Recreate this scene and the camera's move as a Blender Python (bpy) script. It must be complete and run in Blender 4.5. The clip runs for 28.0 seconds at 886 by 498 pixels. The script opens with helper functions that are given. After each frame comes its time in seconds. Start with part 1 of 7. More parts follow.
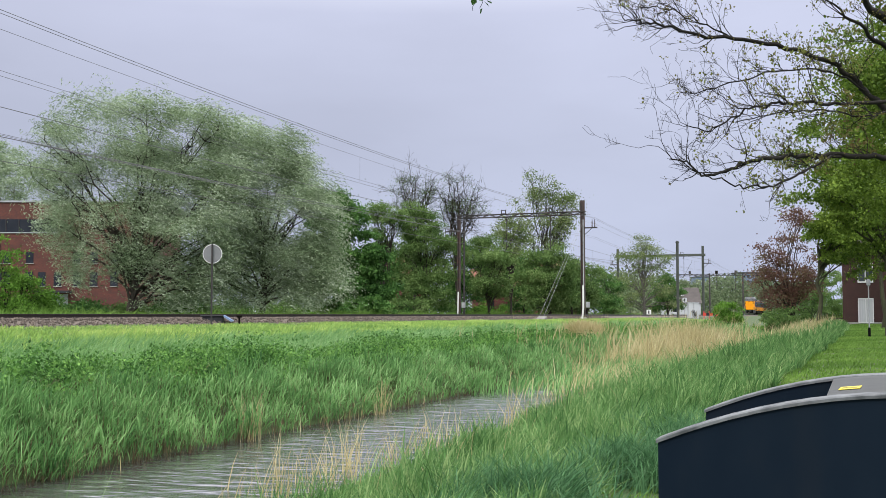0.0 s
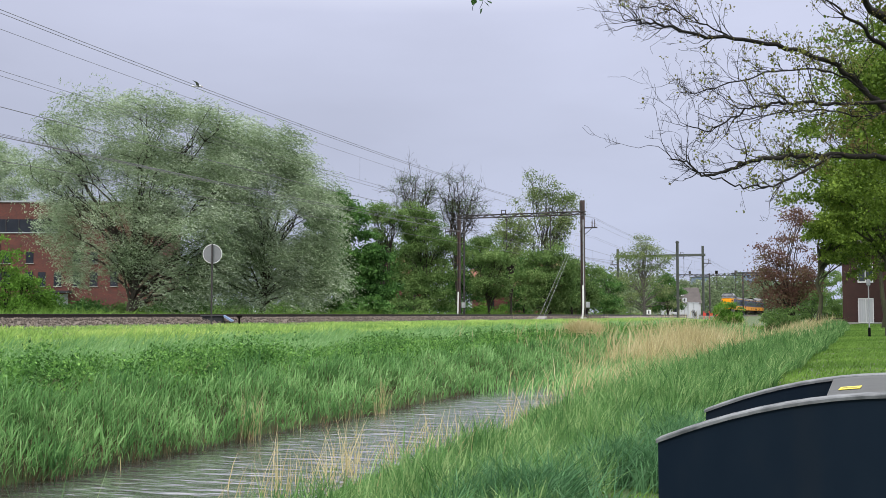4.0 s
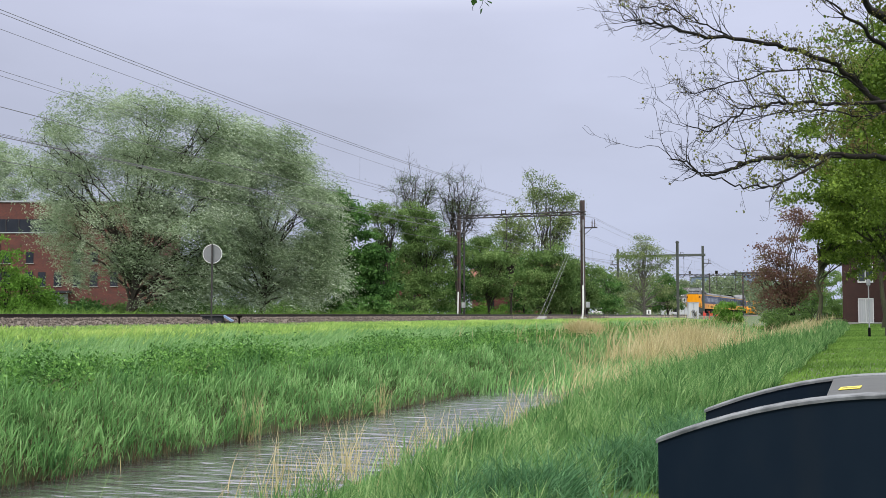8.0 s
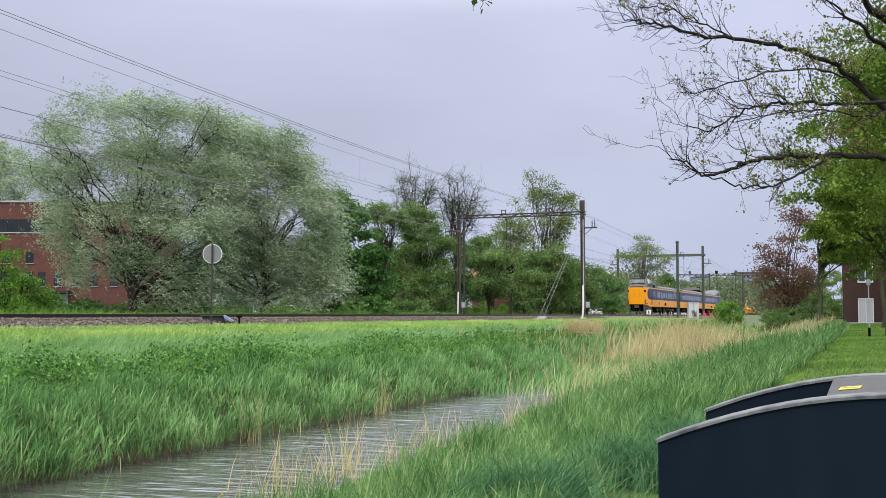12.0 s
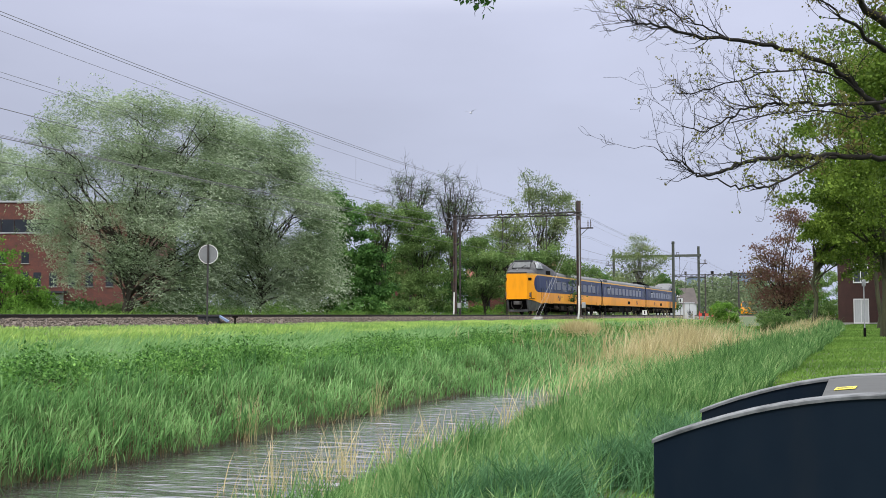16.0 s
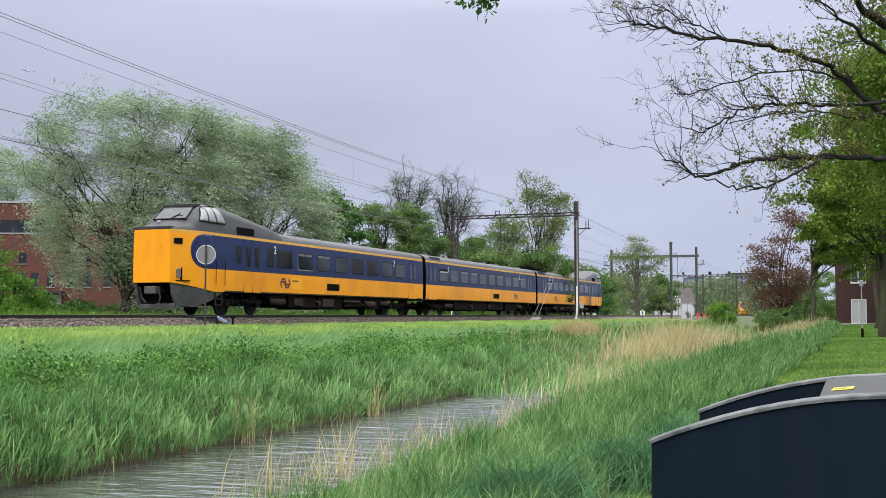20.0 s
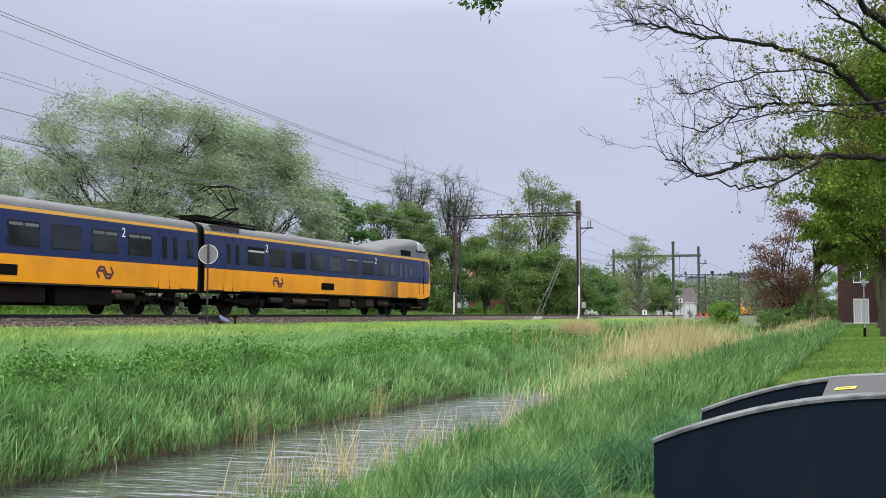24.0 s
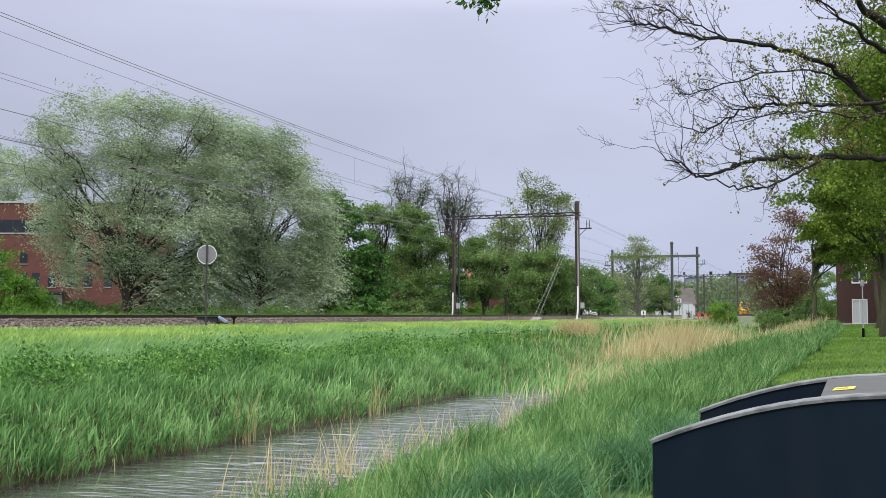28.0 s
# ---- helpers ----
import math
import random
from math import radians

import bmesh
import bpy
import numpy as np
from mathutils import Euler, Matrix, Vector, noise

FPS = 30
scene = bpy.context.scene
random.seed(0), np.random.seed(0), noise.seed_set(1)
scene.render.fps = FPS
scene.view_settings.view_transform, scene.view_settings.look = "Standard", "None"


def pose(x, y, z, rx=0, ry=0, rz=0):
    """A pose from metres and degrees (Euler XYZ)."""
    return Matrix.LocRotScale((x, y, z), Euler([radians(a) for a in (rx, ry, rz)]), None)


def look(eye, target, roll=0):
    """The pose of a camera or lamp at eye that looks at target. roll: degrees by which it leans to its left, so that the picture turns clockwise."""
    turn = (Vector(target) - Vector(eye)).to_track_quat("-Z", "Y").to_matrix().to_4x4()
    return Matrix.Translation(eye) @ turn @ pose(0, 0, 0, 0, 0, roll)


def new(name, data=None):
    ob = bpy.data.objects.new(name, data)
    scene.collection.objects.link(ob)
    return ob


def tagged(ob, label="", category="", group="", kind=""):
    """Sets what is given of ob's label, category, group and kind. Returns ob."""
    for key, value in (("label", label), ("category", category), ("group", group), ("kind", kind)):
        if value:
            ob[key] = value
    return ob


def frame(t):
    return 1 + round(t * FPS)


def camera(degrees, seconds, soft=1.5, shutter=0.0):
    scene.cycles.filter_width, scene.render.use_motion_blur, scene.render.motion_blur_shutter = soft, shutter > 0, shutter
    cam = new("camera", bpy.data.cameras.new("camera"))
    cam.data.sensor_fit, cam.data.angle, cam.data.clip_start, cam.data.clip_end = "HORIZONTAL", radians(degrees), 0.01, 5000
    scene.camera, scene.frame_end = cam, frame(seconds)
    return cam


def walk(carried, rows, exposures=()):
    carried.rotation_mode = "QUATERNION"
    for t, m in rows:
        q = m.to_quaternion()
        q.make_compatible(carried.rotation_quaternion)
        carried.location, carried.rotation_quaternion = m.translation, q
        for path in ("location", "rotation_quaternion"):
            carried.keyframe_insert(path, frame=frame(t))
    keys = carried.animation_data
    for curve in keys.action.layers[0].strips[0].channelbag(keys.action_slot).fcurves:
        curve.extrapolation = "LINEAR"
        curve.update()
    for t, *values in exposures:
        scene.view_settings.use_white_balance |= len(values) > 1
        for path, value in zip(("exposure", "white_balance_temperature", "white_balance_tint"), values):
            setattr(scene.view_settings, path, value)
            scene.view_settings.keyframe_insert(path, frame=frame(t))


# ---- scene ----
# World: metres, the eye stands at x = y = 0, the railway runs along +y at x = TRACK.
EYE = 1.25
LENS = 2 * math.degrees(math.atan(784 / 1925))
cam = camera(LENS, 28.0, 0.65)
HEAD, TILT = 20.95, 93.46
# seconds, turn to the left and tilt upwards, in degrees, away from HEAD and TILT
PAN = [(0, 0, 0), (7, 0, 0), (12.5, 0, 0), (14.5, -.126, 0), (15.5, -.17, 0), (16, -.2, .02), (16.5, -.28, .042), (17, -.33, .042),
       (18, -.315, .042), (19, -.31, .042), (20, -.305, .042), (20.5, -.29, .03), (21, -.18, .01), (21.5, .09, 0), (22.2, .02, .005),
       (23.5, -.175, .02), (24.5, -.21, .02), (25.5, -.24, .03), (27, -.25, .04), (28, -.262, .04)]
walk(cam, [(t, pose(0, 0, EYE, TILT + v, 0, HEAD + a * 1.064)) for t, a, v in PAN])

# ---- world and sun: a bright, even overcast ----
SUN_EL, SUN_AZ = 50, 200
world = bpy.data.worlds.new("overcast")
scene.world = world
world.use_nodes = True
wn, wl = world.node_tree.nodes, world.node_tree.links
wn.clear()
w_out, w_bg = wn.new("ShaderNodeOutputWorld"), wn.new("ShaderNodeBackground")
w_sky = wn.new("ShaderNodeTexSky")
w_sky.sky_type, w_sky.sun_disc = "NISHITA", False
w_sky.sun_elevation, w_sky.sun_rotation = radians(SUN_EL), radians(SUN_AZ)
w_sky.air_density, w_sky.dust_density = 1.5, 4.0
w_co, w_sep = wn.new("ShaderNodeTexCoord"), wn.new("ShaderNodeSeparateXYZ")
wl.new(w_co.outputs["Generated"], w_sep.inputs[0])
# cloud layer: grey-lilac at the horizon, three times as bright overhead
w_ramp = wn.new("ShaderNodeValToRGB")
for pos, col in ((0.0, (5.1, 5.6, 7.3)), (0.06, (5.3, 5.8, 7.6)), (0.16, (5.4, 5.8, 7.5)), (0.27, (6.1, 6.45, 8.3)), (0.5, (19, 19, 20)), (1.0, (36, 36, 36.5))):
    el = w_ramp.color_ramp.elements.new(pos) if pos not in (0.0, 1.0) else w_ramp.color_ramp.elements[0 if pos == 0 else -1]
    el.color = (*[c / 37 for c in col], 1)
wl.new(w_sep.outputs[2], w_ramp.inputs[0])
w_map, w_noise = wn.new("ShaderNodeMapping"), wn.new("ShaderNodeTexNoise")
w_map.inputs["Scale"].default_value = (1.0, 1.0, 3.2)
w_noise.inputs["Scale"].default_value, w_noise.inputs["Detail"].default_value, w_noise.inputs["Roughness"].default_value = 2.6, 5, 0.5
wl.new(w_co.outputs["Generated"], w_map.inputs[0])
wl.new(w_map.outputs[0], w_noise.inputs[0])
w_rng = wn.new("ShaderNodeMapRange")
w_rng.inputs["From Min"].default_value, w_rng.inputs["From Max"].default_value = 0.3, 0.7
w_rng.inputs["To Min"].default_value, w_rng.inputs["To Max"].default_value = 34.0, 40.0
wl.new(w_noise.outputs[0], w_rng.inputs[0])
w_mul = wn.new("ShaderNodeVectorMath")
w_mul.operation = "SCALE"
wl.new(w_ramp.outputs[0], w_mul.inputs[0])
# the cloud cover thins slowly towards the east
w_x, w_y, w_f = (wn.new("ShaderNodeMath") for _ in range(3))
w_x.operation, w_y.operation, w_f.operation = "MULTIPLY_ADD", "MULTIPLY_ADD", "MULTIPLY"
w_x.inputs[1].default_value, w_x.inputs[2].default_value = 0.26, 1.0
w_y.inputs[1].default_value = 0.10
wl.new(w_sep.outputs[0], w_x.inputs[0])
wl.new(w_sep.outputs[1], w_y.inputs[0])
wl.new(w_x.outputs[0], w_y.inputs[2])
wl.new(w_y.outputs[0], w_f.inputs[0])
wl.new(w_rng.outputs[0], w_f.inputs[1])
wl.new(w_f.outputs[0], w_mul.inputs["Scale"])
w_mix = wn.new("ShaderNodeMix")
w_mix.data_type = "RGBA"
w_mix.inputs["Factor"].default_value = 0.96
wl.new(w_sky.outputs[0], w_mix.inputs["A"])
wl.new(w_mul.outputs[0], w_mix.inputs["B"])
wl.new(w_mix.outputs["Result"], w_bg.inputs["Color"])
w_bg.inputs["Strength"].default_value = 0.1
wl.new(w_bg.outputs[0], w_out.inputs[0])
sun = new("sun", bpy.data.lights.new("sun", "SUN"))
sun.data.energy, sun.data.angle, sun.data.color = 2.0, radians(25), (1, 0.97, 0.92)
sun.matrix_world = look((0, 0, 60), (60 * math.sin(radians(SUN_AZ)) * -1.19, 60 * math.cos(radians(SUN_AZ)) * -1.19, -12))
scene.view_settings.exposure = 0.0
# ---- materials ----
def material(name, col, col2=None, rough=0.6, metal=0.0, scale=8.0, bump=0.0, spread=0.5, island=False, glow=None, coat=0.0, stretch=(1, 1, 1), dirt=None, local=True, spec=0.5):
    """A surface whose colour wanders from col to col2 at two scales, with dirt and relief."""
    m = bpy.data.materials.new(name)
    m.use_nodes = True
    nd, lk = m.node_tree.nodes, m.node_tree.links
    bsdf = nd["Principled BSDF"]
    bsdf.inputs["Roughness"].default_value, bsdf.inputs["Metallic"].default_value = rough, metal
    bsdf.inputs["Coat Weight"].default_value = coat
    bsdf.inputs["Specular IOR Level"].default_value = spec
    col2 = col2 or tuple(c * 0.75 for c in col)
    co, mp = nd.new("ShaderNodeTexCoord"), nd.new("ShaderNodeMapping")
    mp.inputs["Scale"].default_value = stretch
    lk.new(co.outputs["Object" if local else "Generated"], mp.inputs[0])
    big, fine = nd.new("ShaderNodeTexNoise"), nd.new("ShaderNodeTexNoise")
    big.inputs["Scale"].default_value, big.inputs["Detail"].default_value = scale * 0.15, 3
    fine.inputs["Scale"].default_value, fine.inputs["Detail"].default_value = scale, 4
    for n in (big, fine):
        lk.new(mp.outputs[0], n.inputs["Vector"])
    add = nd.new("ShaderNodeMath")
    add.operation = "ADD"
    lk.new(big.outputs[0], add.inputs[0])
    lk.new(fine.outputs[0], add.inputs[1])
    rng = nd.new("ShaderNodeMapRange")
    rng.inputs["From Min"].default_value, rng.inputs["From Max"].default_value = 1 - spread * 0.6, 1 + spread * 0.6
    lk.new(add.outputs[0], rng.inputs[0])
    mix = nd.new("ShaderNodeMix")
    mix.data_type = "RGBA"
    mix.inputs["A"].default_value, mix.inputs["B"].default_value = (*col, 1), (*col2, 1)
    src = rng.outputs[0]
    if island:
        geo = nd.new("ShaderNodeNewGeometry")
        half = nd.new("ShaderNodeMix")
        half.inputs["Factor"].default_value = 0.6
        lk.new(src, half.inputs["A"])
        lk.new(geo.outputs["Random Per Island"], half.inputs["B"])
        src = half.outputs["Result"]
    lk.new(src, mix.inputs["Factor"])
    out = mix.outputs["Result"]
    if dirt:
        dn, dr, dm = nd.new("ShaderNodeTexNoise"), nd.new("ShaderNodeMapRange"), nd.new("ShaderNodeMix")
        dm.data_type = "RGBA"
        dn.inputs["Scale"].default_value, dn.inputs["Detail"].default_value = scale * 0.5, 6
        lk.new(mp.outputs[0], dn.inputs["Vector"])
        dr.inputs["From Min"].default_value, dr.inputs["From Max"].default_value = 0.5, 0.75
        dr.inputs["To Max"].default_value = 0.6
        lk.new(dn.outputs[0], dr.inputs[0])
        lk.new(dr.outputs[0], dm.inputs["Factor"])
        lk.new(out, dm.inputs["A"])
        dm.inputs["B"].default_value = (*dirt, 1)
        out = dm.outputs["Result"]
    lk.new(out, bsdf.inputs["Base Color"])
    if bump:
        bp = nd.new("ShaderNodeBump")
        bp.inputs["Strength"].default_value, bp.inputs["Distance"].default_value = min(1, bump * 10), bump
        lk.new(fine.outputs[0], bp.inputs["Height"])
        lk.new(bp.outputs[0], bsdf.inputs["Normal"])
    if glow:
        bsdf.inputs["Emission Color"].default_value, bsdf.inputs["Emission Strength"].default_value = (*col, 1), glow
    return m


def leafy(name, a, b, c=None, thin=0.25, rough=0.65, patch=0.6, single=0.45):
    """Leaves and blades: colour differs from leaf to leaf and from patch to patch, light comes through."""
    m = bpy.data.materials.new(name)
    m.use_nodes = True
    nd, lk = m.node_tree.nodes, m.node_tree.links
    bsdf, out = nd["Principled BSDF"], nd["Material Output"]
    bsdf.inputs["Roughness"].default_value = rough
    bsdf.inputs["Specular IOR Level"].default_value = 0.12
    geo, co, nz = nd.new("ShaderNodeNewGeometry"), nd.new("ShaderNodeTexCoord"), nd.new("ShaderNodeTexNoise")
    nz.inputs["Scale"].default_value, nz.inputs["Detail"].default_value = patch, 4
    lk.new(co.outputs["Object"], nz.inputs["Vector"])
    rng = nd.new("ShaderNodeMapRange")
    rng.inputs["From Min"].default_value, rng.inputs["From Max"].default_value = 0.32, 0.68
    lk.new(nz.outputs[0], rng.inputs[0])
    half = nd.new("ShaderNodeMix")
    half.inputs["Factor"].default_value = single
    lk.new(rng.outputs[0], half.inputs["A"])
    lk.new(geo.outputs["Random Per Island"], half.inputs["B"])
    ramp = nd.new("ShaderNodeValToRGB")
    c = c or a
    ramp.color_ramp.elements[0].position, ramp.color_ramp.elements[0].color = 0.15, (*a, 1)
    ramp.color_ramp.elements[1].position, ramp.color_ramp.elements[1].color = 0.9, (*c, 1)
    ramp.color_ramp.elements.new(0.55).color = (*b, 1)
    lk.new(half.outputs["Result"], ramp.inputs[0])
    lk.new(ramp.outputs[0], bsdf.inputs["Base Color"])
    tr, ms = nd.new("ShaderNodeBsdfTranslucent"), nd.new("ShaderNodeMixShader")
    ms.inputs[0].default_value = thin
    lk.new(ramp.outputs[0], tr.inputs[0])
    lk.new(bsdf.outputs[0], ms.inputs[1])
    lk.new(tr.outputs[0], ms.inputs[2])
    lk.new(ms.outputs[0], out.inputs[0])
    return m


M = {}
M["soil"] = material("soil", (0.045, 0.06, 0.02), (0.045, 0.085, 0.02), rough=0.95, scale=3, bump=0.03)
M["ballast"] = material("ballast", (0.17, 0.135, 0.11), (0.02, 0.017, 0.015), rough=0.95, scale=30, bump=0.03, island=True)
M["rail"] = material("rail_steel", (0.022, 0.016, 0.014), (0.04, 0.027, 0.021), rough=0.5, metal=0.5, scale=20)
M["rail_top"] = material("polished_rail", (0.55, 0.55, 0.57), rough=0.25, metal=1.0)
M["sleeper"] = material("sleeper", (0.2, 0.19, 0.175), (0.14, 0.13, 0.12), rough=0.85, bump=0.01)
M["mast"] = material("mast_steel", (0.025, 0.025, 0.028), (0.045, 0.04, 0.038), rough=0.7, metal=0.0, scale=5, dirt=(0.07, 0.035, 0.025))
M["mast_rust"] = material("rusty_mast", (0.04, 0.032, 0.032), (0.07, 0.05, 0.046), rough=0.8, metal=0.0, scale=5, dirt=(0.15, 0.06, 0.035))
M["mast_green"] = material("green_mast", (0.05, 0.062, 0.052), (0.075, 0.084, 0.074), rough=0.7, metal=0.1)
M["galv"] = material("galvanised", (0.42, 0.43, 0.45), (0.33, 0.34, 0.36), rough=0.5, metal=0.4, scale=10)
M["white_pipe"] = material("white_pipe", (0.78, 0.78, 0.78), (0.68, 0.68, 0.66), rough=0.45)
M["wire"] = material("wire", (0.13, 0.13, 0.14), rough=0.6, metal=0.4)
M["insulator"] = material("insulator", (0.05, 0.03, 0.025), rough=0.3)
M["bark"] = material("bark", (0.05, 0.046, 0.034), (0.025, 0.022, 0.018), rough=0.95, spec=0.2, scale=14, bump=0.02, stretch=(1, 1, 0.3))
M["moss_bark"] = material("mossy_bark", (0.07, 0.072, 0.04), (0.035, 0.036, 0.024), rough=0.95, spec=0.2, scale=14, bump=0.02, stretch=(1, 1, 0.3))
M["bark_grey"] = material("grey_bark", (0.13, 0.125, 0.105), (0.07, 0.068, 0.055), rough=0.95, scale=12, bump=0.02, stretch=(1, 1, 0.3))
M["twig"] = material("twig", (0.03, 0.027, 0.024), (0.018, 0.017, 0.016), rough=0.9, spec=0.15)
M["willow"] = leafy("willow_leaves", (0.105, 0.16, 0.075), (0.28, 0.368, 0.217), (0.575, 0.66, 0.51), thin=0.32, patch=0.35, single=0.55)
M["chestnut"] = leafy("chestnut_leaves", (0.03, 0.08, 0.02), (0.066, 0.158, 0.036), (0.14, 0.27, 0.07), patch=0.6)
M["olive"] = leafy("olive_leaves", (0.053, 0.105, 0.03), (0.12, 0.205, 0.057), (0.235, 0.33, 0.12), patch=0.5)
# leaves of the distant trees: aerial haze is mixed into the greens
M["hazed_leaf"] = leafy("haze_paled_leaves", (0.10, 0.145, 0.075), (0.155, 0.205, 0.11), (0.23, 0.28, 0.17), patch=0.1)
M["poplar"] = leafy("poplar_leaves", (0.08, 0.125, 0.04), (0.16, 0.22, 0.08), (0.3, 0.36, 0.16), patch=0.5)
M["maple"] = leafy("fresh_leaves", (0.045, 0.085, 0.012), (0.11, 0.18, 0.024), (0.22, 0.315, 0.052), thin=0.25, patch=0.7, single=0.5)
M["bronze"] = leafy("bronze_leaves", (0.11, 0.08, 0.035), (0.15, 0.15, 0.045), (0.19, 0.24, 0.06), thin=0.4)
M["copper"] = leafy("copper_leaves", (0.105, 0.055, 0.045), (0.15, 0.085, 0.064), (0.17, 0.155, 0.08), thin=0.4, patch=0.6)
M["hedge"] = leafy("shrub_leaves", (0.05, 0.12, 0.015), (0.1, 0.22, 0.028), (0.18, 0.33, 0.055), patch=1.0)
M["reed"] = leafy("reed_blades", (0.05, 0.13, 0.042), (0.14, 0.295, 0.092), (0.30, 0.48, 0.20), thin=0.38, patch=0.8, single=0.5)
M["nettle"] = leafy("nettle_leaves", (0.022, 0.068, 0.015), (0.085, 0.205, 0.042), (0.23, 0.42, 0.105), thin=0.3, patch=1.4, single=0.5)
M["meadow"] = leafy("meadow_grass", (0.15, 0.28, 0.07), (0.29, 0.45, 0.11), (0.49, 0.59, 0.18), thin=0.3, patch=0.5)
M["bluegrass"] = leafy("bank_grass", (0.04, 0.108, 0.033), (0.12, 0.252, 0.076), (0.33, 0.45, 0.19), thin=0.35, patch=1.8, single=0.5)
M["tussock"] = leafy("tussock_grass", (0.03, 0.085, 0.035), (0.07, 0.17, 0.07), (0.15, 0.29, 0.13), thin=0.3, patch=2)
M["lawn"] = leafy("lawn_grass", (0.085, 0.17, 0.03), (0.125, 0.235, 0.042), (0.18, 0.29, 0.065), patch=0.3, single=0.3)
M["windgrass"] = leafy("windblown_grass", (0.08, 0.19, 0.062), (0.18, 0.34, 0.12), (0.36, 0.53, 0.26), thin=0.35, patch=0.6)
M["stubble"] = leafy("wet_stubble", (0.045, 0.033, 0.018), (0.09, 0.066, 0.036), (0.16, 0.12, 0.07), thin=0.2, patch=1)
M["straw"] = leafy("dry_reed", (0.29, 0.25, 0.12), (0.45, 0.385, 0.20), (0.63, 0.56, 0.35), thin=0.3, patch=1)


def water_material():
    m = material("ditch_water", (0.034, 0.036, 0.033), (0.05, 0.052, 0.046), rough=0.17, scale=2)
    nd, lk = m.node_tree.nodes, m.node_tree.links
    bsdf = nd["Principled BSDF"]
    bsdf.inputs["IOR"].default_value = 6.5
    co, mp = nd.new("ShaderNodeTexCoord"), nd.new("ShaderNodeMapping")
    mp.inputs["Rotation"].default_value = (0, 0, radians(-20))
    mp.inputs["Scale"].default_value = (1, 2.6, 1)
    lk.new(co.outputs["Object"], mp.inputs[0])
    n1, n2 = nd.new("ShaderNodeTexNoise"), nd.new("ShaderNodeTexNoise")
    n1.inputs["Scale"].default_value, n1.inputs["Detail"].default_value = 1.5, 2
    n2.inputs["Scale"].default_value, n2.inputs["Detail"].default_value = 5.0, 2
    b1, b2 = nd.new("ShaderNodeBump"), nd.new("ShaderNodeBump")
    b1.inputs["Distance"].default_value, b2.inputs["Distance"].default_value = 0.045, 0.004
    for n, b in ((n1, b1), (n2, b2)):
        lk.new(mp.outputs[0], n.inputs["Vector"])
        lk.new(n.outputs[0], b.inputs["Height"])
    lk.new(b1.outputs[0], b2.inputs["Normal"])
    lk.new(b2.outputs[0], bsdf.inputs["Normal"])
    return m


M["water"] = water_material()
# ---- building tools ----
def quick(name, verts, faces, mat, smooth=False, parent=None):
    """One mesh from numpy arrays: verts (n, 3), faces (m, 3 or 4)."""
    verts, faces = np.asarray(verts, dtype=np.float32), np.asarray(faces, dtype=np.int32)
    k = faces.shape[1]
    me = bpy.data.meshes.new(name)
    me.vertices.add(len(verts))
    me.vertices.foreach_set("co", verts.ravel())
    me.loops.add(faces.size)
    me.loops.foreach_set("vertex_index", faces.ravel())
    me.polygons.add(len(faces))
    me.polygons.foreach_set("loop_start", np.arange(0, faces.size, k, dtype=np.int32))
    if smooth:
        me.polygons.foreach_set("use_smooth", np.ones(len(faces), dtype=bool))
    me.update(calc_edges=True)
    me.materials.append(mat)
    ob = new(name, me)
    if parent:
        ob.parent = parent
    return ob


def part(name, bm, mat, parent, label="", smooth=False):
    """Link a bmesh as one mesh object under a thing or a part."""
    me = bpy.data.meshes.new(name)
    bm.to_mesh(me)
    bm.free()
    if smooth:
        me.polygons.foreach_set("use_smooth", [True] * len(me.polygons))
    for m in (mat if isinstance(mat, (list, tuple)) else [mat]):
        me.materials.append(m)
    ob = new(name, me)
    if parent:
        ob.parent = parent
    if label:
        ob["label"] = label
    return ob


def twin(name, ob, m, parent):
    """Another part on the same mesh, at the pose m."""
    o = new(name, ob.data)
    o.parent, o.matrix_basis = parent, m
    return o


def empty(name, x=0, y=0, z=0):
    ob = new(name)
    ob.location = (x, y, z)
    ob.empty_display_size = 0.3
    return ob


def add_box(bm, x0, x1, y0, y1, z0, z1, bevel=0.0):
    made = bmesh.ops.create_cube(bm, size=1)["verts"]
    for v in made:
        v.co = Vector((x0 + (v.co.x + .5) * (x1 - x0), y0 + (v.co.y + .5) * (y1 - y0), z0 + (v.co.z + .5) * (z1 - z0)))
    if bevel:
        edges = list({e for v in made for e in v.link_edges})
        bmesh.ops.bevel(bm, geom=edges, offset=bevel, segments=2, affect="EDGES", profile=0.6)
    return bm


def box(x0, x1, y0, y1, z0, z1, bevel=0.0):
    return add_box(bmesh.new(), x0, x1, y0, y1, z0, z1, bevel)


def beam_mesh(outline, a, b, axis="y"):
    """A prism of the outline (pairs) from a to b along an axis, as one closed mesh."""
    bm = bmesh.new()
    put = {"y": lambda u, v, w: (u, w, v), "z": lambda u, v, w: (u, v, w)}[axis]
    lo = [bm.verts.new(put(u, v, a)) for u, v in outline]
    hi = [bm.verts.new(put(u, v, b)) for u, v in outline]
    bm.faces.new(lo), bm.faces.new(hi[::-1])
    for k in range(len(outline)):
        bm.faces.new((lo[k], lo[(k + 1) % len(outline)], hi[(k + 1) % len(outline)], hi[k]))
    bmesh.ops.recalc_face_normals(bm, faces=bm.faces)
    return bm


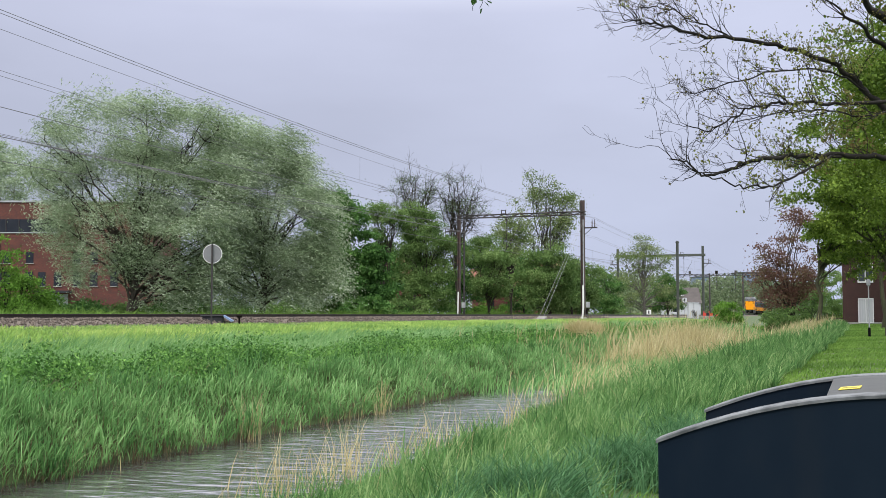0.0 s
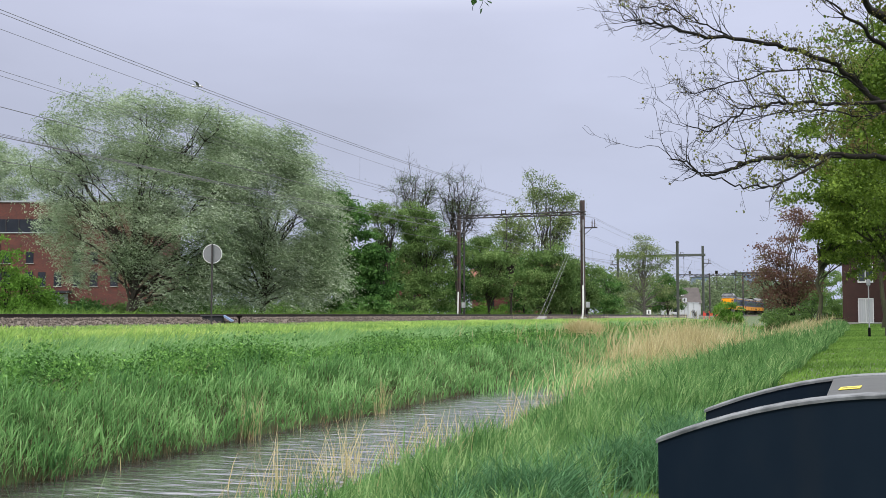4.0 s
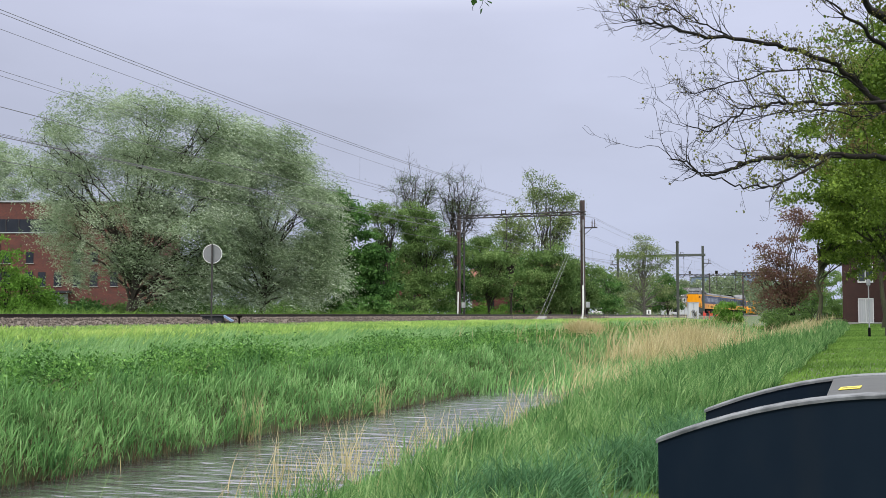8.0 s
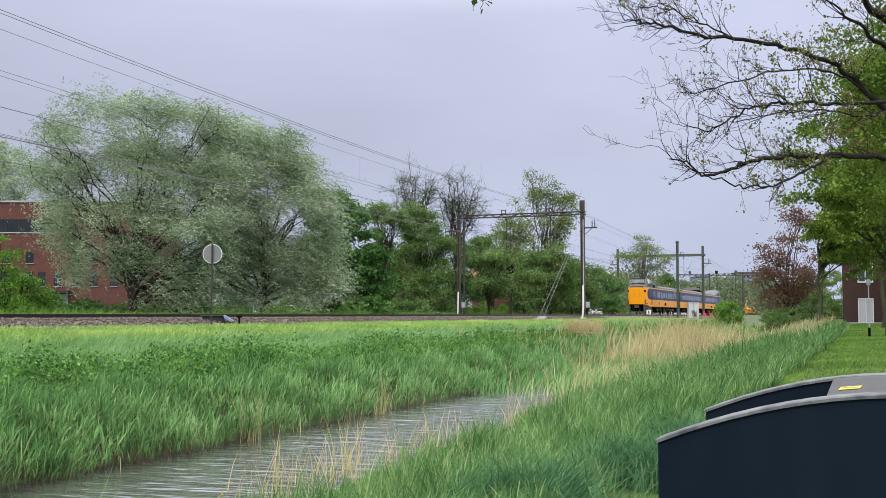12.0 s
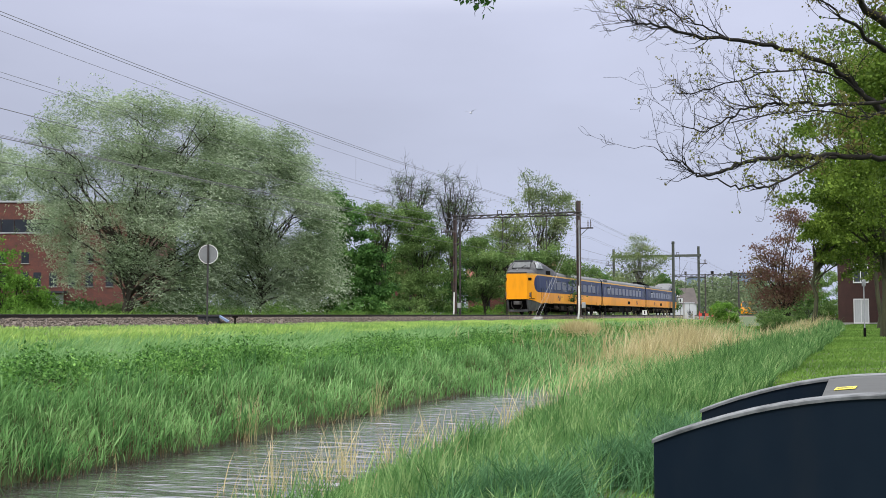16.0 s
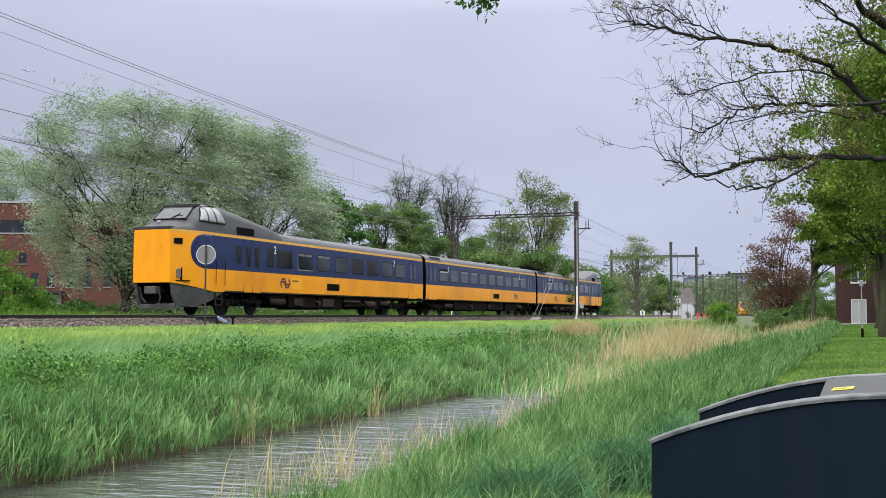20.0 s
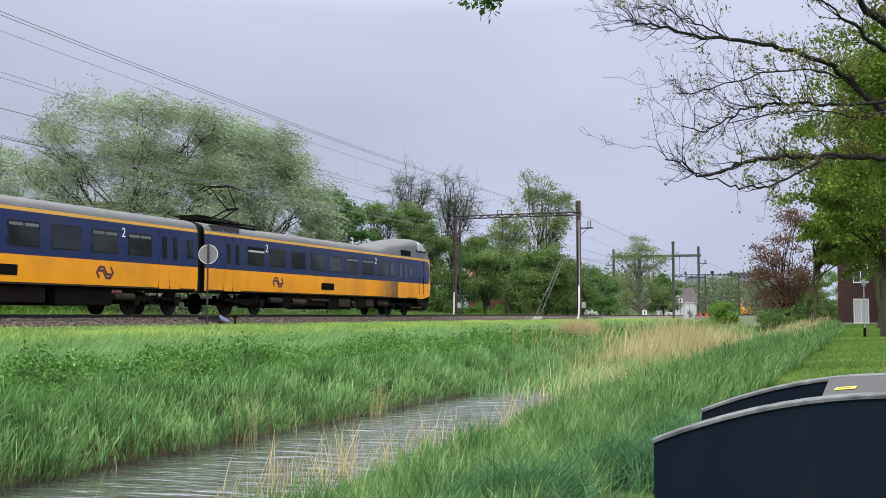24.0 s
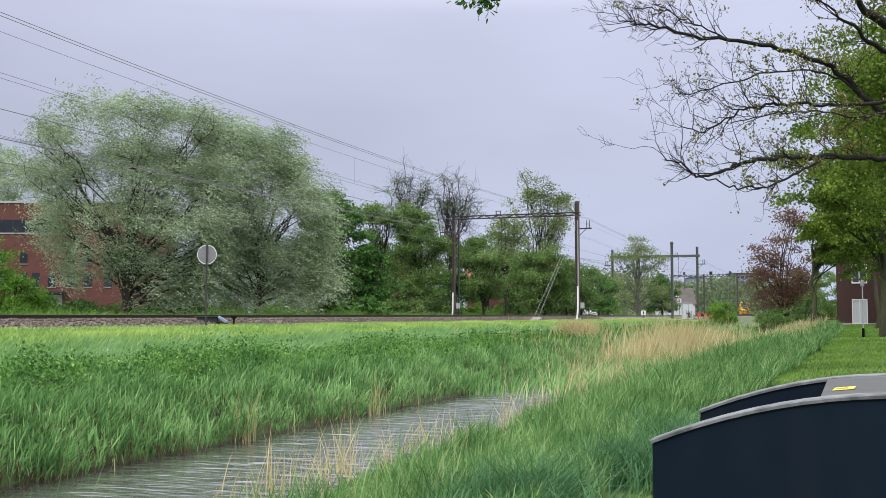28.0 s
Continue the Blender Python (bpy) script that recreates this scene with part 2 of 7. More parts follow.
def h_outline(x, w, d, web=0.02, flange=0.03):
    """An H section: w wide along x, flanges d deep."""
    a, h = w / 2, d / 2
    return [(x - a, -h), (x - a + flange, -h), (x - a + flange, -web), (x + a - flange, -web), (x + a - flange, -h), (x + a, -h),
            (x + a, h), (x + a - flange, h), (x + a - flange, web), (x - a + flange, web), (x - a + flange, h), (x - a, h)]


def add_tube(bm, pts, radii, sides=8, caps=True):
    """A tapered tube along pts."""
    rings, up0 = [], Vector((0, 0, 1))
    pts = [Vector(p) for p in pts]
    if not isinstance(radii, (list, tuple)):
        radii = [radii] * len(pts)
    for i, p in enumerate(pts):
        d = (pts[min(i + 1, len(pts) - 1)] - pts[max(i - 1, 0)]).normalized()
        side = d.cross(up0 if abs(d.z) < 0.9 else Vector((1, 0, 0))).normalized()
        up = side.cross(d)
        rings.append([bm.verts.new(p + (side * math.cos(a) + up * math.sin(a)) * radii[i]) for a in (2 * math.pi * k / sides for k in range(sides))])
    for a, b in zip(rings, rings[1:]):
        for k in range(sides):
            bm.faces.new((a[k], a[(k + 1) % sides], b[(k + 1) % sides], b[k]))
    if caps:
        bm.faces.new(rings[0])
        bm.faces.new(rings[-1][::-1])
    return bm


def tube(pts, radii, sides=8):
    return add_tube(bmesh.new(), pts, radii, sides)


def tubes_mesh(name, strands, mat, sides=5, parent=None):
    """Many tapered strands in one mesh: strands are (points (n, 3), radii (n,))."""
    vs, fs, base = [], [], 0
    ang = np.arange(sides) * 2 * np.pi / sides
    for pts, rad in strands:
        pts, rad = np.asarray(pts, float), np.asarray(rad, float)
        d = np.gradient(pts, axis=0)
        d /= np.linalg.norm(d, axis=1)[:, None] + 1e-9
        ref = np.where(np.abs(d[:, 2:3]) < 0.9, np.array([[0, 0, 1.0]]), np.array([[1.0, 0, 0]]))
        s = np.cross(d, ref)
        s /= np.linalg.norm(s, axis=1)[:, None] + 1e-9
        u = np.cross(s, d)
        ring = pts[:, None] + rad[:, None, None] * (s[:, None] * np.cos(ang)[None, :, None] + u[:, None] * np.sin(ang)[None, :, None])
        n = len(pts)
        vs.append(ring.reshape(-1, 3))
        i, k = np.meshgrid(np.arange(n - 1), np.arange(sides), indexing="ij")
        k2 = (k + 1) % sides
        fs.append(np.stack([base + i * sides + k, base + i * sides + k2, base + (i + 1) * sides + k2, base + (i + 1) * sides + k], -1).reshape(-1, 4))
        base += n * sides
    return quick(name, np.concatenate(vs), np.concatenate(fs), mat, smooth=True, parent=parent)


RNG = np.random.default_rng(7)


def blades(name, x, y, z, h, w, mat, lean=(0.3, 0.0), bend=0.35, spread=0.25, segs=3):
    """Grass or reed: each blade a tapering, bending strip. lean: the wind's push along x and y, as a share of the height."""
    n = len(x)
    h = np.broadcast_to(h, n)[:, None]
    w = np.broadcast_to(w, n)[:, None]
    a = RNG.uniform(0, 2 * np.pi, n)
    side = np.stack([np.cos(a), np.sin(a), 0 * a], 1)
    push = np.stack([lean[0] + RNG.normal(0, spread, n), lean[1] + RNG.normal(0, spread, n)], 1)
    b = np.abs(RNG.normal(bend, bend * 0.4, n))[:, None]
    base = np.stack([x, y, z], 1)
    rows = []
    for k in range(segs + 1):
        f = k / segs
        c = base + np.concatenate([push * h * (f * 0.45 + f * f * 0.55 * (1 + b)), h * (f - 0.35 * b * f ** 3)], 1)
        half = side * w * 0.5 * (1 - f ** 2.2 * 0.92)
        rows += [c - half, c + half]
    v = np.stack(rows, 1)
    per = 2 * (segs + 1)
    off = (np.arange(n) * per)[:, None, None]
    f0 = np.array([[2 * k, 2 * k + 1, 2 * k + 3, 2 * k + 2] for k in range(segs)])[None]
    return quick(name, v.reshape(-1, 3), (off + f0).reshape(-1, 4), mat)


def leaf_cloud(pos, size, axis=None, droop=0.0, ratio=0.5):
    """Leaf quads (kite shaped, folded) at pos; returns verts, faces."""
    n = len(pos)
    size = np.broadcast_to(size, n)[:, None]
    d = RNG.normal(0, 1, (n, 3))
    if axis is not None:
        d = d * 0.45 + axis
    d[:, 2] -= droop
    d /= np.linalg.norm(d, axis=1)[:, None]
    s = np.cross(d, RNG.normal(0, 1, (n, 3)))
    s /= np.linalg.norm(s, axis=1)[:, None] + 1e-9
    nrm = np.cross(s, d)
    v = np.stack([pos, pos + d * size * 0.45 + s * size * ratio * 0.5 + nrm * size * 0.06, pos + d * size, pos + d * size * 0.45 - s * size * ratio * 0.5 + nrm * size * 0.06], 1)
    return v.reshape(-1, 3), np.arange(4 * n, dtype=np.int32).reshape(-1, 4)
# ---- ground, ditch and railway ----
TRACK, TRACK_B, RAIL = -26.6, -30.8, EYE + 0.03
CA, SA = math.cos(radians(HEAD)), math.sin(radians(HEAD))


def spot(k, d):
    """The place d metres deep along the middle of the view and k thousandths of that to its right."""
    r = k * d / 1000
    return r * CA - d * SA, r * SA + d * CA


PROFILE_X = [-4000, -60, -37, -34.2, -33.4, -24.6, -23.6, -20, -16, -12.6, -10.4, -9.3, -8.8, -8.2, -6.4, -5.9, -5.4, -4.5, -3.4, -2.2, 0, 30, 4000]
PROFILE_Z = [0.75, 0.8, 0.9, 0.95, 1.0, 1.0, 0.84, 0.70, 0.48, 0.22, -0.2, -0.5, -0.8, -1.2, -1.2, -0.85, -0.68, -0.5, -0.32, -0.14, 0.0, 0.1, 0.1]


def ground_z(x, y):
    """Height of the ground: an embankment, a ditch and a bank that rises slowly with the distance."""
    x, y = np.asarray(x, float), np.asarray(y, float)
    z = np.interp(x, PROFILE_X, PROFILE_Z)
    s = np.clip((y - 22) / 75, 0, 1)
    rise = 0.55 * s * s * (3 - 2 * s)
    z = z + rise * np.clip((x + 5.4) / 3.4, 0, 1)
    ditch_end = np.clip((y - 118) / 12, 0, 1) + np.clip((-25 - y) / 10, 0, 1)
    z = np.where((x > -12.6) & (x < -3.4), z + (0.35 - z) * np.clip(ditch_end, 0, 1), z)
    return z


def build_ground():
    xs = np.concatenate([[-4000, -1500, -500, -200, -100], np.arange(-60, -37, 4), np.arange(-37, -12, 0.8), np.arange(-12.6, -3, 0.3), np.arange(-3, 12, 1.0), [14, 18, 25, 40, 80, 200, 500, 1500, 4000]])
    ys = np.concatenate([[-4000, -1000, -300, -100, -60, -40], np.arange(-30, 40, 1.0), np.arange(40, 150, 2.5), [160, 180, 200, 250, 300, 400, 600, 1000, 2000, 4000]])
    gx, gy = np.meshgrid(xs, ys, indexing="ij")
    gz = ground_z(gx, gy)
    near = (np.abs(gx) < 60) & (gy > -40) & (gy < 160)
    gz = gz + np.where(near & (gx > -23), 0.04 * np.sin(gx * 1.7 + gy * 0.6) * np.sin(gy * 0.9 - gx * 0.4), 0)
    n, m = gx.shape
    i, j = np.meshgrid(np.arange(n - 1), np.arange(m - 1), indexing="ij")
    faces = np.stack([i * m + j, (i + 1) * m + j, (i + 1) * m + j + 1, i * m + j + 1], -1).reshape(-1, 4)
    ob = quick("ground", np.stack([gx, gy, gz], -1).reshape(-1, 3), faces, M["soil"], smooth=True)
    tagged(ob, "grassy ground with a railway embankment and a ditch bed", "ground", kind="structure")


build_ground()

WATER_Z = EYE - 1.92


def build_water():
    xs, ys = np.linspace(-9.3, -5.4, 28), np.arange(-26, 125, 0.16)
    gx, gy = np.meshgrid(xs, ys, indexing="ij")
    gz = 0.005 * np.sin(gy * 9 + gx * 2.1 + 1.5 * np.sin(gx * 1.3)) * np.sin(gx * 1.9 + gy * 0.7) + 0.003 * np.sin(gy * 17 - gx * 6)
    n, m = gx.shape
    i, j = np.meshgrid(np.arange(n - 1), np.arange(m - 1), indexing="ij")
    faces = np.stack([i * m + j, (i + 1) * m + j, (i + 1) * m + j + 1, i * m + j + 1], -1).reshape(-1, 4)
    ob = quick("water", np.stack([gx, gy, gz], -1).reshape(-1, 3), faces, M["water"], smooth=True)
    ob.location.z = WATER_Z
    return tagged(ob, "brown ditch water with wind ripples between grassy banks", "water", kind="structure")


ditch_water = build_water()


def build_railway():
    top = RAIL - 0.17
    y0, y1 = -70.0, 620.0
    prof = [(-23.55, 0.80), (-24.7, top - 0.04), (-25.3, top - 0.03), (-32.1, top - 0.03), (-32.7, top - 0.04), (-33.9, 0.95)]
    bm = bmesh.new()
    prev = None
    for y in np.concatenate([np.arange(y0, 140, 1.2), np.arange(140, y1 + 1, 20)]):
        row = [bm.verts.new((x + random.uniform(-.05, .05), y, z + random.uniform(-.02, .01))) for x, z in prof]
        if prev:
            for k in range(len(row) - 1):
                bm.faces.new((prev[k], row[k], row[k + 1], prev[k + 1]))
        prev = row
    bed = part("ballast_bed", bm, M["ballast"], None)
    tagged(bed, "grey-brown gravel track bed", "track bed", kind="structure")
    # loose stones of the shoulder that faces the ditch
    n = 16000
    y = RNG.uniform(12, 110, n)
    x = RNG.uniform(-25.9, -23.4, n)
    z = np.interp(-x, [23.6, 24.7, 25.3, 27], [0.81, top - 0.035, top - 0.03, top - 0.03])
    s = RNG.uniform(0.03, 0.08, n)
    octa = np.array([[1, 0, 0], [0, 1, 0], [-1, 0, 0], [0, -1, 0], [0, 0, 1], [0, 0, -1]], float)
    v = octa[None] * s[:, None, None] * RNG.uniform(0.5, 1.2, (n, 6, 1)) + np.stack([x, y, z + s * 0.3], 1)[:, None]
    f = np.array([[0, 1, 4], [1, 2, 4], [2, 3, 4], [3, 0, 4], [1, 0, 5], [2, 1, 5], [3, 2, 5], [0, 3, 5]])
    stones = quick("ballast_stones", v.reshape(-1, 3), (np.arange(n)[:, None, None] * 6 + f[None]).reshape(-1, 3), M["ballast"])
    tagged(stones, "loose grey and brown ballast stones beside the rails", "gravel", kind="stuff")
    for centre in (TRACK, TRACK_B):
        track = tagged(empty("railway_track", centre, 0, RAIL), "rusty steel rails on concrete sleepers in gravel", "railway track", group="railway tracks")
        for side in (-0.75, 0.75):
            sec = [(-.07, -.17), (.07, -.17), (.07, -.155), (.012, -.14), (.012, -.045), (.036, -.035), (.036, -.004), (-.036, -.004), (-.036, -.035), (-.012, -.045), (-.012, -.14), (-.07, -.155)]
            rail = part("rail", beam_mesh([(side + u, v) for u, v in sec], y0, y1), M["rail"], track, "brown rusted rail")
            part("running_surface", box(side - .03, side + .03, y0, y1, -.004, 0), M["rail_top"], rail, "polished rail head")
        first = None
        for k in range(240):
            y = 12 + k * 0.6
            if not first:
                first = part("sleeper", box(-1.25, 1.25, -.13, .13, -.36, -.165, 0.02), M["sleeper"], track)
                first.location.y = y
            else:
                twin("sleeper", first, pose(0, y, 0), track)


build_railway()
# ---- the intercity train ----
M["yellow"] = material("train_yellow", (0.82, 0.32, 0.003), (0.74, 0.275, 0.003), rough=0.45, scale=2, coat=0.1, dirt=(0.46, 0.18, 0.012), stretch=(1, 0.5, 0.35), spec=0.3)
M["stripe"] = material("pale_yellow_stripe", (0.62, 0.33, 0.05), (0.5, 0.26, 0.045), rough=0.5, scale=3, spec=0.25)
M["dome_grey"] = material("dome_grey", (0.065, 0.066, 0.07), (0.04, 0.041, 0.045), rough=0.5, scale=4, spec=0.3, stretch=(1, 0.4, 1))
M["maroon"] = material("maroon_emblem", (0.085, 0.018, 0.03), (0.06, 0.014, 0.028), rough=0.5)
M["dome_light"] = material("pale_dome", (0.075, 0.078, 0.084), (0.052, 0.055, 0.06), rough=0.4, scale=4, stretch=(1, 0.4, 1))
M["top_light"] = material("window_top_light", (0.13, 0.14, 0.15), (0.08, 0.085, 0.09), rough=0.3, scale=3)
M["blue"] = material("train_blue", (0.005, 0.016, 0.088), (0.012, 0.022, 0.072), rough=0.42, scale=3, coat=0.0, spec=0.25, dirt=(0.022, 0.026, 0.055), stretch=(1, 0.4, 0.6))
M["roof_grey"] = material("train_roof", (0.125, 0.13, 0.138), (0.08, 0.083, 0.088), rough=0.65, scale=4, dirt=(0.1, 0.095, 0.09), stretch=(1, 0.3, 1))
M["dark_grey"] = material("dark_grey_paint", (0.032, 0.034, 0.04), (0.022, 0.023, 0.026), rough=0.55, scale=5, spec=0.3)
M["black"] = material("grimy_black", (0.004, 0.004, 0.004), (0.008, 0.0075, 0.007), rough=0.9, scale=8, spec=0.06)
M["grime"] = material("brown_grime", (0.016, 0.012, 0.010), (0.005, 0.0045, 0.004), rough=0.95, scale=7, spec=0.06)
M["glass"] = material("tinted_glass", (0.006, 0.009, 0.014), (0.018, 0.022, 0.024), rough=0.08, scale=1.5, coat=0.0, spec=0.3)
M["screen"] = material("cab_glass", (0.05, 0.056, 0.06), (0.10, 0.107, 0.11), rough=0.1, scale=3, coat=0.0, spec=0.35)
# cab side panes: the sky's brightness in them is painted as pale grey
M["cab_side"] = material("sky_bright_cab_glass", (0.22, 0.235, 0.245), (0.32, 0.33, 0.345), rough=0.1, scale=3)
M["rubber"] = material("rubber", (0.007, 0.007, 0.008), rough=0.7, spec=0.2)
M["white"] = material("white_paint", (0.75, 0.75, 0.75), (0.68, 0.68, 0.68), rough=0.45)
M["lamp_off"] = material("lamp_glass", (0.26, 0.21, 0.17), (0.1, 0.085, 0.075), rough=0.15, metal=0.4)
M["pale_vent"] = material("pale_vent", (0.4, 0.41, 0.44), (0.3, 0.31, 0.33), rough=0.4, scale=6)
M["coupler_grey"] = material("coupler_grey", (0.09, 0.088, 0.085), (0.045, 0.042, 0.04), rough=0.6, scale=12, spec=0.3)
M["fairing"] = material("fairing_grey", (0.085, 0.088, 0.092), (0.055, 0.057, 0.06), rough=0.5, scale=4, spec=0.3, dirt=(0.04, 0.036, 0.032))
M["pale_panel"] = material("pale_yellow_panel", (0.85, 0.39, 0.012), (0.8, 0.36, 0.012), rough=0.5, scale=3, spec=0.25)
M["under"] = material("underframe_brown", (0.05, 0.038, 0.03), (0.02, 0.016, 0.014), rough=0.9, scale=9, spec=0.1)
M["steel"] = material("wheel_steel", (0.014, 0.012, 0.011), (0.007, 0.006, 0.006), rough=0.7, metal=0.0, spec=0.15)


def soot(name, clean, dark, a, b):
    """Paint that turns sooty between the lengths a and b of its car."""
    m = material(name, clean, tuple(c * 0.9 for c in clean), rough=0.5, scale=3, spec=0.25)
    nd, lk = m.node_tree.nodes, m.node_tree.links
    bsdf = nd["Principled BSDF"]
    co, sep, rng, nz, add, mix = nd.new("ShaderNodeTexCoord"), nd.new("ShaderNodeSeparateXYZ"), nd.new("ShaderNodeMapRange"), nd.new("ShaderNodeTexNoise"), nd.new("ShaderNodeMath"), nd.new("ShaderNodeMix")
    nz.inputs["Scale"].default_value, nz.inputs["Detail"].default_value = 1.6, 4
    lk.new(co.outputs["Object"], sep.inputs[0])
    lk.new(co.outputs["Object"], nz.inputs["Vector"])
    add.operation = "MULTIPLY_ADD"
    add.inputs[1].default_value = 1.6
    lk.new(nz.outputs[0], add.inputs[0])
    lk.new(sep.outputs[1], add.inputs[2])
    rng.inputs["From Min"].default_value, rng.inputs["From Max"].default_value = a + 0.8, b + 0.8
    rng.inputs["To Max"].default_value = 0.9
    lk.new(add.outputs[0], rng.inputs[0])
    mix.data_type = "RGBA"
    lk.new(rng.outputs[0], mix.inputs["Factor"])
    lk.new(bsdf.inputs["Base Color"].links[0].from_socket, mix.inputs["A"])
    mix.inputs["B"].default_value = (*dark, 1)
    lk.new(mix.outputs["Result"], bsdf.inputs["Base Color"])
    return m


M["sooty_yellow"] = soot("sooty_yellow", (0.80, 0.31, 0.003), (0.10, 0.06, 0.03), 10.2, 7.4)
SILL, BELT, CANT, BAND = 0.98, 1.93, 3.36, 3.48
DOME = 4.0


def nose_w(s):
    return float(np.interp(s, [0.5, 0.8, 1.25, 1.8, 2.5], [0.88, 1.04, 1.22, 1.35, 1.40]))


def nose_top(s):
    return float(np.interp(s, [0.5, 1.05, 1.6, 2.5, 2.95, 4.0, 5.0, 6.9, 9.2, 10.8], [3.56, 3.72, 3.9, 4.58, 4.70, 4.70, 4.58, 4.28, 3.95, 3.93]))


def hull(length, cab, dark_to=0.0):
    """The shell of one car from s = 0 (its nose or end) to length, with coloured bands."""
    if cab:
        ss = [0.5, 0.62, 0.75] + [0.9 + 0.1 * k for k in range(19)] + [2.9, 3.1, 3.3, 3.7, 4.2, 4.6, 5.2, 6.0, 7, 8, 8.9, 9.7, 10.5, 14, 19, length - 0.25]
    else:
        ss = [0.25, 0.5, 6, 13, 20, length - 0.5, length - 0.25]
    lows = [SILL, 1.25, 1.6, BELT] + [BELT + (CANT - BELT) * k / 10 for k in range(1, 11)] + [BAND]
    tops = [0.97, 0.9, 0.8, 0.66, 0.5, 0.3, 0.0]
    bm = bmesh.new()
    rings = []
    for s in ss:
        w = nose_w(s) if cab else 1.40
        c = nose_top(s) if cab else 3.93
        sill = SILL + (0.33 * max(0, 1 - (s - 0.5) / 2.4) if cab else 0)
        half = []
        for z in lows:
            zz = max(z, sill + (z - SILL) * 0.001)
            half.append((w * float(np.interp(zz, [0.98, 1.5, 2.6, 3.34, 3.5], [0.985, 1, 1, 0.972, 0.955])), zz))
        p = 2.3 if c < 4.0 else DOME
        wr = half[-1][0]
        for u in tops:
            half.append((wr * u, BAND + (c - BAND) * (1 - u ** p) ** (1 / p)))
        ring = [(x, z) for x, z in half] + [(-x, z) for x, z in half[-2::-1]]
        rings.append([bm.verts.new((x, s, z)) for x, z in ring])
    nl, n = len(lows), len(rings[0])
    for i in range(len(ss) - 1):
        mid_s = (ss[i] + ss[i + 1]) / 2
        for k in range(n - 1):
            band = min(k, n - 2 - k)
            f = bm.faces.new((rings[i][k], rings[i][k + 1], rings[i + 1][k + 1], rings[i + 1][k]))
            if band < nl - 1:
                zc = (lows[band] + lows[band + 1]) / 2
                if BELT < zc < CANT:
                    f.material_index = 1 if (mid_s > 2.7 or not cab) else 0
                else:
                    f.material_index = 5 if zc > CANT else 0
            else:
                f.material_index = 4 if (cab and (mid_s < dark_to - 0.35 * (band - nl) ** 2 and band < nl + 3 or mid_s < 2.2)) else 2
                f.smooth = True
    for ring in (rings[0], rings[-1]):
        f = bm.faces.new(ring)
        f.material_index = 0 if (cab and ring is rings[0]) else 3
    # floor
    for i in range(len(ss) - 1):
        f = bm.faces.new((rings[i][0], rings[i + 1][0], rings[i + 1][-1], rings[i][-1]))
        f.material_index = 3
    bmesh.ops.recalc_face_normals(bm, faces=bm.faces)
    return bm


def dome_x(s, z):
    """Half width of the raised cab at height z."""
    c = nose_top(s)
    u = max(0.0, 1 - min(1.0, max(0.0, (z - BAND) / (c - BAND))) ** DOME) ** (1 / DOME)
    return nose_w(s) * 0.955 * u


def blue_nose(body, flip):
    """The blue side field's round front end, on the yellow nose."""
    bm = bmesh.new()
    rows, n = [], 16
    for k in range(n + 1):
        z = BELT + (CANT - BELT) * k / n
        q = (z - (BELT + CANT) / 2) / ((CANT - BELT) / 2)
        edge = 1.4 + 0.75 * (1 - math.sqrt(max(0, 1 - q * q)))
        rows.append([bm.verts.new((flip * (side_x(z, s) + 0.007), s, z)) for s in [edge + (2.8 - edge) * (j / 14) for j in range(15)]])
    for a, b in zip(rows, rows[1:]):
        for j in range(14):
            bm.faces.new((a[j], a[j + 1], b[j + 1], b[j]))
    bmesh.ops.recalc_face_normals(bm, faces=bm.faces)
    bmesh.ops.solidify(bm, geom=bm.faces[:], thickness=0.01)
    part("blue_field", bm, M["blue"], body, smooth=True)


def side_x(z, s=9):
    return nose_w(s) * float(np.interp(z, [0.98, 1.5, 2.6, 3.34, 3.5], [0.985, 1, 1, 0.972, 0.955]))


def side_panel(s0, s1, z0, z1, proud, thick=0.02, round_=0.06, flip=1):
    """A plate with rounded corners that follows the leaning car side."""
    bm = bmesh.new()
    pts = []
    for cx, cz, a0 in ((s1 - round_, z1 - round_, 0), (s0 + round_, z1 - round_, 90), (s0 + round_, z0 + round_, 180), (s1 - round_, z0 + round_, 270)):
        for a in (0, 30, 60, 90):
            pts.append((cx + round_ * math.cos(radians(a0 + a)), cz + round_ * math.sin(radians(a0 + a))))
    out = [bm.verts.new((flip * (side_x(z) + proud), s, z)) for s, z in pts]
    inn = [bm.verts.new((flip * (side_x(z) + proud - thick), s, z)) for s, z in pts]
    bm.faces.new(out)
    bm.faces.new(inn[::-1])
    for k in range(len(pts)):
        bm.faces.new((out[k], inn[k], inn[(k + 1) % len(pts)], out[(k + 1) % len(pts)]))
    bmesh.ops.recalc_face_normals(bm, faces=bm.faces)
    return bm


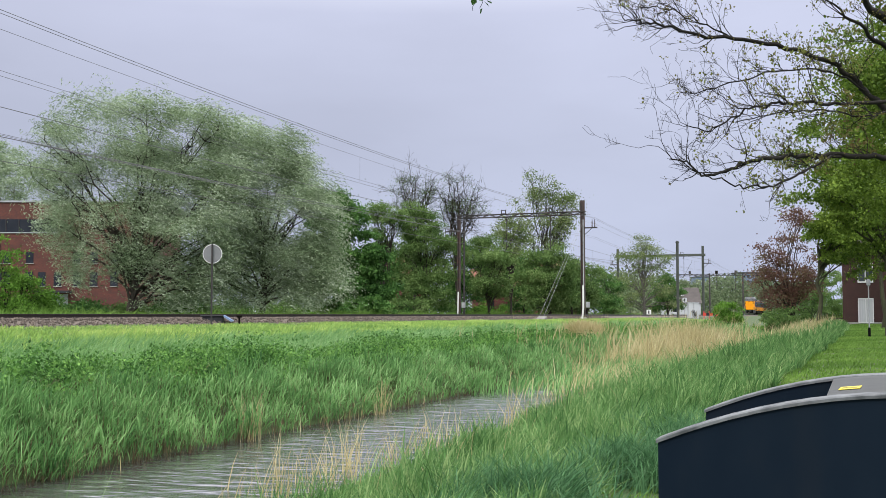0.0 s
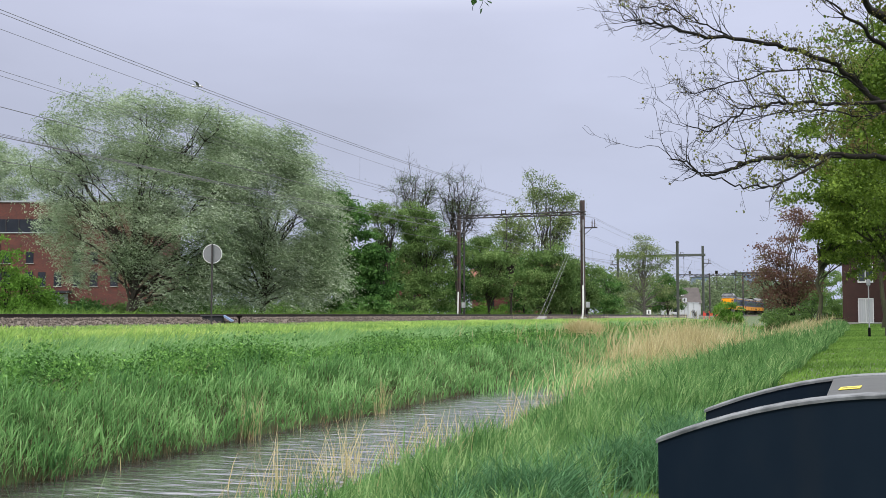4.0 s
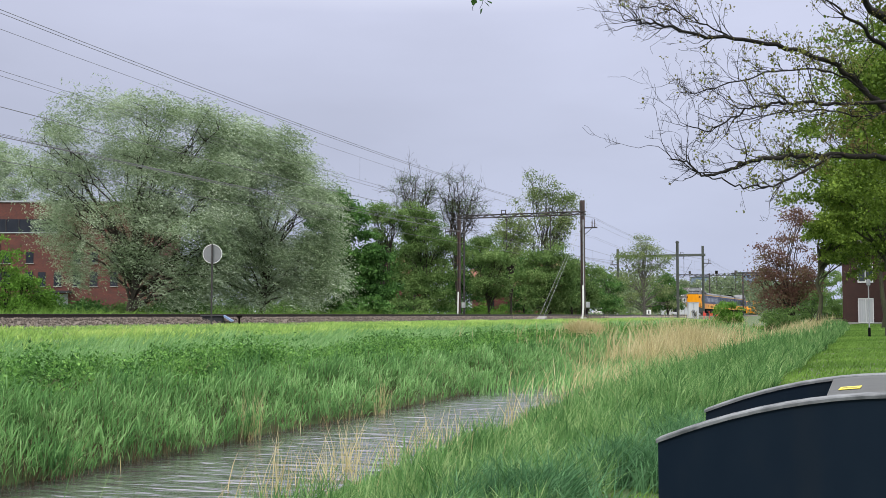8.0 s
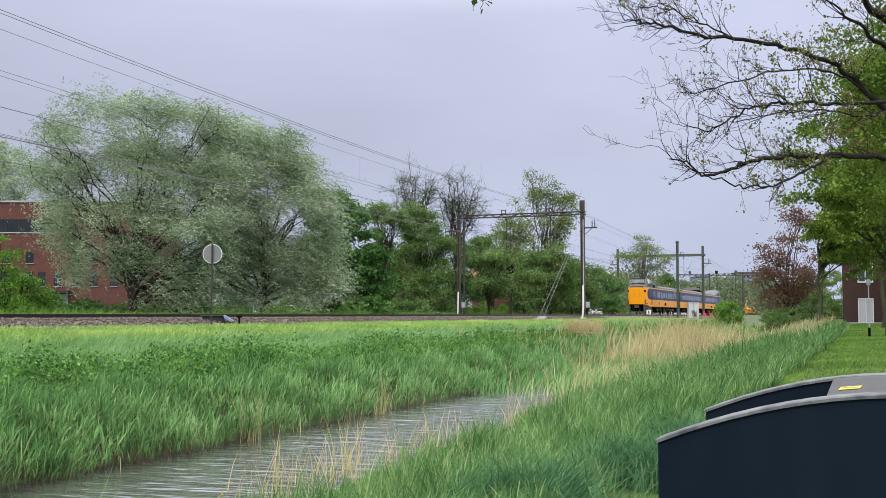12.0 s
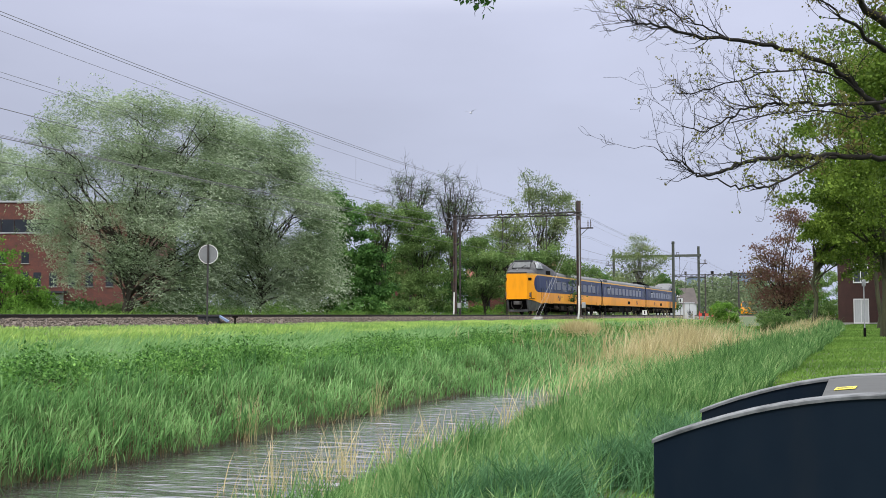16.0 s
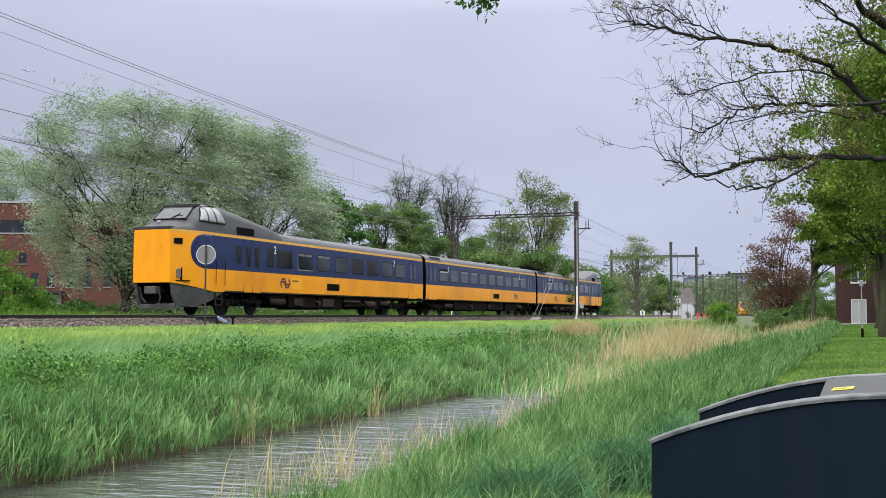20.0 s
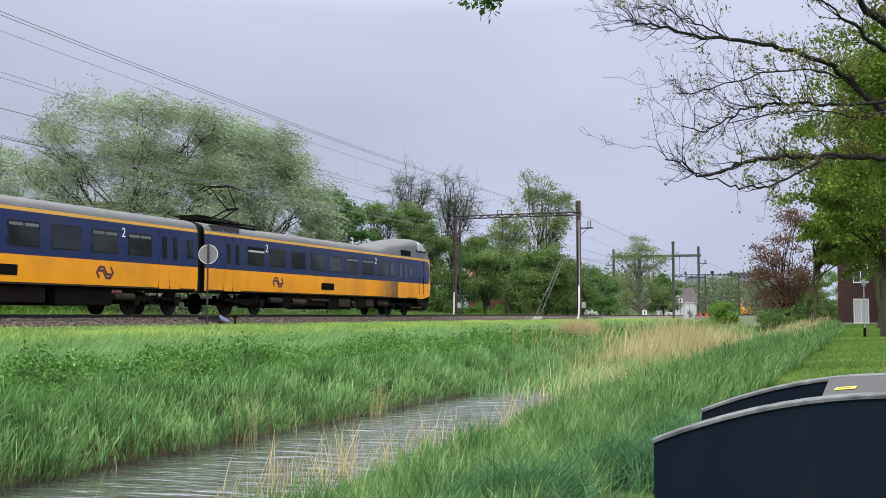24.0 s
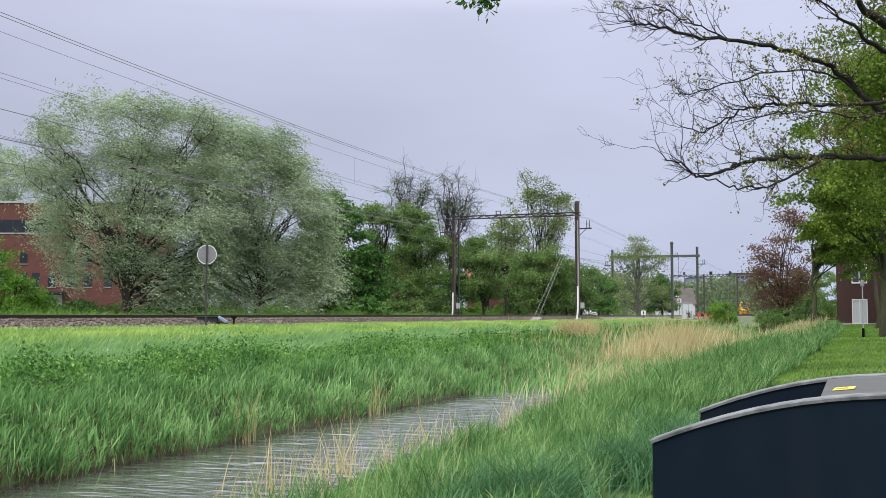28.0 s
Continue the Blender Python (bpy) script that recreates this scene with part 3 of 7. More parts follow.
def add_window(body, s0, s1, z0=2.2, z1=3.04, flip=1, slot=False, round_=0.09, vents=False):
    frame_ = part("window", side_panel(s0, s1, z0, z1, 0.006, 0.03, round_, flip), M["rubber"], body)
    part("pane", side_panel(s0 + 0.035, s1 - 0.035, z0 + 0.035, z1 - 0.035, 0.010, 0.03, round_ * 0.7, flip), M["glass"], body, "dark tinted window pane")
    if slot:
        part("vent_gap", side_panel(s0 + 0.06, s1 - 0.06, z1 - 0.17, z1 - 0.05, 0.014, 0.03, 0.02, flip), M["black"], body)
        part("open_vent", side_panel(s0 + 0.06, s1 - 0.06, z1 - 0.26, z1 - 0.17, 0.04, 0.05, 0.02, flip), M["pale_vent"], body, "tilted-in pale top light")
    elif s1 - s0 > 1.2 and vents:
        for a, b in ((s0 + 0.07, (s0 + s1) / 2 - 0.04), ((s0 + s1) / 2 + 0.04, s1 - 0.07)):
            part("top_light", side_panel(a, b, z1 - 0.17, z1 - 0.07, 0.014, 0.03, 0.02, flip), M["top_light"], body)
    return frame_


def add_door(body, s0, s1, flip=1):
    mid = (s0 + s1) / 2
    for a, b in ((s0, mid - 0.01), (mid + 0.01, s1)):
        part("door_leaf", side_panel(a, b, BELT + 0.01, CANT - 0.03, 0.012, 0.03, 0.03, flip), M["blue"], body)
        part("door_leaf", side_panel(a, b, SILL + 0.02, BELT - 0.01, 0.012, 0.03, 0.03, flip), M["yellow"], body)
        part("door_window", side_panel(a + 0.2, b - 0.2, 2.15, 3.05, 0.018, 0.03, 0.08, flip), M["glass"], body)
    for a, half in ((mid, 0.022), (s0, 0.014), (s1, 0.014)):
        part("door_gap", side_panel(a - half, a + half, SILL + 0.02, CANT - 0.03, 0.016, 0.03, 0.005, flip), M["rubber"], body)
    step = box(flip * 1.1 if flip > 0 else -1.48, 1.48 if flip > 0 else -1.1, s0 + 0.1, s1 - 0.1, 0.55, 0.6)
    add_box(step, 1.2 * flip - .02, 1.2 * flip + .02, s0 + 0.15, s0 + 0.2, 0.6, SILL)
    add_box(step, 1.2 * flip - .02, 1.2 * flip + .02, s1 - 0.2, s1 - 0.15, 0.6, SILL)
    part("door_step", step, M["black"], body)


def add_emblem(body, s, z, flip=1):
    """The operator's winding mark: two bent arrows as plain strokes."""
    bm = bmesh.new()
    for sign in (1, -1):
        path = [(-0.42, -0.24), (-0.58, 0.0), (-0.38, 0.25), (-0.10, 0.25), (0.14, -0.08), (0.46, -0.08)]
        pts = [(s + sign * a * 0.78 * flip, z + sign * b * 0.78) for a, b in path]
        for (a0, b0), (a1, b1) in zip(pts, pts[1:]):
            d = Vector((a1 - a0, b1 - b0)).normalized() * 0.045
            nrm = Vector((-d.y, d.x))
            q = [(a0 - d.x * .5 + nrm.x, b0 - d.y * .5 + nrm.y), (a1 + d.x * .5 + nrm.x, b1 + d.y * .5 + nrm.y), (a1 + d.x * .5 - nrm.x, b1 + d.y * .5 - nrm.y), (a0 - d.x * .5 - nrm.x, b0 - d.y * .5 - nrm.y)]
            o = [bm.verts.new((flip * (side_x(zz) + 0.008), ss_, zz)) for ss_, zz in q]
            i_ = [bm.verts.new((flip * (side_x(zz) - 0.01), ss_, zz)) for ss_, zz in q]
            bm.faces.new(o)
            for k in range(4):
                bm.faces.new((o[k], i_[k], i_[(k + 1) % 4], o[(k + 1) % 4]))
    bmesh.ops.recalc_face_normals(bm, faces=bm.faces)
    part("emblem", bm, M["maroon"], body, "dark maroon winding emblem")


def add_digit(body, s, z, flip=1):
    cu = bpy.data.curves.new("digit", "FONT")
    cu.body, cu.size, cu.align_x, cu.extrude = "2", 0.5, "CENTER", 0.004
    tmp = bpy.data.objects.new("digit", cu)
    me = bpy.data.meshes.new_from_object(tmp)
    bpy.data.objects.remove(tmp)
    me.materials.append(M["white"])
    ob = new("class_number", me)
    ob.parent = body
    ob["label"] = "white figure 2"
    ob.matrix_basis = pose(flip * (side_x(z) + 0.006), s, z, 90, 0, 90 * flip)


def bogie(train, s):
    bg = part("bogie", box(-1.02, 1.02, s - 0.35, s + 0.35, 0.5, 0.72, 0.04), M["grime"], train)
    for x in (-1, 1):
        bm = bmesh.new()
        add_box(bm, x * 1.0 - .09, x * 1.0 + .09, s - 1.75, s + 1.75, 0.52, 0.7, 0.03)
        for q in (-1.28, 1.28):
            add_box(bm, x * 1.06 - .12, x * 1.06 + .12, s + q - .17, s + q + .17, 0.34, 0.6, 0.03)
            add_tube(bm, [(x * 1.05, s + q * .62, 0.45), (x * 1.05, s + q * .62, 0.85)], 0.11, 8)
        add_box(bm, x * 1.12 - .03, x * 1.12 + .03, s - .5, s + .5, 0.42, 0.5)
        part("side_frame", bm, M["grime"], bg)
    for q in (-1.28, 1.28):
        bm = bmesh.new()
        for x in (-0.75, 0.75):
            add_tube(bm, [(x - .06, 0, 0), (x - .035, 0, 0), (x - .035, 0, 0), (x + .06, 0, 0)], [0.46, 0.47, 0.49, 0.49], 20)
        add_tube(bm, [(-1.0, 0, 0), (1.0, 0, 0)], 0.07, 8)
        for x in (-.83, .83):
            for k in range(4):
                a = k * math.pi / 2
                add_box(bm, x - .02, x + .02, .25 * math.cos(a) - .05, .25 * math.cos(a) + .05, .25 * math.sin(a) - .05, .25 * math.sin(a) + .05)
        ws = part("wheelset", bm, M["steel"], bg, "steel wheels on an axle")
        ws.location = (0, s + q, 0.46)
        WHEELSETS.append(ws)


WHEELSETS = []


def underfloor(body, spans):
    for s0, s1, depth, mat in spans:
        part("equipment_box", box(-1.22, 1.22, s0, s1, SILL - depth, SILL - 0.02, 0.04), M[mat], body)


def end_car(train, name, dark_to, dome, length):
    """A car with the raised cab, nose at s = 0."""
    body = part(name, hull(length, True, dark_to), [M["yellow"], M["blue"], M["roof_grey"], M["black"], M[dome], M["stripe"]], train)
    for flip in (1, -1):
        blue_nose(body, flip)
        for k, (a, b) in enumerate(((8.3, 9.8), (10.36, 11.86), (12.38, 13.88), (14.4, 15.9), (16.42, 17.92), (18.44, 19.94), (20.46, 21.96), (22.42, 23.9))):
            add_window(body, a, b, flip=flip, slot=(k == 7 and dome == "dome_light"), vents=(k in (1, 2)))
        add_window(body, 7.36, 7.98, flip=flip)
        add_window(body, 4.68, 5.14, 2.25, 3.05, flip, round_=0.2)
        add_door(body, 5.36, 6.84, flip)
        add_door(body, 24.42, 25.8, flip)
        v0 = 13.5 if flip > 0 else 15.3
        part("vent_grille", side_panel(v0, v0 + 1.42, 1.25, 1.6, 0.01, 0.03, 0.02, flip), M["black"], body)
        for k in range(6):
            part("grille_slat", side_panel(v0 + 0.05, v0 + 1.37, 1.27 + k * 0.055, 1.295 + k * 0.055, 0.02, 0.02, 0.01, flip), M["grime"], body)
        part("roof_vent", side_panel(4.8, 6.3, 3.52, 3.86, 0.0, 0.16, 0.03, flip), M["black"], body)
        add_emblem(body, 9.1 if flip > 0 else 21.15, 1.5, flip)
        add_digit(body, 8.12 if flip > 0 else 10.05, 2.85, flip)
        add_digit(body, 22.2, 2.85, flip)
        if dome == "dome_grey":
            note = part("notice_panel", side_panel(9.75, 10.8, 1.22, 1.78, 0.006, 0.02, 0.02, flip), M["pale_panel"], body, "paler yellow panel beside the emblem")
            part("print_bar", side_panel(9.8, 10.4, 1.6, 1.66, 0.010, 0.01, 0.01, flip), M["maroon"], note)
            for a, b, z0, z1 in ((10.34, 11.88, 2.17, 2.2), (10.33, 10.36, 2.17, 3.04)):
                part("pale_window_edge", side_panel(a, b, z0, z1, 0.014, 0.02, 0.008, flip), M["galv"], body, "worn pale window edge")
        else:
            for z0, z1, paint in ((SILL + 0.07, 1.499, "sooty_yellow"), (1.501, BELT - 0.006, "sooty_yellow")):
                part("soot_field", side_panel(6.9, 10.6, z0, z1, 0.004, 0.006, 0.002, flip), M[paint], body, "paint dulled by grey soot")
            for a, b in ((24.5, 25.7), (25.8, 26.75)):
                part("roof_hatch", side_panel(a, b, 3.53, 3.78, -0.01, 0.14, 0.03, flip), M["dark_grey"], body)
        # pipes, tanks and cable boxes that hang below the floor
        for q, (a, b, x0, z0, r) in enumerate(((8.0, 9.4, 1.15, 0.62, 0.16), (12.65, 12.9, 1.2, 0.55, 0.2), (15.7, 17.6, 1.28, 0.72, 0.07), (18.3, 19.6, 1.26, 0.6, 0.17), (20.5, 21.7, 1.2, 0.66, 0.14))):
            part("air_tank" if r > 0.1 else "pipe", tube([(flip * x0, a, z0), (flip * x0, a + 0.06, z0), (flip * x0, b - 0.06, z0), (flip * x0, b, z0)], [r * 0.6, r, r, r * 0.6], 12), M["under"], body, smooth=True)
        part("cable_box", box(flip * 1.25 - .06, flip * 1.25 + .06, 10.2, 11.1, 0.45, 0.8, 0.02), M["under"], body)
        part("brake_box", box(flip * 1.25 - .06, flip * 1.25 + .06, 13.2, 14.5, 0.42, 0.82, 0.02), M["under"], body)
        part("sill_strip", side_panel(3.8, length - 0.4, SILL, SILL + 0.06, 0.008, 0.02, 0.01, flip), M["under"], body)
        # handrails of the crew door
        hr = bmesh.new()
        for s in (3.0, 3.7):
            x = nose_w(s) + 0.06
            add_tube(hr, [(flip * x, s, 1.25), (flip * x, s, 2.3)], 0.015, 6)
        part("handrail", hr, M["black"], body)
        # ladder below the crew door
        lad = bmesh.new()
        for q in (3.1, 3.6):
            add_box(lad, flip * 1.36 - .025, flip * 1.36 + .025, q - .025, q + .025, 0.36, SILL)
        for z in (0.4, 0.66):
            add_box(lad, flip * 1.36 - .08, flip * 1.36 + .05, 3.1, 3.6, z, z + .04)
        part("crew_ladder", lad, M["under"], body)
        # lamps in the nose corner
        for z, m in ((1.78, "lamp_off"), (1.60, "lamp_off")):
            lm = bmesh.new()
            d = Vector((flip * 0.9, -0.45, 0)).normalized()
            c0 = Vector((flip * 1.05, 0.84, z))
            add_tube(lm, [c0 - d * 0.02, c0 + d * 0.055], [0.12, 0.10], 14)
            part("headlight", lm, M[m], body, "round clear headlamp")
        bar = part("lamp_step", box(-0.05, 0.62, -0.03, 0.05, -0.02, 0.03, 0.008), M["black"], body)
        bar.matrix_basis = pose(flip * 1.0, 0.78, 1.38, 0, 0, 62 if flip > 0 else 118)
        hs = bmesh.new()
        add_box(hs, -0.19, 0.19, -0.03, 0.03, -0.27, 0.25, 0.02)
        hsp = part("lamp_housing", hs, M["black"], body)
        hsp.matrix_basis = pose(flip * 1.02, 0.86, 1.68, 0, 0, flip * 62)
        sq = bmesh.new()
        add_box(sq, -0.2, 0.2, -0.02, 0.02, -0.12, 0.12, 0.02)
        sp = part("side_grille", sq, M["black"], body)
        sp.matrix_basis = pose(flip * 1.04, 0.82, 3.0, 0, 0, flip * 62)
        # fairing below the nose
        bm = bmesh.new()
        prof = [(0.6, 1.3), (0.7, 0.85), (0.95, 0.36), (1.9, 0.32), (2.9, 0.6), (3.7, 0.97), (3.7, 1.02), (1.9, 1.12)]
        outer = [bm.verts.new((flip * (nose_w(max(0.5, s * 0.95)) - 0.01 - 0.2 * max(0, 1.1 - z)), s, z)) for s, z in prof]
        inner = [bm.verts.new((v.co.x - flip * 0.12, v.co.y + 0.02, v.co.z)) for v in outer]
        bm.faces.new(outer)
        bm.faces.new(inner[::-1])
        for k in range(len(prof)):
            bm.faces.new((outer[k], inner[k], inner[(k + 1) % 8], outer[(k + 1) % 8]))
        bmesh.ops.recalc_face_normals(bm, faces=bm.faces)
        part("side_fairing", bm, M["fairing" if dome == "dome_grey" else "black"], body)
    # snow plough, coupler and face joints
    bm = bmesh.new()
    add_box(bm, -0.85, 0.85, 0.92, 1.02, 0.26, 0.44, 0.02)
    part("snow_plough", bm, M["fairing"], body)
    bm = bmesh.new()
    add_box(bm, -0.28, 0.28, 0.4, 0.8, 0.85, 1.16, 0.05)
    add_tube(bm, [(0, 0.6, 1.02), (0, 1.7, 1.0)], 0.12, 10)
    add_tube(bm, [(-.45, .35, 1.1), (-.45, .5, .7), (-.3, .6, .5)], 0.03, 6)
    add_tube(bm, [(.45, .35, 1.1), (.45, .5, .7), (.3, .6, .5)], 0.03, 6)
    part("coupler", bm, M["coupler_grey"], body, "grey automatic coupler with hoses")
    part("nose_cavity", box(-0.85, 0.85, 1.3, 2.9, 0.5, 1.3), M["black"], body)
    # cab: windscreen and side lights of the raised driver's post
    bm = bmesh.new()
    quad = [(-0.8, 1.71, 3.96), (0.8, 1.71, 3.96), (0.72, 2.42, 4.53), (-0.72, 2.42, 4.53)]
    nrm = Vector((0, -0.56, 0.83))
    o = [bm.verts.new(Vector(q) + nrm * 0.05) for q in quad]
    i_ = [bm.verts.new(Vector(q) - nrm * 0.05) for q in quad]
    bm.faces.new(o), bm.faces.new(i_[::-1])
    for k in range(4):
        bm.faces.new((o[k], i_[k], i_[(k + 1) % 4], o[(k + 1) % 4]))
    bmesh.ops.recalc_face_normals(bm, faces=bm.faces)
    part("windscreen", bm, M["screen"], body, "raked driver's windscreen")
    rb = bmesh.new()
    add_tube(rb, [Vector(q) + nrm * 0.04 for q in ((-0.8, 1.71, 3.96), (0.8, 1.71, 3.96), (0.72, 2.42, 4.53), (-0.72, 2.42, 4.53), (-0.8, 1.71, 3.96))], 0.035, 6, caps=False)
    part("windscreen_seal", rb, M["rubber"], body)
    part("cab_visor", box(-0.8, 0.8, 2.36, 2.75, 4.56, 4.68, 0.02), M["dark_grey"], body)
    bm = bmesh.new()
    add_tube(bm, [(0.1, 1.65, 4.02), (0.35, 1.97, 4.24)], 0.02, 6)
    add_tube(bm, [(0.2, 1.85, 4.15), (0.55, 1.85, 4.15)], 0.015, 6)
    part("wiper", bm, M["rubber"], body)
    for flip in (1, -1):
        for quad in (((1.98, 3.9), (2.52, 3.88), (2.52, 4.52), (2.44, 4.46)),
                     ((2.6, 3.88), (3.14, 3.88), (2.96, 4.58), (2.6, 4.55)),
                     ((3.22, 3.88), (3.85, 3.88), (3.42, 4.6), (3.04, 4.59))):
            ring = [(dome_x(s, z), s, z) for s, z in quad]
            rb = bmesh.new()
            add_tube(rb, [(flip * (q[0] + 0.02), q[1], q[2] + 0.015) for q in ring + ring[:1]], 0.03, 6, caps=False)
            part("cab_window_seal", rb, M["rubber"], body)
            bm = bmesh.new()
            (sa, za), (sb, zb), (sc, zc), (sd, zd) = quad
            net = []
            for i in range(7):
                u = i / 6
                net.append([])
                for j in range(7):
                    w = j / 6
                    s = (sa + (sb - sa) * u) * (1 - w) + (sd + (sc - sd) * u) * w
                    z = (za + (zb - za) * u) * (1 - w) + (zd + (zc - zd) * u) * w
                    net[-1].append(bm.verts.new((flip * (dome_x(s, z) + 0.025), s, z + 0.015)))
            for i in range(6):
                for j in range(6):
                    bm.faces.new((net[i][j], net[i + 1][j], net[i + 1][j + 1], net[i][j + 1]))
            bmesh.ops.recalc_face_normals(bm, faces=bm.faces)
            bmesh.ops.solidify(bm, geom=bm.faces[:], thickness=0.015)
            part("cab_side_window", bm, M["cab_side"], body, smooth=True)
    part("nose_lip", box(-0.86, 0.86, 0.49, 0.9, 3.46, 3.6, 0.03), M["dark_grey"], body)
    part("horn", tube([(-0.2, 1.1, 3.82), (-0.2, 1.35, 3.88)], [0.06, 0.03], 8), M["galv"], body)
    underfloor(body, ((9.8, 12.6, 0.62, "grime"), (12.9, 15.6, 0.7, "black"), (15.9, 18.2, 0.55, "grime"), (18.4, 20.4, 0.66, "black"), (7.9, 9.5, 0.4, "black")))
    part("joint_bellows", box(-1.2, 1.2, length - 0.35, length + 0.25, 0.9, 3.75, 0.05), M["rubber"], body)
    for k in range(5):
        part("roof_rib", box(-0.8, 0.8, 11 + 3 * k, 11.12 + 3 * k, 3.86, 3.95, 0.02), M["roof_grey"], body)
    return body


def build_train():
    train = empty("train")
    tagged(train, "yellow and dark blue three-car electric train with raised cabs, running", "train")
    front = end_car(train, "front_car", 9.4, "dome_grey", 27.05)
    rear = end_car(train, "rear_car", 7.0, "dome_light", 27.55)
    rear.matrix_basis = pose(0, 80.6, 0, 0, 0, 180)
    mid = part("middle_car", hull(26.0, False), [M["yellow"], M["blue"], M["roof_grey"], M["black"], M["dome_grey"], M["stripe"]], train)
    mid.location.y = 27.05
    for flip in (1, -1):
        for k in range(10):
            add_window(mid, 2.68 + 2.05 * k, 4.18 + 2.05 * k, flip=flip, slot=(k in (0,)), vents=(k % 3 != 1))
        add_door(mid, 0.75, 2.15, flip)
        add_door(mid, 23.1, 24.5, flip)
        add_window(mid, 24.95, 25.4, 2.25, 3.0, flip)
        part("vent_grille", side_panel(14.05, 15.47, 1.25, 1.6, 0.01, 0.03, 0.02, flip), M["black"], mid)
        part("notice_panel", side_panel(11.0, 13.6, 1.2, 1.7, 0.006, 0.02, 0.02, flip), M["yellow"], mid)
        part("roof_hatch", side_panel(1.2, 2.9, 3.53, 3.74, -0.02, 0.12, 0.03, flip), M["dark_grey"], mid)
        for a, b, x0, z0, r in ((4.2, 5.6, 1.15, 0.62, 0.16), (9.05, 9.4, 1.2, 0.55, 0.2), (13.0, 13.35, 1.26, 0.6, 0.17), (20.6, 21.8, 1.2, 0.66, 0.14)):
            part("air_tank", tube([(flip * x0, a, z0), (flip * x0, a + 0.06, z0), (flip * x0, b - 0.06, z0), (flip * x0, b, z0)], [r * 0.6, r, r, r * 0.6], 12), M["under"], mid, smooth=True)
        part("sill_strip", side_panel(0.4, 25.6, SILL, SILL + 0.06, 0.008, 0.02, 0.01, flip), M["under"], mid)
        add_emblem(mid, 19.85, 1.5, flip)
        add_digit(mid, 4.35, 2.85, flip)
        add_digit(mid, 20.88, 2.85, flip)
    underfloor(mid, ((6, 9, 0.6, "grime"), (9.5, 13, 0.68, "black"), (13.4, 17, 0.6, "grime"), (17.5, 20.5, 0.66, "black")))
    for k in range(8):
        part("roof_rib", box(-0.8, 0.8, 2 + 3 * k, 2.12 + 3 * k, 3.86, 3.95, 0.02), M["roof_grey"], mid)
    part("joint_bellows", box(-1.2, 1.2, 25.72, 26.05, 0.9, 3.75, 0.05), M["rubber"], mid)
    for s in (5.7, 23.5, 30.2, 50.4, 57.1, 74.9):
        bogie(train, s)
    # pantograph and roof gear at the joint of the middle and rear cars
    gear = bmesh.new()
    for q in (54.3, 55.2, 56.1, 57.2):
        for x in (-0.55, 0.55):
            add_tube(gear, [(x, q, 3.85), (x, q, 4.06)], 0.06, 8)
    add_box(gear, -0.7, 0.7, 54.2, 57.7, 4.04, 4.10)
    add_box(gear, -0.5, 0.5, 54.2, 55.0, 4.10, 4.26, 0.03)
    for x in (-0.6, 0.6):
        add_tube(gear, [(x, 54.0, 4.2), (x, 56.2, 4.16), (x, 57.4, 4.04)], 0.035, 6)
    add_tube(gear, [(0.75, 53.9, 4.02), (0.75, 58.6, 4.04)], 0.03, 6)
    add_box(gear, -0.98, 0.98, 55.2, 58.1, 3.66, 3.94, 0.06)
    part("roof_gear", gear, M["black"], train, "black roof insulators and busbars")
    pg = bmesh.new()
    for x in (-0.35, 0.35):
        add_tube(pg, [(x, 55.9, 4.1), (x * 0.7, 57.6, 4.8)], 0.035, 6)
        add_tube(pg, [(x * 0.7, 57.6, 4.8), (x * 1.3, 56.5, 5.68)], 0.024, 6)
    add_tube(pg, [(-0.3, 57.6, 4.8), (0.3, 57.6, 4.8)], 0.06, 6)
    for q in (56.3, 56.7):
        add_tube(pg, [(-0.95, q, 5.54), (-0.6, q, 5.72), (0.6, q, 5.72), (0.95, q, 5.54)], 0.026, 6)
    part("pantograph", pg, M["black"], train, "raised black pantograph")
    return train


train = build_train()
# ---- trees ----
def envelope_points(env, n, shell=0.55):
    """n points in a crown made of ellipsoids (cx, cy, cz, rx, ry, rz), thicker towards the outside; also the ellipsoid's number."""
    env = np.asarray(env, float)
    wgt = (env[:, 3] * env[:, 5]) ** 1.0
    who = RNG.choice(len(env), n, p=wgt / wgt.sum())
    d = RNG.normal(0, 1, (n, 3))
    d /= np.linalg.norm(d, axis=1)[:, None]
    r = RNG.uniform(shell, 1.0, n)[:, None] ** 0.7
    return env[who, :3] + d * r * env[who, 3:6], who


def branch_path(a, b, sag=0.0, wob=0.12, n=6):
    a, b = np.asarray(a, float), np.asarray(b, float)
    t = np.linspace(0, 1, n)[:, None]
    L = np.linalg.norm(b - a)
    p = a + (b - a) * t
    p[:, 2] += sag * L * np.sin(np.pi * t[:, 0])
    p[1:-1] += RNG.normal(0, wob * L * 0.12, (n - 2, 3))
    return p


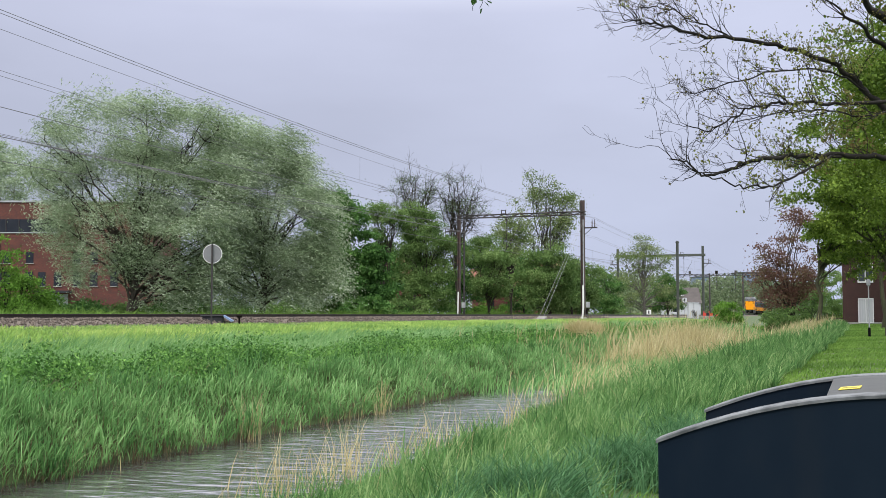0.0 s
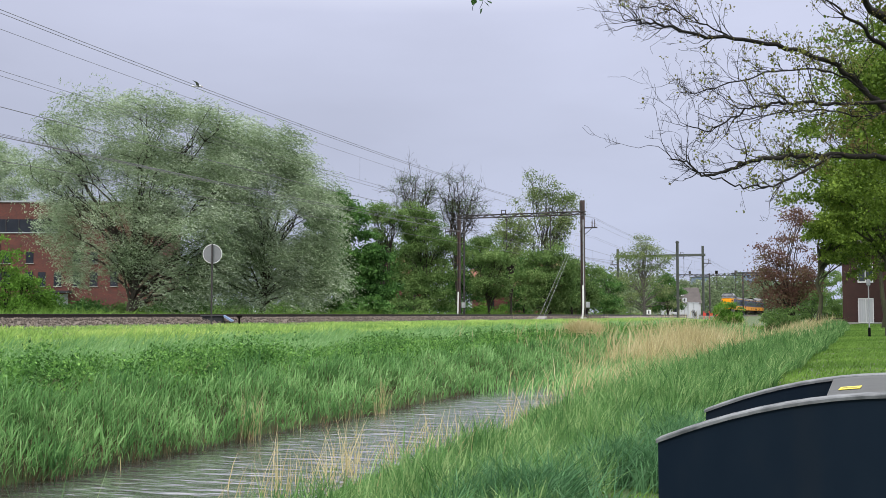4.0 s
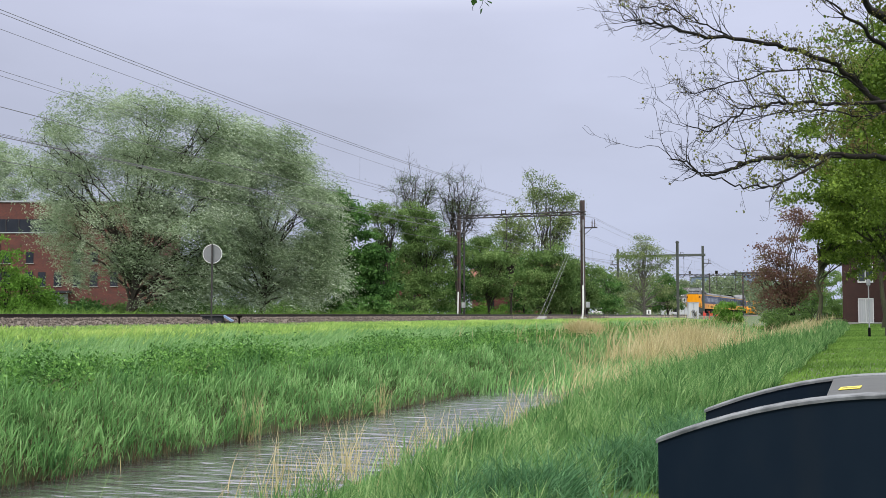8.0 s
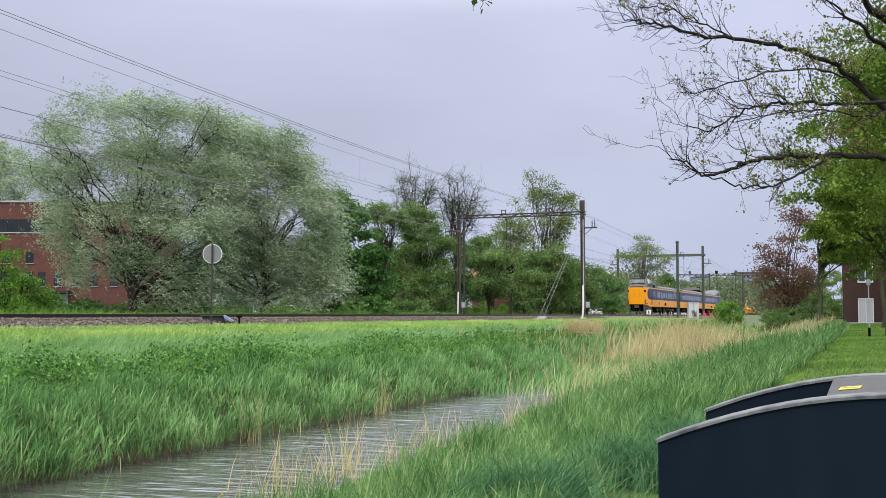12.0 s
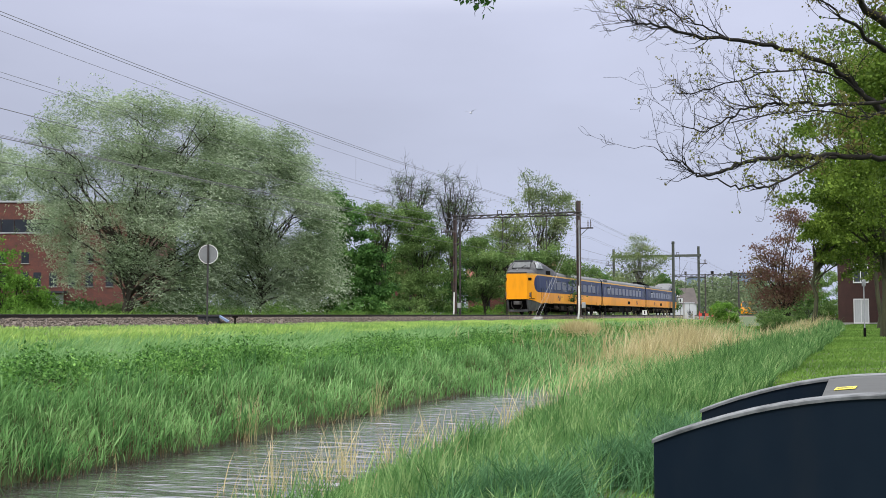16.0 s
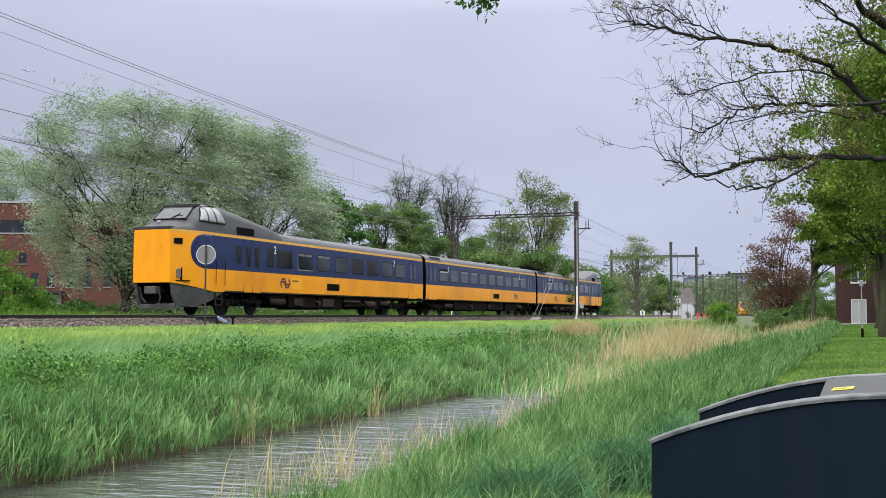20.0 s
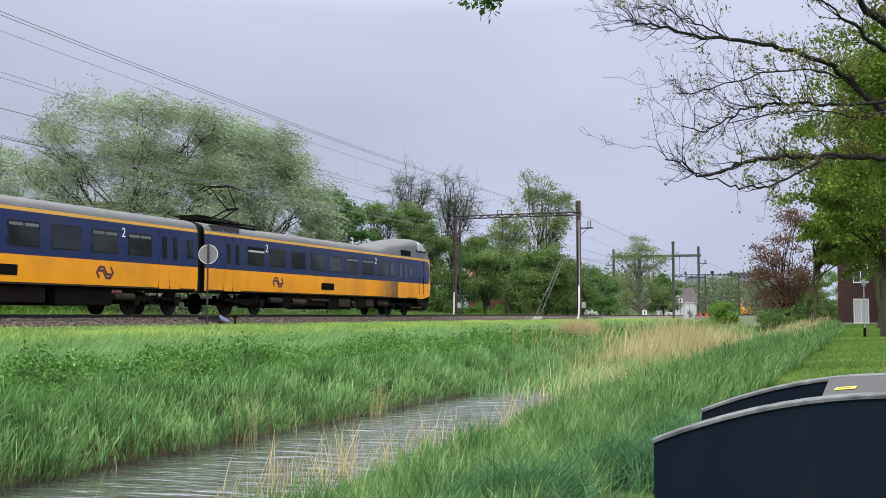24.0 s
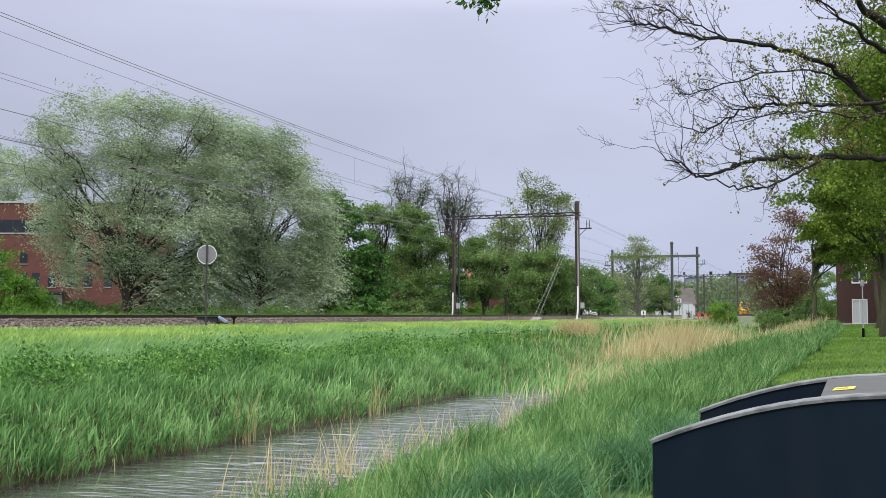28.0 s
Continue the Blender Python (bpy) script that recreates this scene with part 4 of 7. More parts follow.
def skeleton_strands(h, ends, trunk_r, fork=0.3, twigs=4, fine=0.0):
    """Trunk, limbs to the given ends inside the crown and finer branches, as tapered strands. fine: length of hair-thin sprays on the outer branches."""
    tp = branch_path((0, 0, -0.2), (0, 0, h * 0.6), 0, 0.1, 8)
    strands = [(tp, np.linspace(trunk_r, trunk_r * 0.25, 8))]
    for e in ends:
        f = np.clip(RNG.uniform(fork, 0.9), 0, 1) * np.clip(e[2] / (h * 0.8), 0.25, 1)
        a = np.array([np.interp(f * tp[-1][2], tp[:, 2], tp[:, k]) for k in range(3)])
        p = branch_path(a, e, 0.1, 0.15, 7)
        r0 = trunk_r * 0.42 * (1 - f * 0.5)
        strands.append((p, np.linspace(r0, 0.022, 7)))
        for _ in range(twigs):
            q = p[RNG.integers(3, 7)]
            e2 = q + (e - a) * RNG.uniform(0.0, 0.14) + np.clip(RNG.normal(0, 0.085, 3), -0.09, 0.09) * np.linalg.norm(e - a)
            strands.append((branch_path(q, e2, 0.05, 0.2, 5), np.linspace(min(r0 * 0.35 + 0.01, 0.035), 0.008, 5)))
        if fine:
            go = (e - a) / np.linalg.norm(e - a)
            for _ in range(9):
                q = p[RNG.integers(3, 7)]
                v = go * 0.4 + RNG.normal(0, 0.6, 3)
                b = branch_path(q, q + v * fine * RNG.uniform(0.6, 1.2), 0.05, 0.25, 5)
                strands.append((b, np.linspace(0.024, 0.009, 5)))
                for _ in range(5):
                    q2 = b[RNG.integers(1, 5)]
                    strands.append((branch_path(q2, q2 + (v * 0.5 + RNG.normal(0, 0.5, 3)) * fine * 0.55, 0.0, 0.3, 4), np.linspace(0.012, 0.007, 4)))
    return strands


def tree(name, x, y, h, env, label, leaf, n, size, clump=30, spread=0.25, limbs=16, trunk_r=0.25, twigs=4, bark="bark", axis=None, droop=0.2, ratio=0.5, z=None, split=1, fork=0.3, shell=0.5, category="tree", group="", shoot=0.0, boughs=0, bough_r=0.9, dome=0.55, fine=0.0):
    """A tree: trunk with limbs, and a crown of leaves in clumps that sit on domed boughs. env in metres from the foot. split: crown pieces that sway apart."""
    z = float(ground_z(x, y)) - 0.05 if z is None else z
    t = empty(name, x, y, z)
    tagged(t, label, category, group)
    boughs = boughs or max(limbs, 10)
    top, owner = envelope_points(env, boughs, shell)
    top[:, 2] = np.maximum(top[:, 2], 0.3)
    near_mid = np.asarray(env, float)[owner, :3]
    ends = near_mid + (top - near_mid) * 0.85
    tubes_mesh("trunk", skeleton_strands(h, ends[:limbs], trunk_r, fork, twigs, fine), M[bark], 4 if fine else 5, t)
    crowns = []
    if n:
        k = max(1, n // clump)
        of = RNG.integers(0, boughs, k)
        big = RNG.lognormal(0, 0.28, boughs)[of] * bough_r
        r, a = np.sqrt(RNG.uniform(0, 1, k)), RNG.uniform(0, 2 * np.pi, k)
        cen = top[of] + np.stack([r * np.cos(a), r * np.sin(a), dome * (0.7 - r * r)], 1) * big[:, None] + RNG.normal(0, 0.12, (k, 3)) * big[:, None]
        piece = owner[of] % split
        for s in range(split):
            c = cen[piece == s]
            if not len(c):
                continue
            sz = RNG.lognormal(0, 0.35, len(c))[:, None, None]
            pos = (c[:, None] + RNG.normal(0, 1, (len(c), clump, 3)) * spread * sz * np.array([1, 1, 0.6])).reshape(-1, 3)
            way = axis
            if shoot:
                # leaves strung along swept shoots, four to a clump
                k4, per = len(c) * 4, clump // 4
                out = c * np.array([1, 1, 0])
                out = out / (np.linalg.norm(out, axis=1)[:, None] + 0.5)
                go = np.repeat(out * 0.45 + axis * 0.9 + np.array([0, 0, 0.25]), 4, 0) + RNG.normal(0, 0.28, (k4, 3))
                go /= np.linalg.norm(go, axis=1)[:, None]
                ln = RNG.uniform(0.5, 1.3, (k4, 1, 1)) * shoot
                f = np.linspace(0, 1, per)[None, :, None]
                root = np.repeat(c, 4, 0) + RNG.normal(0, spread, (k4, 3))
                pos = (root[:, None] + go[:, None] * ln * f + np.array([0, 0, -0.5]) * ln * f * f + RNG.normal(0, 0.05, (k4, per, 3))).reshape(-1, 3)
                way = (go[:, None] + np.array([0, 0, -0.8]) * f + 0 * f).reshape(-1, 3)
            ok = pos[:, 2] > 0.15
            pos, way = pos[ok], way[ok] if shoot else way
            v, f = leaf_cloud(pos, RNG.uniform(0.6, 1.3, len(pos)) * size, way, droop, ratio)
            crowns.append(quick("crown", v, f, M[leaf], parent=t))
    return t, crowns


WIND = np.array([CA, SA, 0.0])
SWAYING = []


def side_env(rows, depth=0.8):
    """Ellipsoids given as (right, up, half width, half height), seen along the view; depth as a share of the width."""
    return [(r * CA + q * -SA, r * SA + q * CA, z, a, a, b) for (r, z, a, b) in rows for q in (RNG.uniform(-0.5, 0.5) * a * depth,)]


def view_env(k0, d, rows, depth=0.7):
    """Ellipsoids (k, e, half width, half height) in thousandths of the depth d, from the foot of a tree at k0."""
    q, foot = d / 1000, float(ground_z(*spot(k0, d)))
    return side_env([((k - k0) * q, EYE - foot + e * q, a * q, b * q) for k, e, a, b in rows], depth)


def build_trees():
    # great silver willow, open towards the top, and a denser one beside it, both bent by the wind
    d = 70
    x, y = spot(-285, d)
    rows = [(-364, 160, 20, 22), (-346, 178, 24, 18), (-314, 190, 26, 15), (-282, 188, 24, 16), (-252, 180, 24, 18), (-222, 172, 24, 18), (-372, 136, 14, 18), (-352, 114, 20, 22), (-330, 144, 24, 24),
            (-296, 146, 30, 28), (-262, 144, 30, 28), (-232, 136, 28, 28), (-208, 128, 20, 30), (-354, 80, 18, 22), (-322, 90, 24, 26), (-282, 94, 32, 28), (-244, 86, 30, 28), (-212, 84, 22, 28), (-340, 48, 16, 18), (-300, 50, 22, 22), (-262, 44, 28, 24), (-226, 46, 26, 26), (-274, 18, 24, 14), (-236, 18, 26, 14)]
    t, cr = tree("willow_tree", x, y, 12, view_env(-285, d, rows), "large silver-green willow bending in the wind behind the railway", "willow", 180000, 0.165, 40, 0.32, 64, 0.24, 9, "bark", WIND * 1.0, 0.1, 0.3, split=14, shoot=0.9, shell=0.25, boughs=240, bough_r=1.15, dome=0.6, fork=0.15)
    SWAYING.extend((c, 1.0) for c in cr)
    x, y = spot(-165, d + 3)
    rows = [(-204, 164, 24, 14), (-178, 160, 22, 14), (-154, 152, 18, 16), (-136, 136, 16, 18), (-122, 116, 15, 20), (-192, 138, 26, 22), (-162, 126, 24, 26), (-132, 98, 20, 26), (-200, 100, 26, 26), (-168, 88, 28, 28), (-116, 86, 12, 24),
            (-196, 58, 26, 24), (-160, 52, 26, 26), (-124, 50, 18, 26), (-188, 22, 26, 18), (-152, 20, 24, 18), (-122, 22, 14, 16), (-214, 40, 18, 26)]
    t, cr = tree("willow_tree", x, y, 11, view_env(-165, d + 3, rows), "silver-green willow with drooping windblown leaves beside the railway", "willow", 170000, 0.165, 40, 0.3, 40, 0.22, 6, "bark", WIND * 1.0 + np.array([0, 0, -0.15]), 0.1, 0.3, split=10, shoot=0.9, shell=0.3, boughs=190, bough_r=1.15, dome=0.6)
    SWAYING.extend((c, 0.8) for c in cr)
    x, y = spot(-398, 116)
    t, cr = tree("willow_tree", x, y, 17.5, view_env(-398, 116, [(-424, 142, 20, 20), (-404, 140, 20, 22), (-386, 124, 16, 22), (-412, 110, 22, 24), (-396, 100, 22, 24)]), "pale green willow beside the brick building", "willow", 26000, 0.26, 24, 0.35, 20, 0.26, 5, "bark_grey", WIND + np.array([0, 0, -0.3]), 0.1, 0.3, split=3, boughs=60, bough_r=1.2)
    SWAYING.extend((c, 0.8) for c in cr)
    # dark chestnut
    x, y = spot(-85, 92)
    rows = [(-99, 100, 12, 16), (-86, 88, 13, 18), (-108, 72, 14, 18), (-82, 62, 17, 20), (-64, 48, 12, 18), (-106, 42, 14, 20), (-80, 30, 20, 22), (-58, 22, 13, 16), (-102, 16, 16, 14), (-74, 8, 22, 10)]
    tree("chestnut_tree", x, y, 10.6, view_env(-85, 92, rows), "dense dark green chestnut behind the railway", "chestnut", 44000, 0.26, 40, 0.22, 24, 0.3, 3, "bark", None, 0.7, 0.6, boughs=110, bough_r=0.85, shell=0.45)
    # olive wood behind the line, airy above and dark between the stems
    wood = ((-54, 108, 9.2, "olive", 9000, 22, [(-63, 92, 7, 7), (-54, 97, 8, 6), (-46, 86, 8, 8), (-60, 74, 7, 8), (-50, 64, 8, 8), (-64, 52, 5, 7)], "slender tree in young leaf with bare grey stems"),
            (-15, 109, 10.8, "olive", 36000, 70, [(-27, 95, 9, 8), (-14, 88, 10, 10), (-34, 78, 8, 10), (-20, 72, 11, 12), (-4, 72, 9, 12), (2, 56, 7, 12), (-30, 54, 9, 12), (-14, 48, 13, 14), (-33, 34, 8, 12), (-18, 28, 12, 14), (0, 34, 9, 14), (-6, 14, 12, 10)], "full olive-green tree in young leaf"),
            (42, 110, 8.0, "olive", 15000, 40, [(34, 66, 9, 9), (48, 68, 9, 9), (28, 52, 8, 9), (45, 48, 11, 11), (58, 52, 6, 9), (35, 28, 9, 11), (54, 27, 9, 11)], "thin olive-green tree behind the tracks"),
            (97, 104, 6.2, "olive", 26000, 56, [(84, 50, 10, 10), (100, 53, 11, 9), (113, 43, 9, 11), (76, 34, 8, 11), (94, 31, 13, 13), (116, 24, 8, 12), (82, 14, 11, 10), (104, 12, 13, 10)], "fresh green low tree behind the tracks"),
            (62, 116, 9.0, "poplar", 8000, 26, [(62, 84, 8, 8), (70, 72, 8, 10), (56, 72, 8, 8), (64, 58, 10, 10)], "grey-green tree behind the portal"),
            (132, 135, 6.5, "olive", 13000, 30, [(126, 42, 8, 10), (138, 38, 8, 10), (130, 24, 10, 12), (140, 16, 10, 12), (126, 10, 8, 8)], "olive-green tree in young leaf"),
            (148, 150, 6.0, "chestnut", 13000, 30, [(146, 34, 8, 8), (156, 26, 8, 10), (144, 18, 9, 10), (154, 10, 10, 8)], "mid-green tree behind the railway"))
    for k, d, h, leaf, n, bo, rows, lab in wood:
        x, y = spot(k, d)
        tree("tree", x, y, h, view_env(k, d, [(a, b, c * 1.25, e) for a, b, c, e in rows], 2.0), lab, leaf, n, 0.2, 24, 0.26, min(bo, 30), 0.16, 7, "bark", None, 0.3, 0.5, group="trees behind the railway", boughs=int(bo * 1.8), bough_r=0.8, shell=0.15, fork=0.2, dome=0.35)
    # darker trees in the second row
    for k, d, leaf, rows in ((-58, 122, "chestnut", [(-62, 52, 12, 14), (-50, 44, 12, 14), (-58, 24, 14, 14)]), (14, 124, "chestnut", [(8, 58, 11, 13), (22, 52, 12, 14), (12, 30, 14, 16), (26, 18, 12, 14)]), (44, 126, "olive", [(38, 50, 12, 13), (54, 46, 12, 13), (44, 24, 15, 16)]),
                             (74, 128, "chestnut", [(66, 46, 12, 14), (80, 36, 11, 14), (72, 18, 14, 14)]), (-30, 124, "olive", [(-34, 62, 12, 14), (-24, 40, 14, 16), (-34, 20, 13, 14)]), (118, 132, "olive", [(114, 40, 10, 12), (124, 28, 10, 12), (116, 14, 12, 12)])):
        x, y = spot(k, d)
        tree("tree", x, y, 7.5, view_env(k, d, rows), "dark green tree deeper in the wood behind the railway", leaf, 9000, 0.26, 26, 0.3, 20, 0.15, 4, "bark", None, 0.3, 0.55, group="trees behind the railway", boughs=34, bough_r=0.95, shell=0.35)
    # nearly bare tall trees
    for k, d, h, rows in ((-26, 116, 15.6, [(-40, 116, 9, 10), (-28, 122, 10, 9), (-16, 114, 9, 10), (-34, 98, 10, 12), (-20, 96, 10, 12)]), (12, 118, 16.4, [(0, 122, 10, 10), (14, 126, 11, 8), (28, 116, 9, 10), (34, 100, 7, 10), (6, 104, 12, 12), (22, 100, 11, 12)])):
        x, y = spot(k, d)
        tree("bare_tree", x, y, h, view_env(k, d, rows), "tall tree with bare grey twigs just budding", "olive", 2600, 0.13, 8, 0.4, 34, 0.2, 0, "bark", None, 0.1, 0.5, fork=0.45, shell=0.5, fine=1.3)
    # sparse poplar behind the portal
    x, y = spot(94, 128)
    rows = [(70, 108, 4, 12), (82, 116, 5, 11), (90, 106, 6, 14), (100, 113, 5, 14), (108, 99, 5, 13), (118, 103, 4, 13), (74, 88, 6, 11), (94, 86, 8, 12), (110, 80, 6, 11), (84, 70, 6, 9), (102, 66, 7, 9)]
    tree("poplar_tree", x, y, 16.6, view_env(94, 128, rows), "tall sparse poplar with young grey-green leaves", "poplar", 10500, 0.22, 12, 0.36, 44, 0.22, 5, "bark", None, 0.1, 0.55, fork=0.15, boughs=64, bough_r=0.9, dome=1.1)
    x, y = spot(184, 175)
    rows = [(184, 62, 13, 10), (172, 50, 12, 12), (196, 50, 13, 13), (184, 36, 20, 14), (168, 24, 14, 12), (200, 24, 14, 12), (164, 14, 12, 9), (184, 14, 15, 10), (206, 14, 12, 9)]
    tree("ash_tree", x, y, 14.6, view_env(184, 175, rows), "spreading tree with pale spring foliage", "poplar", 15000, 0.22, 16, 0.4, 44, 0.26, 8, "bark_grey", None, 0.1, 0.5, boughs=80, bough_r=1.0)
    x, y = spot(206, 182)
    tree("tree", x, y, 7.5, view_env(206, 182, [(206, 30, 9, 7), (200, 20, 9, 9), (212, 18, 9, 9), (206, 8, 12, 8)]), "dark green tree behind the signal", "chestnut", 9000, 0.28, 22, 0.3, 12, 0.2, 4, group="trees behind the railway", boughs=24)


build_trees()
# ---- overhead line ----
M["concrete"] = material("concrete", (0.36, 0.35, 0.33), (0.27, 0.265, 0.25), rough=0.85, scale=12, bump=0.004)


def portal(y, x_near, x_far, beam_z, near_top, mats=("mast", "mast_rust"), arms=True, pipe=True, solid=False):
    p = empty("catenary_portal", 0, y, 0)
    tagged(p, "rusty steel overhead-line portal across both tracks", "catenary portal", group="catenary portals")
    for x, top in ((x_near, near_top), (x_far, near_top - 0.2 if solid else beam_z + 0.25)):
        mast = part("mast", beam_mesh(h_outline(x, 0.36 if x == x_near or solid else 0.24, 0.32), 0.75, top, "z"), M[mats[1]], p)
        part("footing", box(x - .26, x + .26, -.2, .2, 0.7, 1.05, 0.02), M["concrete"], mast)
        if pipe:
            part("white_guard", tube([(x - .06, -.2, .85), (x + .02, -.2, 1.4), (x + .06, -.2, 1.9), (x + .06, -.2, 3.9)] if x == x_near else [(x - .16, -.16, .9), (x - .06, -.16, 1.6), (x - .03, -.16, 3.4)], 0.085 if x == x_near else 0.07, 10), M["white_pipe"], mast, "white cable guard pipe")
            part("switch_box", box(x + .28, x + .58, -.15, .15, 1.9, 2.4, .02), M["galv"], mast)
    if pipe:
        part("side_post", beam_mesh(h_outline(x_far + .5, 0.13, 0.14), 0.75, beam_z, "z"), M[mats[0]], p)
        part("riser_pipe", tube([(x_near + .1, -.2, 3.9), (x_near + .1, -.2, beam_z - .6)], 0.05, 8), M["galv"], p, "thin grey riser pipe on the mast")
    bm = bmesh.new()
    for z in (beam_z - 0.13, beam_z + 0.13):
        for q in (-.12, .12):
            add_tube(bm, [(x_far - .3, q, z), (x_near + .3, q, z)], 0.055, 6)
    nseg = 16
    for k in range(nseg):
        a, b = x_far + (x_near - x_far) * k / nseg, x_far + (x_near - x_far) * (k + 1) / nseg
        for q in (-.12, .12):
            add_tube(bm, [(a, q, beam_z - .13), (b, q, beam_z + .13)] if k % 2 else [(a, q, beam_z + .13), (b, q, beam_z - .13)], 0.032, 5)
    if solid:
        bm.free()
        bm = box(x_far - .4, x_near + .4, -.14, .14, beam_z - .2, beam_z + .2, .02)
    beam = part("beam", bm, M[mats[0]], p)
    if arms:
        for cx in (TRACK, TRACK_B):
            bm = bmesh.new()
            add_box(bm, cx - .22, cx + .22, -.06, .06, beam_z + .15, beam_z + .22)
            for a in (-.2, .2):
                add_box(bm, cx + a - .03, cx + a + .03, -.05, .05, beam_z + .15, beam_z + .5)
            add_box(bm, cx - .25, cx + .25, -.05, .05, beam_z + .47, beam_z + .53)
            part("hanger_frame", bm, M["mast"], beam)
            part("insulator", tube([(cx + .3, 0, beam_z - .15), (cx + .3, 0, beam_z - .55)], [.06, .06], 8), M["insulator"], beam)
            bm = tube([(cx + .3, 0, beam_z - .5), (cx + .3, 0, RAIL + 5.95)], .03, 6)
            add_tube(bm, [(cx + 1.6, 0, beam_z - 1.0), (cx + .3, 0, RAIL + 6.15), (cx, 0, RAIL + 5.9)], .025, 6)
            part("registration_arm", bm, M["mast"], beam)
        for x, s in ((x_near, 1), (x_far, -1)):
            bm = bmesh.new()
            z = beam_z - 1.35
            add_box(bm, min(x, x + s * 1.35), max(x, x + s * 1.35), -.05, .05, z - .06, z + .06)
            add_tube(bm, [(x + s * .1, 0, z - .7), (x + s * .9, 0, z)], .03, 6)
            part("feeder_arm", bm, M["mast"], p)
            for q in (0.88, 1.12):
                bm = bmesh.new()
                for i in range(4):
                    add_tube(bm, [(x + s * q, 0, z + .05 + i * .14), (x + s * q, 0, z + .12 + i * .14)], [.075, .05], 8)
                add_tube(bm, [(x + s * q, 0, z + .05), (x + s * q, 0, z + .75)], .03, 6)
                part("feeder_insulator", bm, M["insulator"], p)
    return p


def wire(name, pts, r=0.014, label="thin dark overhead wire"):
    ob = part(name, tube(pts, r, 5), M["wire"], None)
    return tagged(ob, label, "wire", group="overhead wires")


P0, P1, P2, P3, P4 = 15.0, 96.2, 177.0, 258.0, 339.0
NEAR, FAR = -23.3, -35.2
portal(P1, NEAR, FAR, EYE + 9.2, EYE + 10.35)
portal(P0, NEAR, FAR, EYE + 9.2, EYE + 10.35)
portal(P2, NEAR, -37.0, EYE + 9.55, EYE + 11.0, ("mast_green", "mast_green"), pipe=False, solid=True)


def spans(x, z, sag, ys, name, r=0.014, ends=None):
    pts = []
    for a, b in zip(ys, ys[1:]):
        for k in range(14):
            f = k / 14
            pts.append((x, a + (b - a) * f, z - 4 * sag * f * (1 - f)))
    pts.append((x, ys[-1], z))
    return wire(name, pts, r)


def build_wires():
    ys = (P0 - 81, P0, P1, P2, P3, P4)
    for cx in (TRACK, TRACK_B):
        spans(cx, RAIL + 7.1, 0.4, ys, "messenger_wire", 0.014)
        for dx in (-0.03, 0.03):
            spans(cx + dx, RAIL + 5.9, 0.02, ys, "contact_wire", 0.008)
        for a, b in zip(ys, ys[1:]):
            for k in range(1, 9):
                f = k / 9
                y = a + (b - a) * f
                if y < 240:
                    wire("dropper_wire", [(cx, y, RAIL + 5.9), (cx, y, RAIL + 7.1 - 1.6 * f * (1 - f))], 0.004)
    for dx in (0.88, 1.12):
        spans(NEAR + dx, EYE + 8.75, 0.72, ys, "feeder_wire", 0.010)
        spans(FAR - dx, EYE + 8.75, 0.72, ys, "feeder_wire", 0.010)
    spans(NEAR + 1.0, EYE + 8.25, 0.72, ys, "carrier_wire", 0.007)
    for dz in (7.05, 6.9):
        spans(NEAR + 1.0, EYE + dz, 0.62, ys, "feeder_wire", 0.007)
    for a, b in zip(ys[1:4], ys[2:5]):
        for k in range(1, 5):
            f = k / 5 - 0.005
            y = a + (b - a) * f
            wire("dropper_wire", [(NEAR + 1.0, y, EYE + 6.95 - 2.48 * f * (1 - f)), (NEAR + 1.0, y, EYE + 8.25 - 2.88 * f * (1 - f))], 0.004)


build_wires()
# ---- grass, reeds and herbs ----
def scatter(n, x0, x1, y0, y1, power=1.0):
    """Random places, thinning with distance when power > 1."""
    return RNG.uniform(x0, x1, n), y0 + (y1 - y0) * RNG.uniform(0, 1, n) ** power


def tufts(x, y, share, spread):
    """Draw places together into tufts."""
    n = len(x)
    idx = RNG.integers(0, n, n)
    go = RNG.uniform(0, 1, n) < share
    head = idx // 12 * 12
    x2 = np.where(go, x[head] + RNG.normal(0, spread, n), x)
    y2 = np.where(go, y[head] + RNG.normal(0, spread, n), y)
    return x2, y2


def lumps(x, y, scale=1.0, seed=0.0):
    """Slow variation in 0..1 over the plan."""
    return 0.5 + 0.25 * np.sin(x * 1.9 * scale + 1.3 * np.sin(y * 0.8 * scale + seed)) + 0.25 * np.sin(y * 1.1 * scale + 2 * np.sin(x * 0.7 * scale + seed))


def patched(name, label, category, n, x, y, z, h, w, mat, lean, bend, spread, segs, much):
    """A stand of blades in n patches along y, each of which sways about its own foot."""
    root = tagged(empty(name), label, category, kind="stuff")
    order = np.argsort(y)
    for idx in np.array_split(order, n):
        cx, cy, cz = float(x[idx].mean()), float(y[idx].mean()), float(z[idx].mean())
        ob = blades("patch", x[idx] - cx, y[idx] - cy, z[idx] - cz, h[idx], w[idx], mat, lean, bend, spread, segs)
        ob.parent, ob.location = root, (cx, cy, cz)
        PATCHES.append((ob, (cx, cy, cz), much))
    return root


PATCHES = []


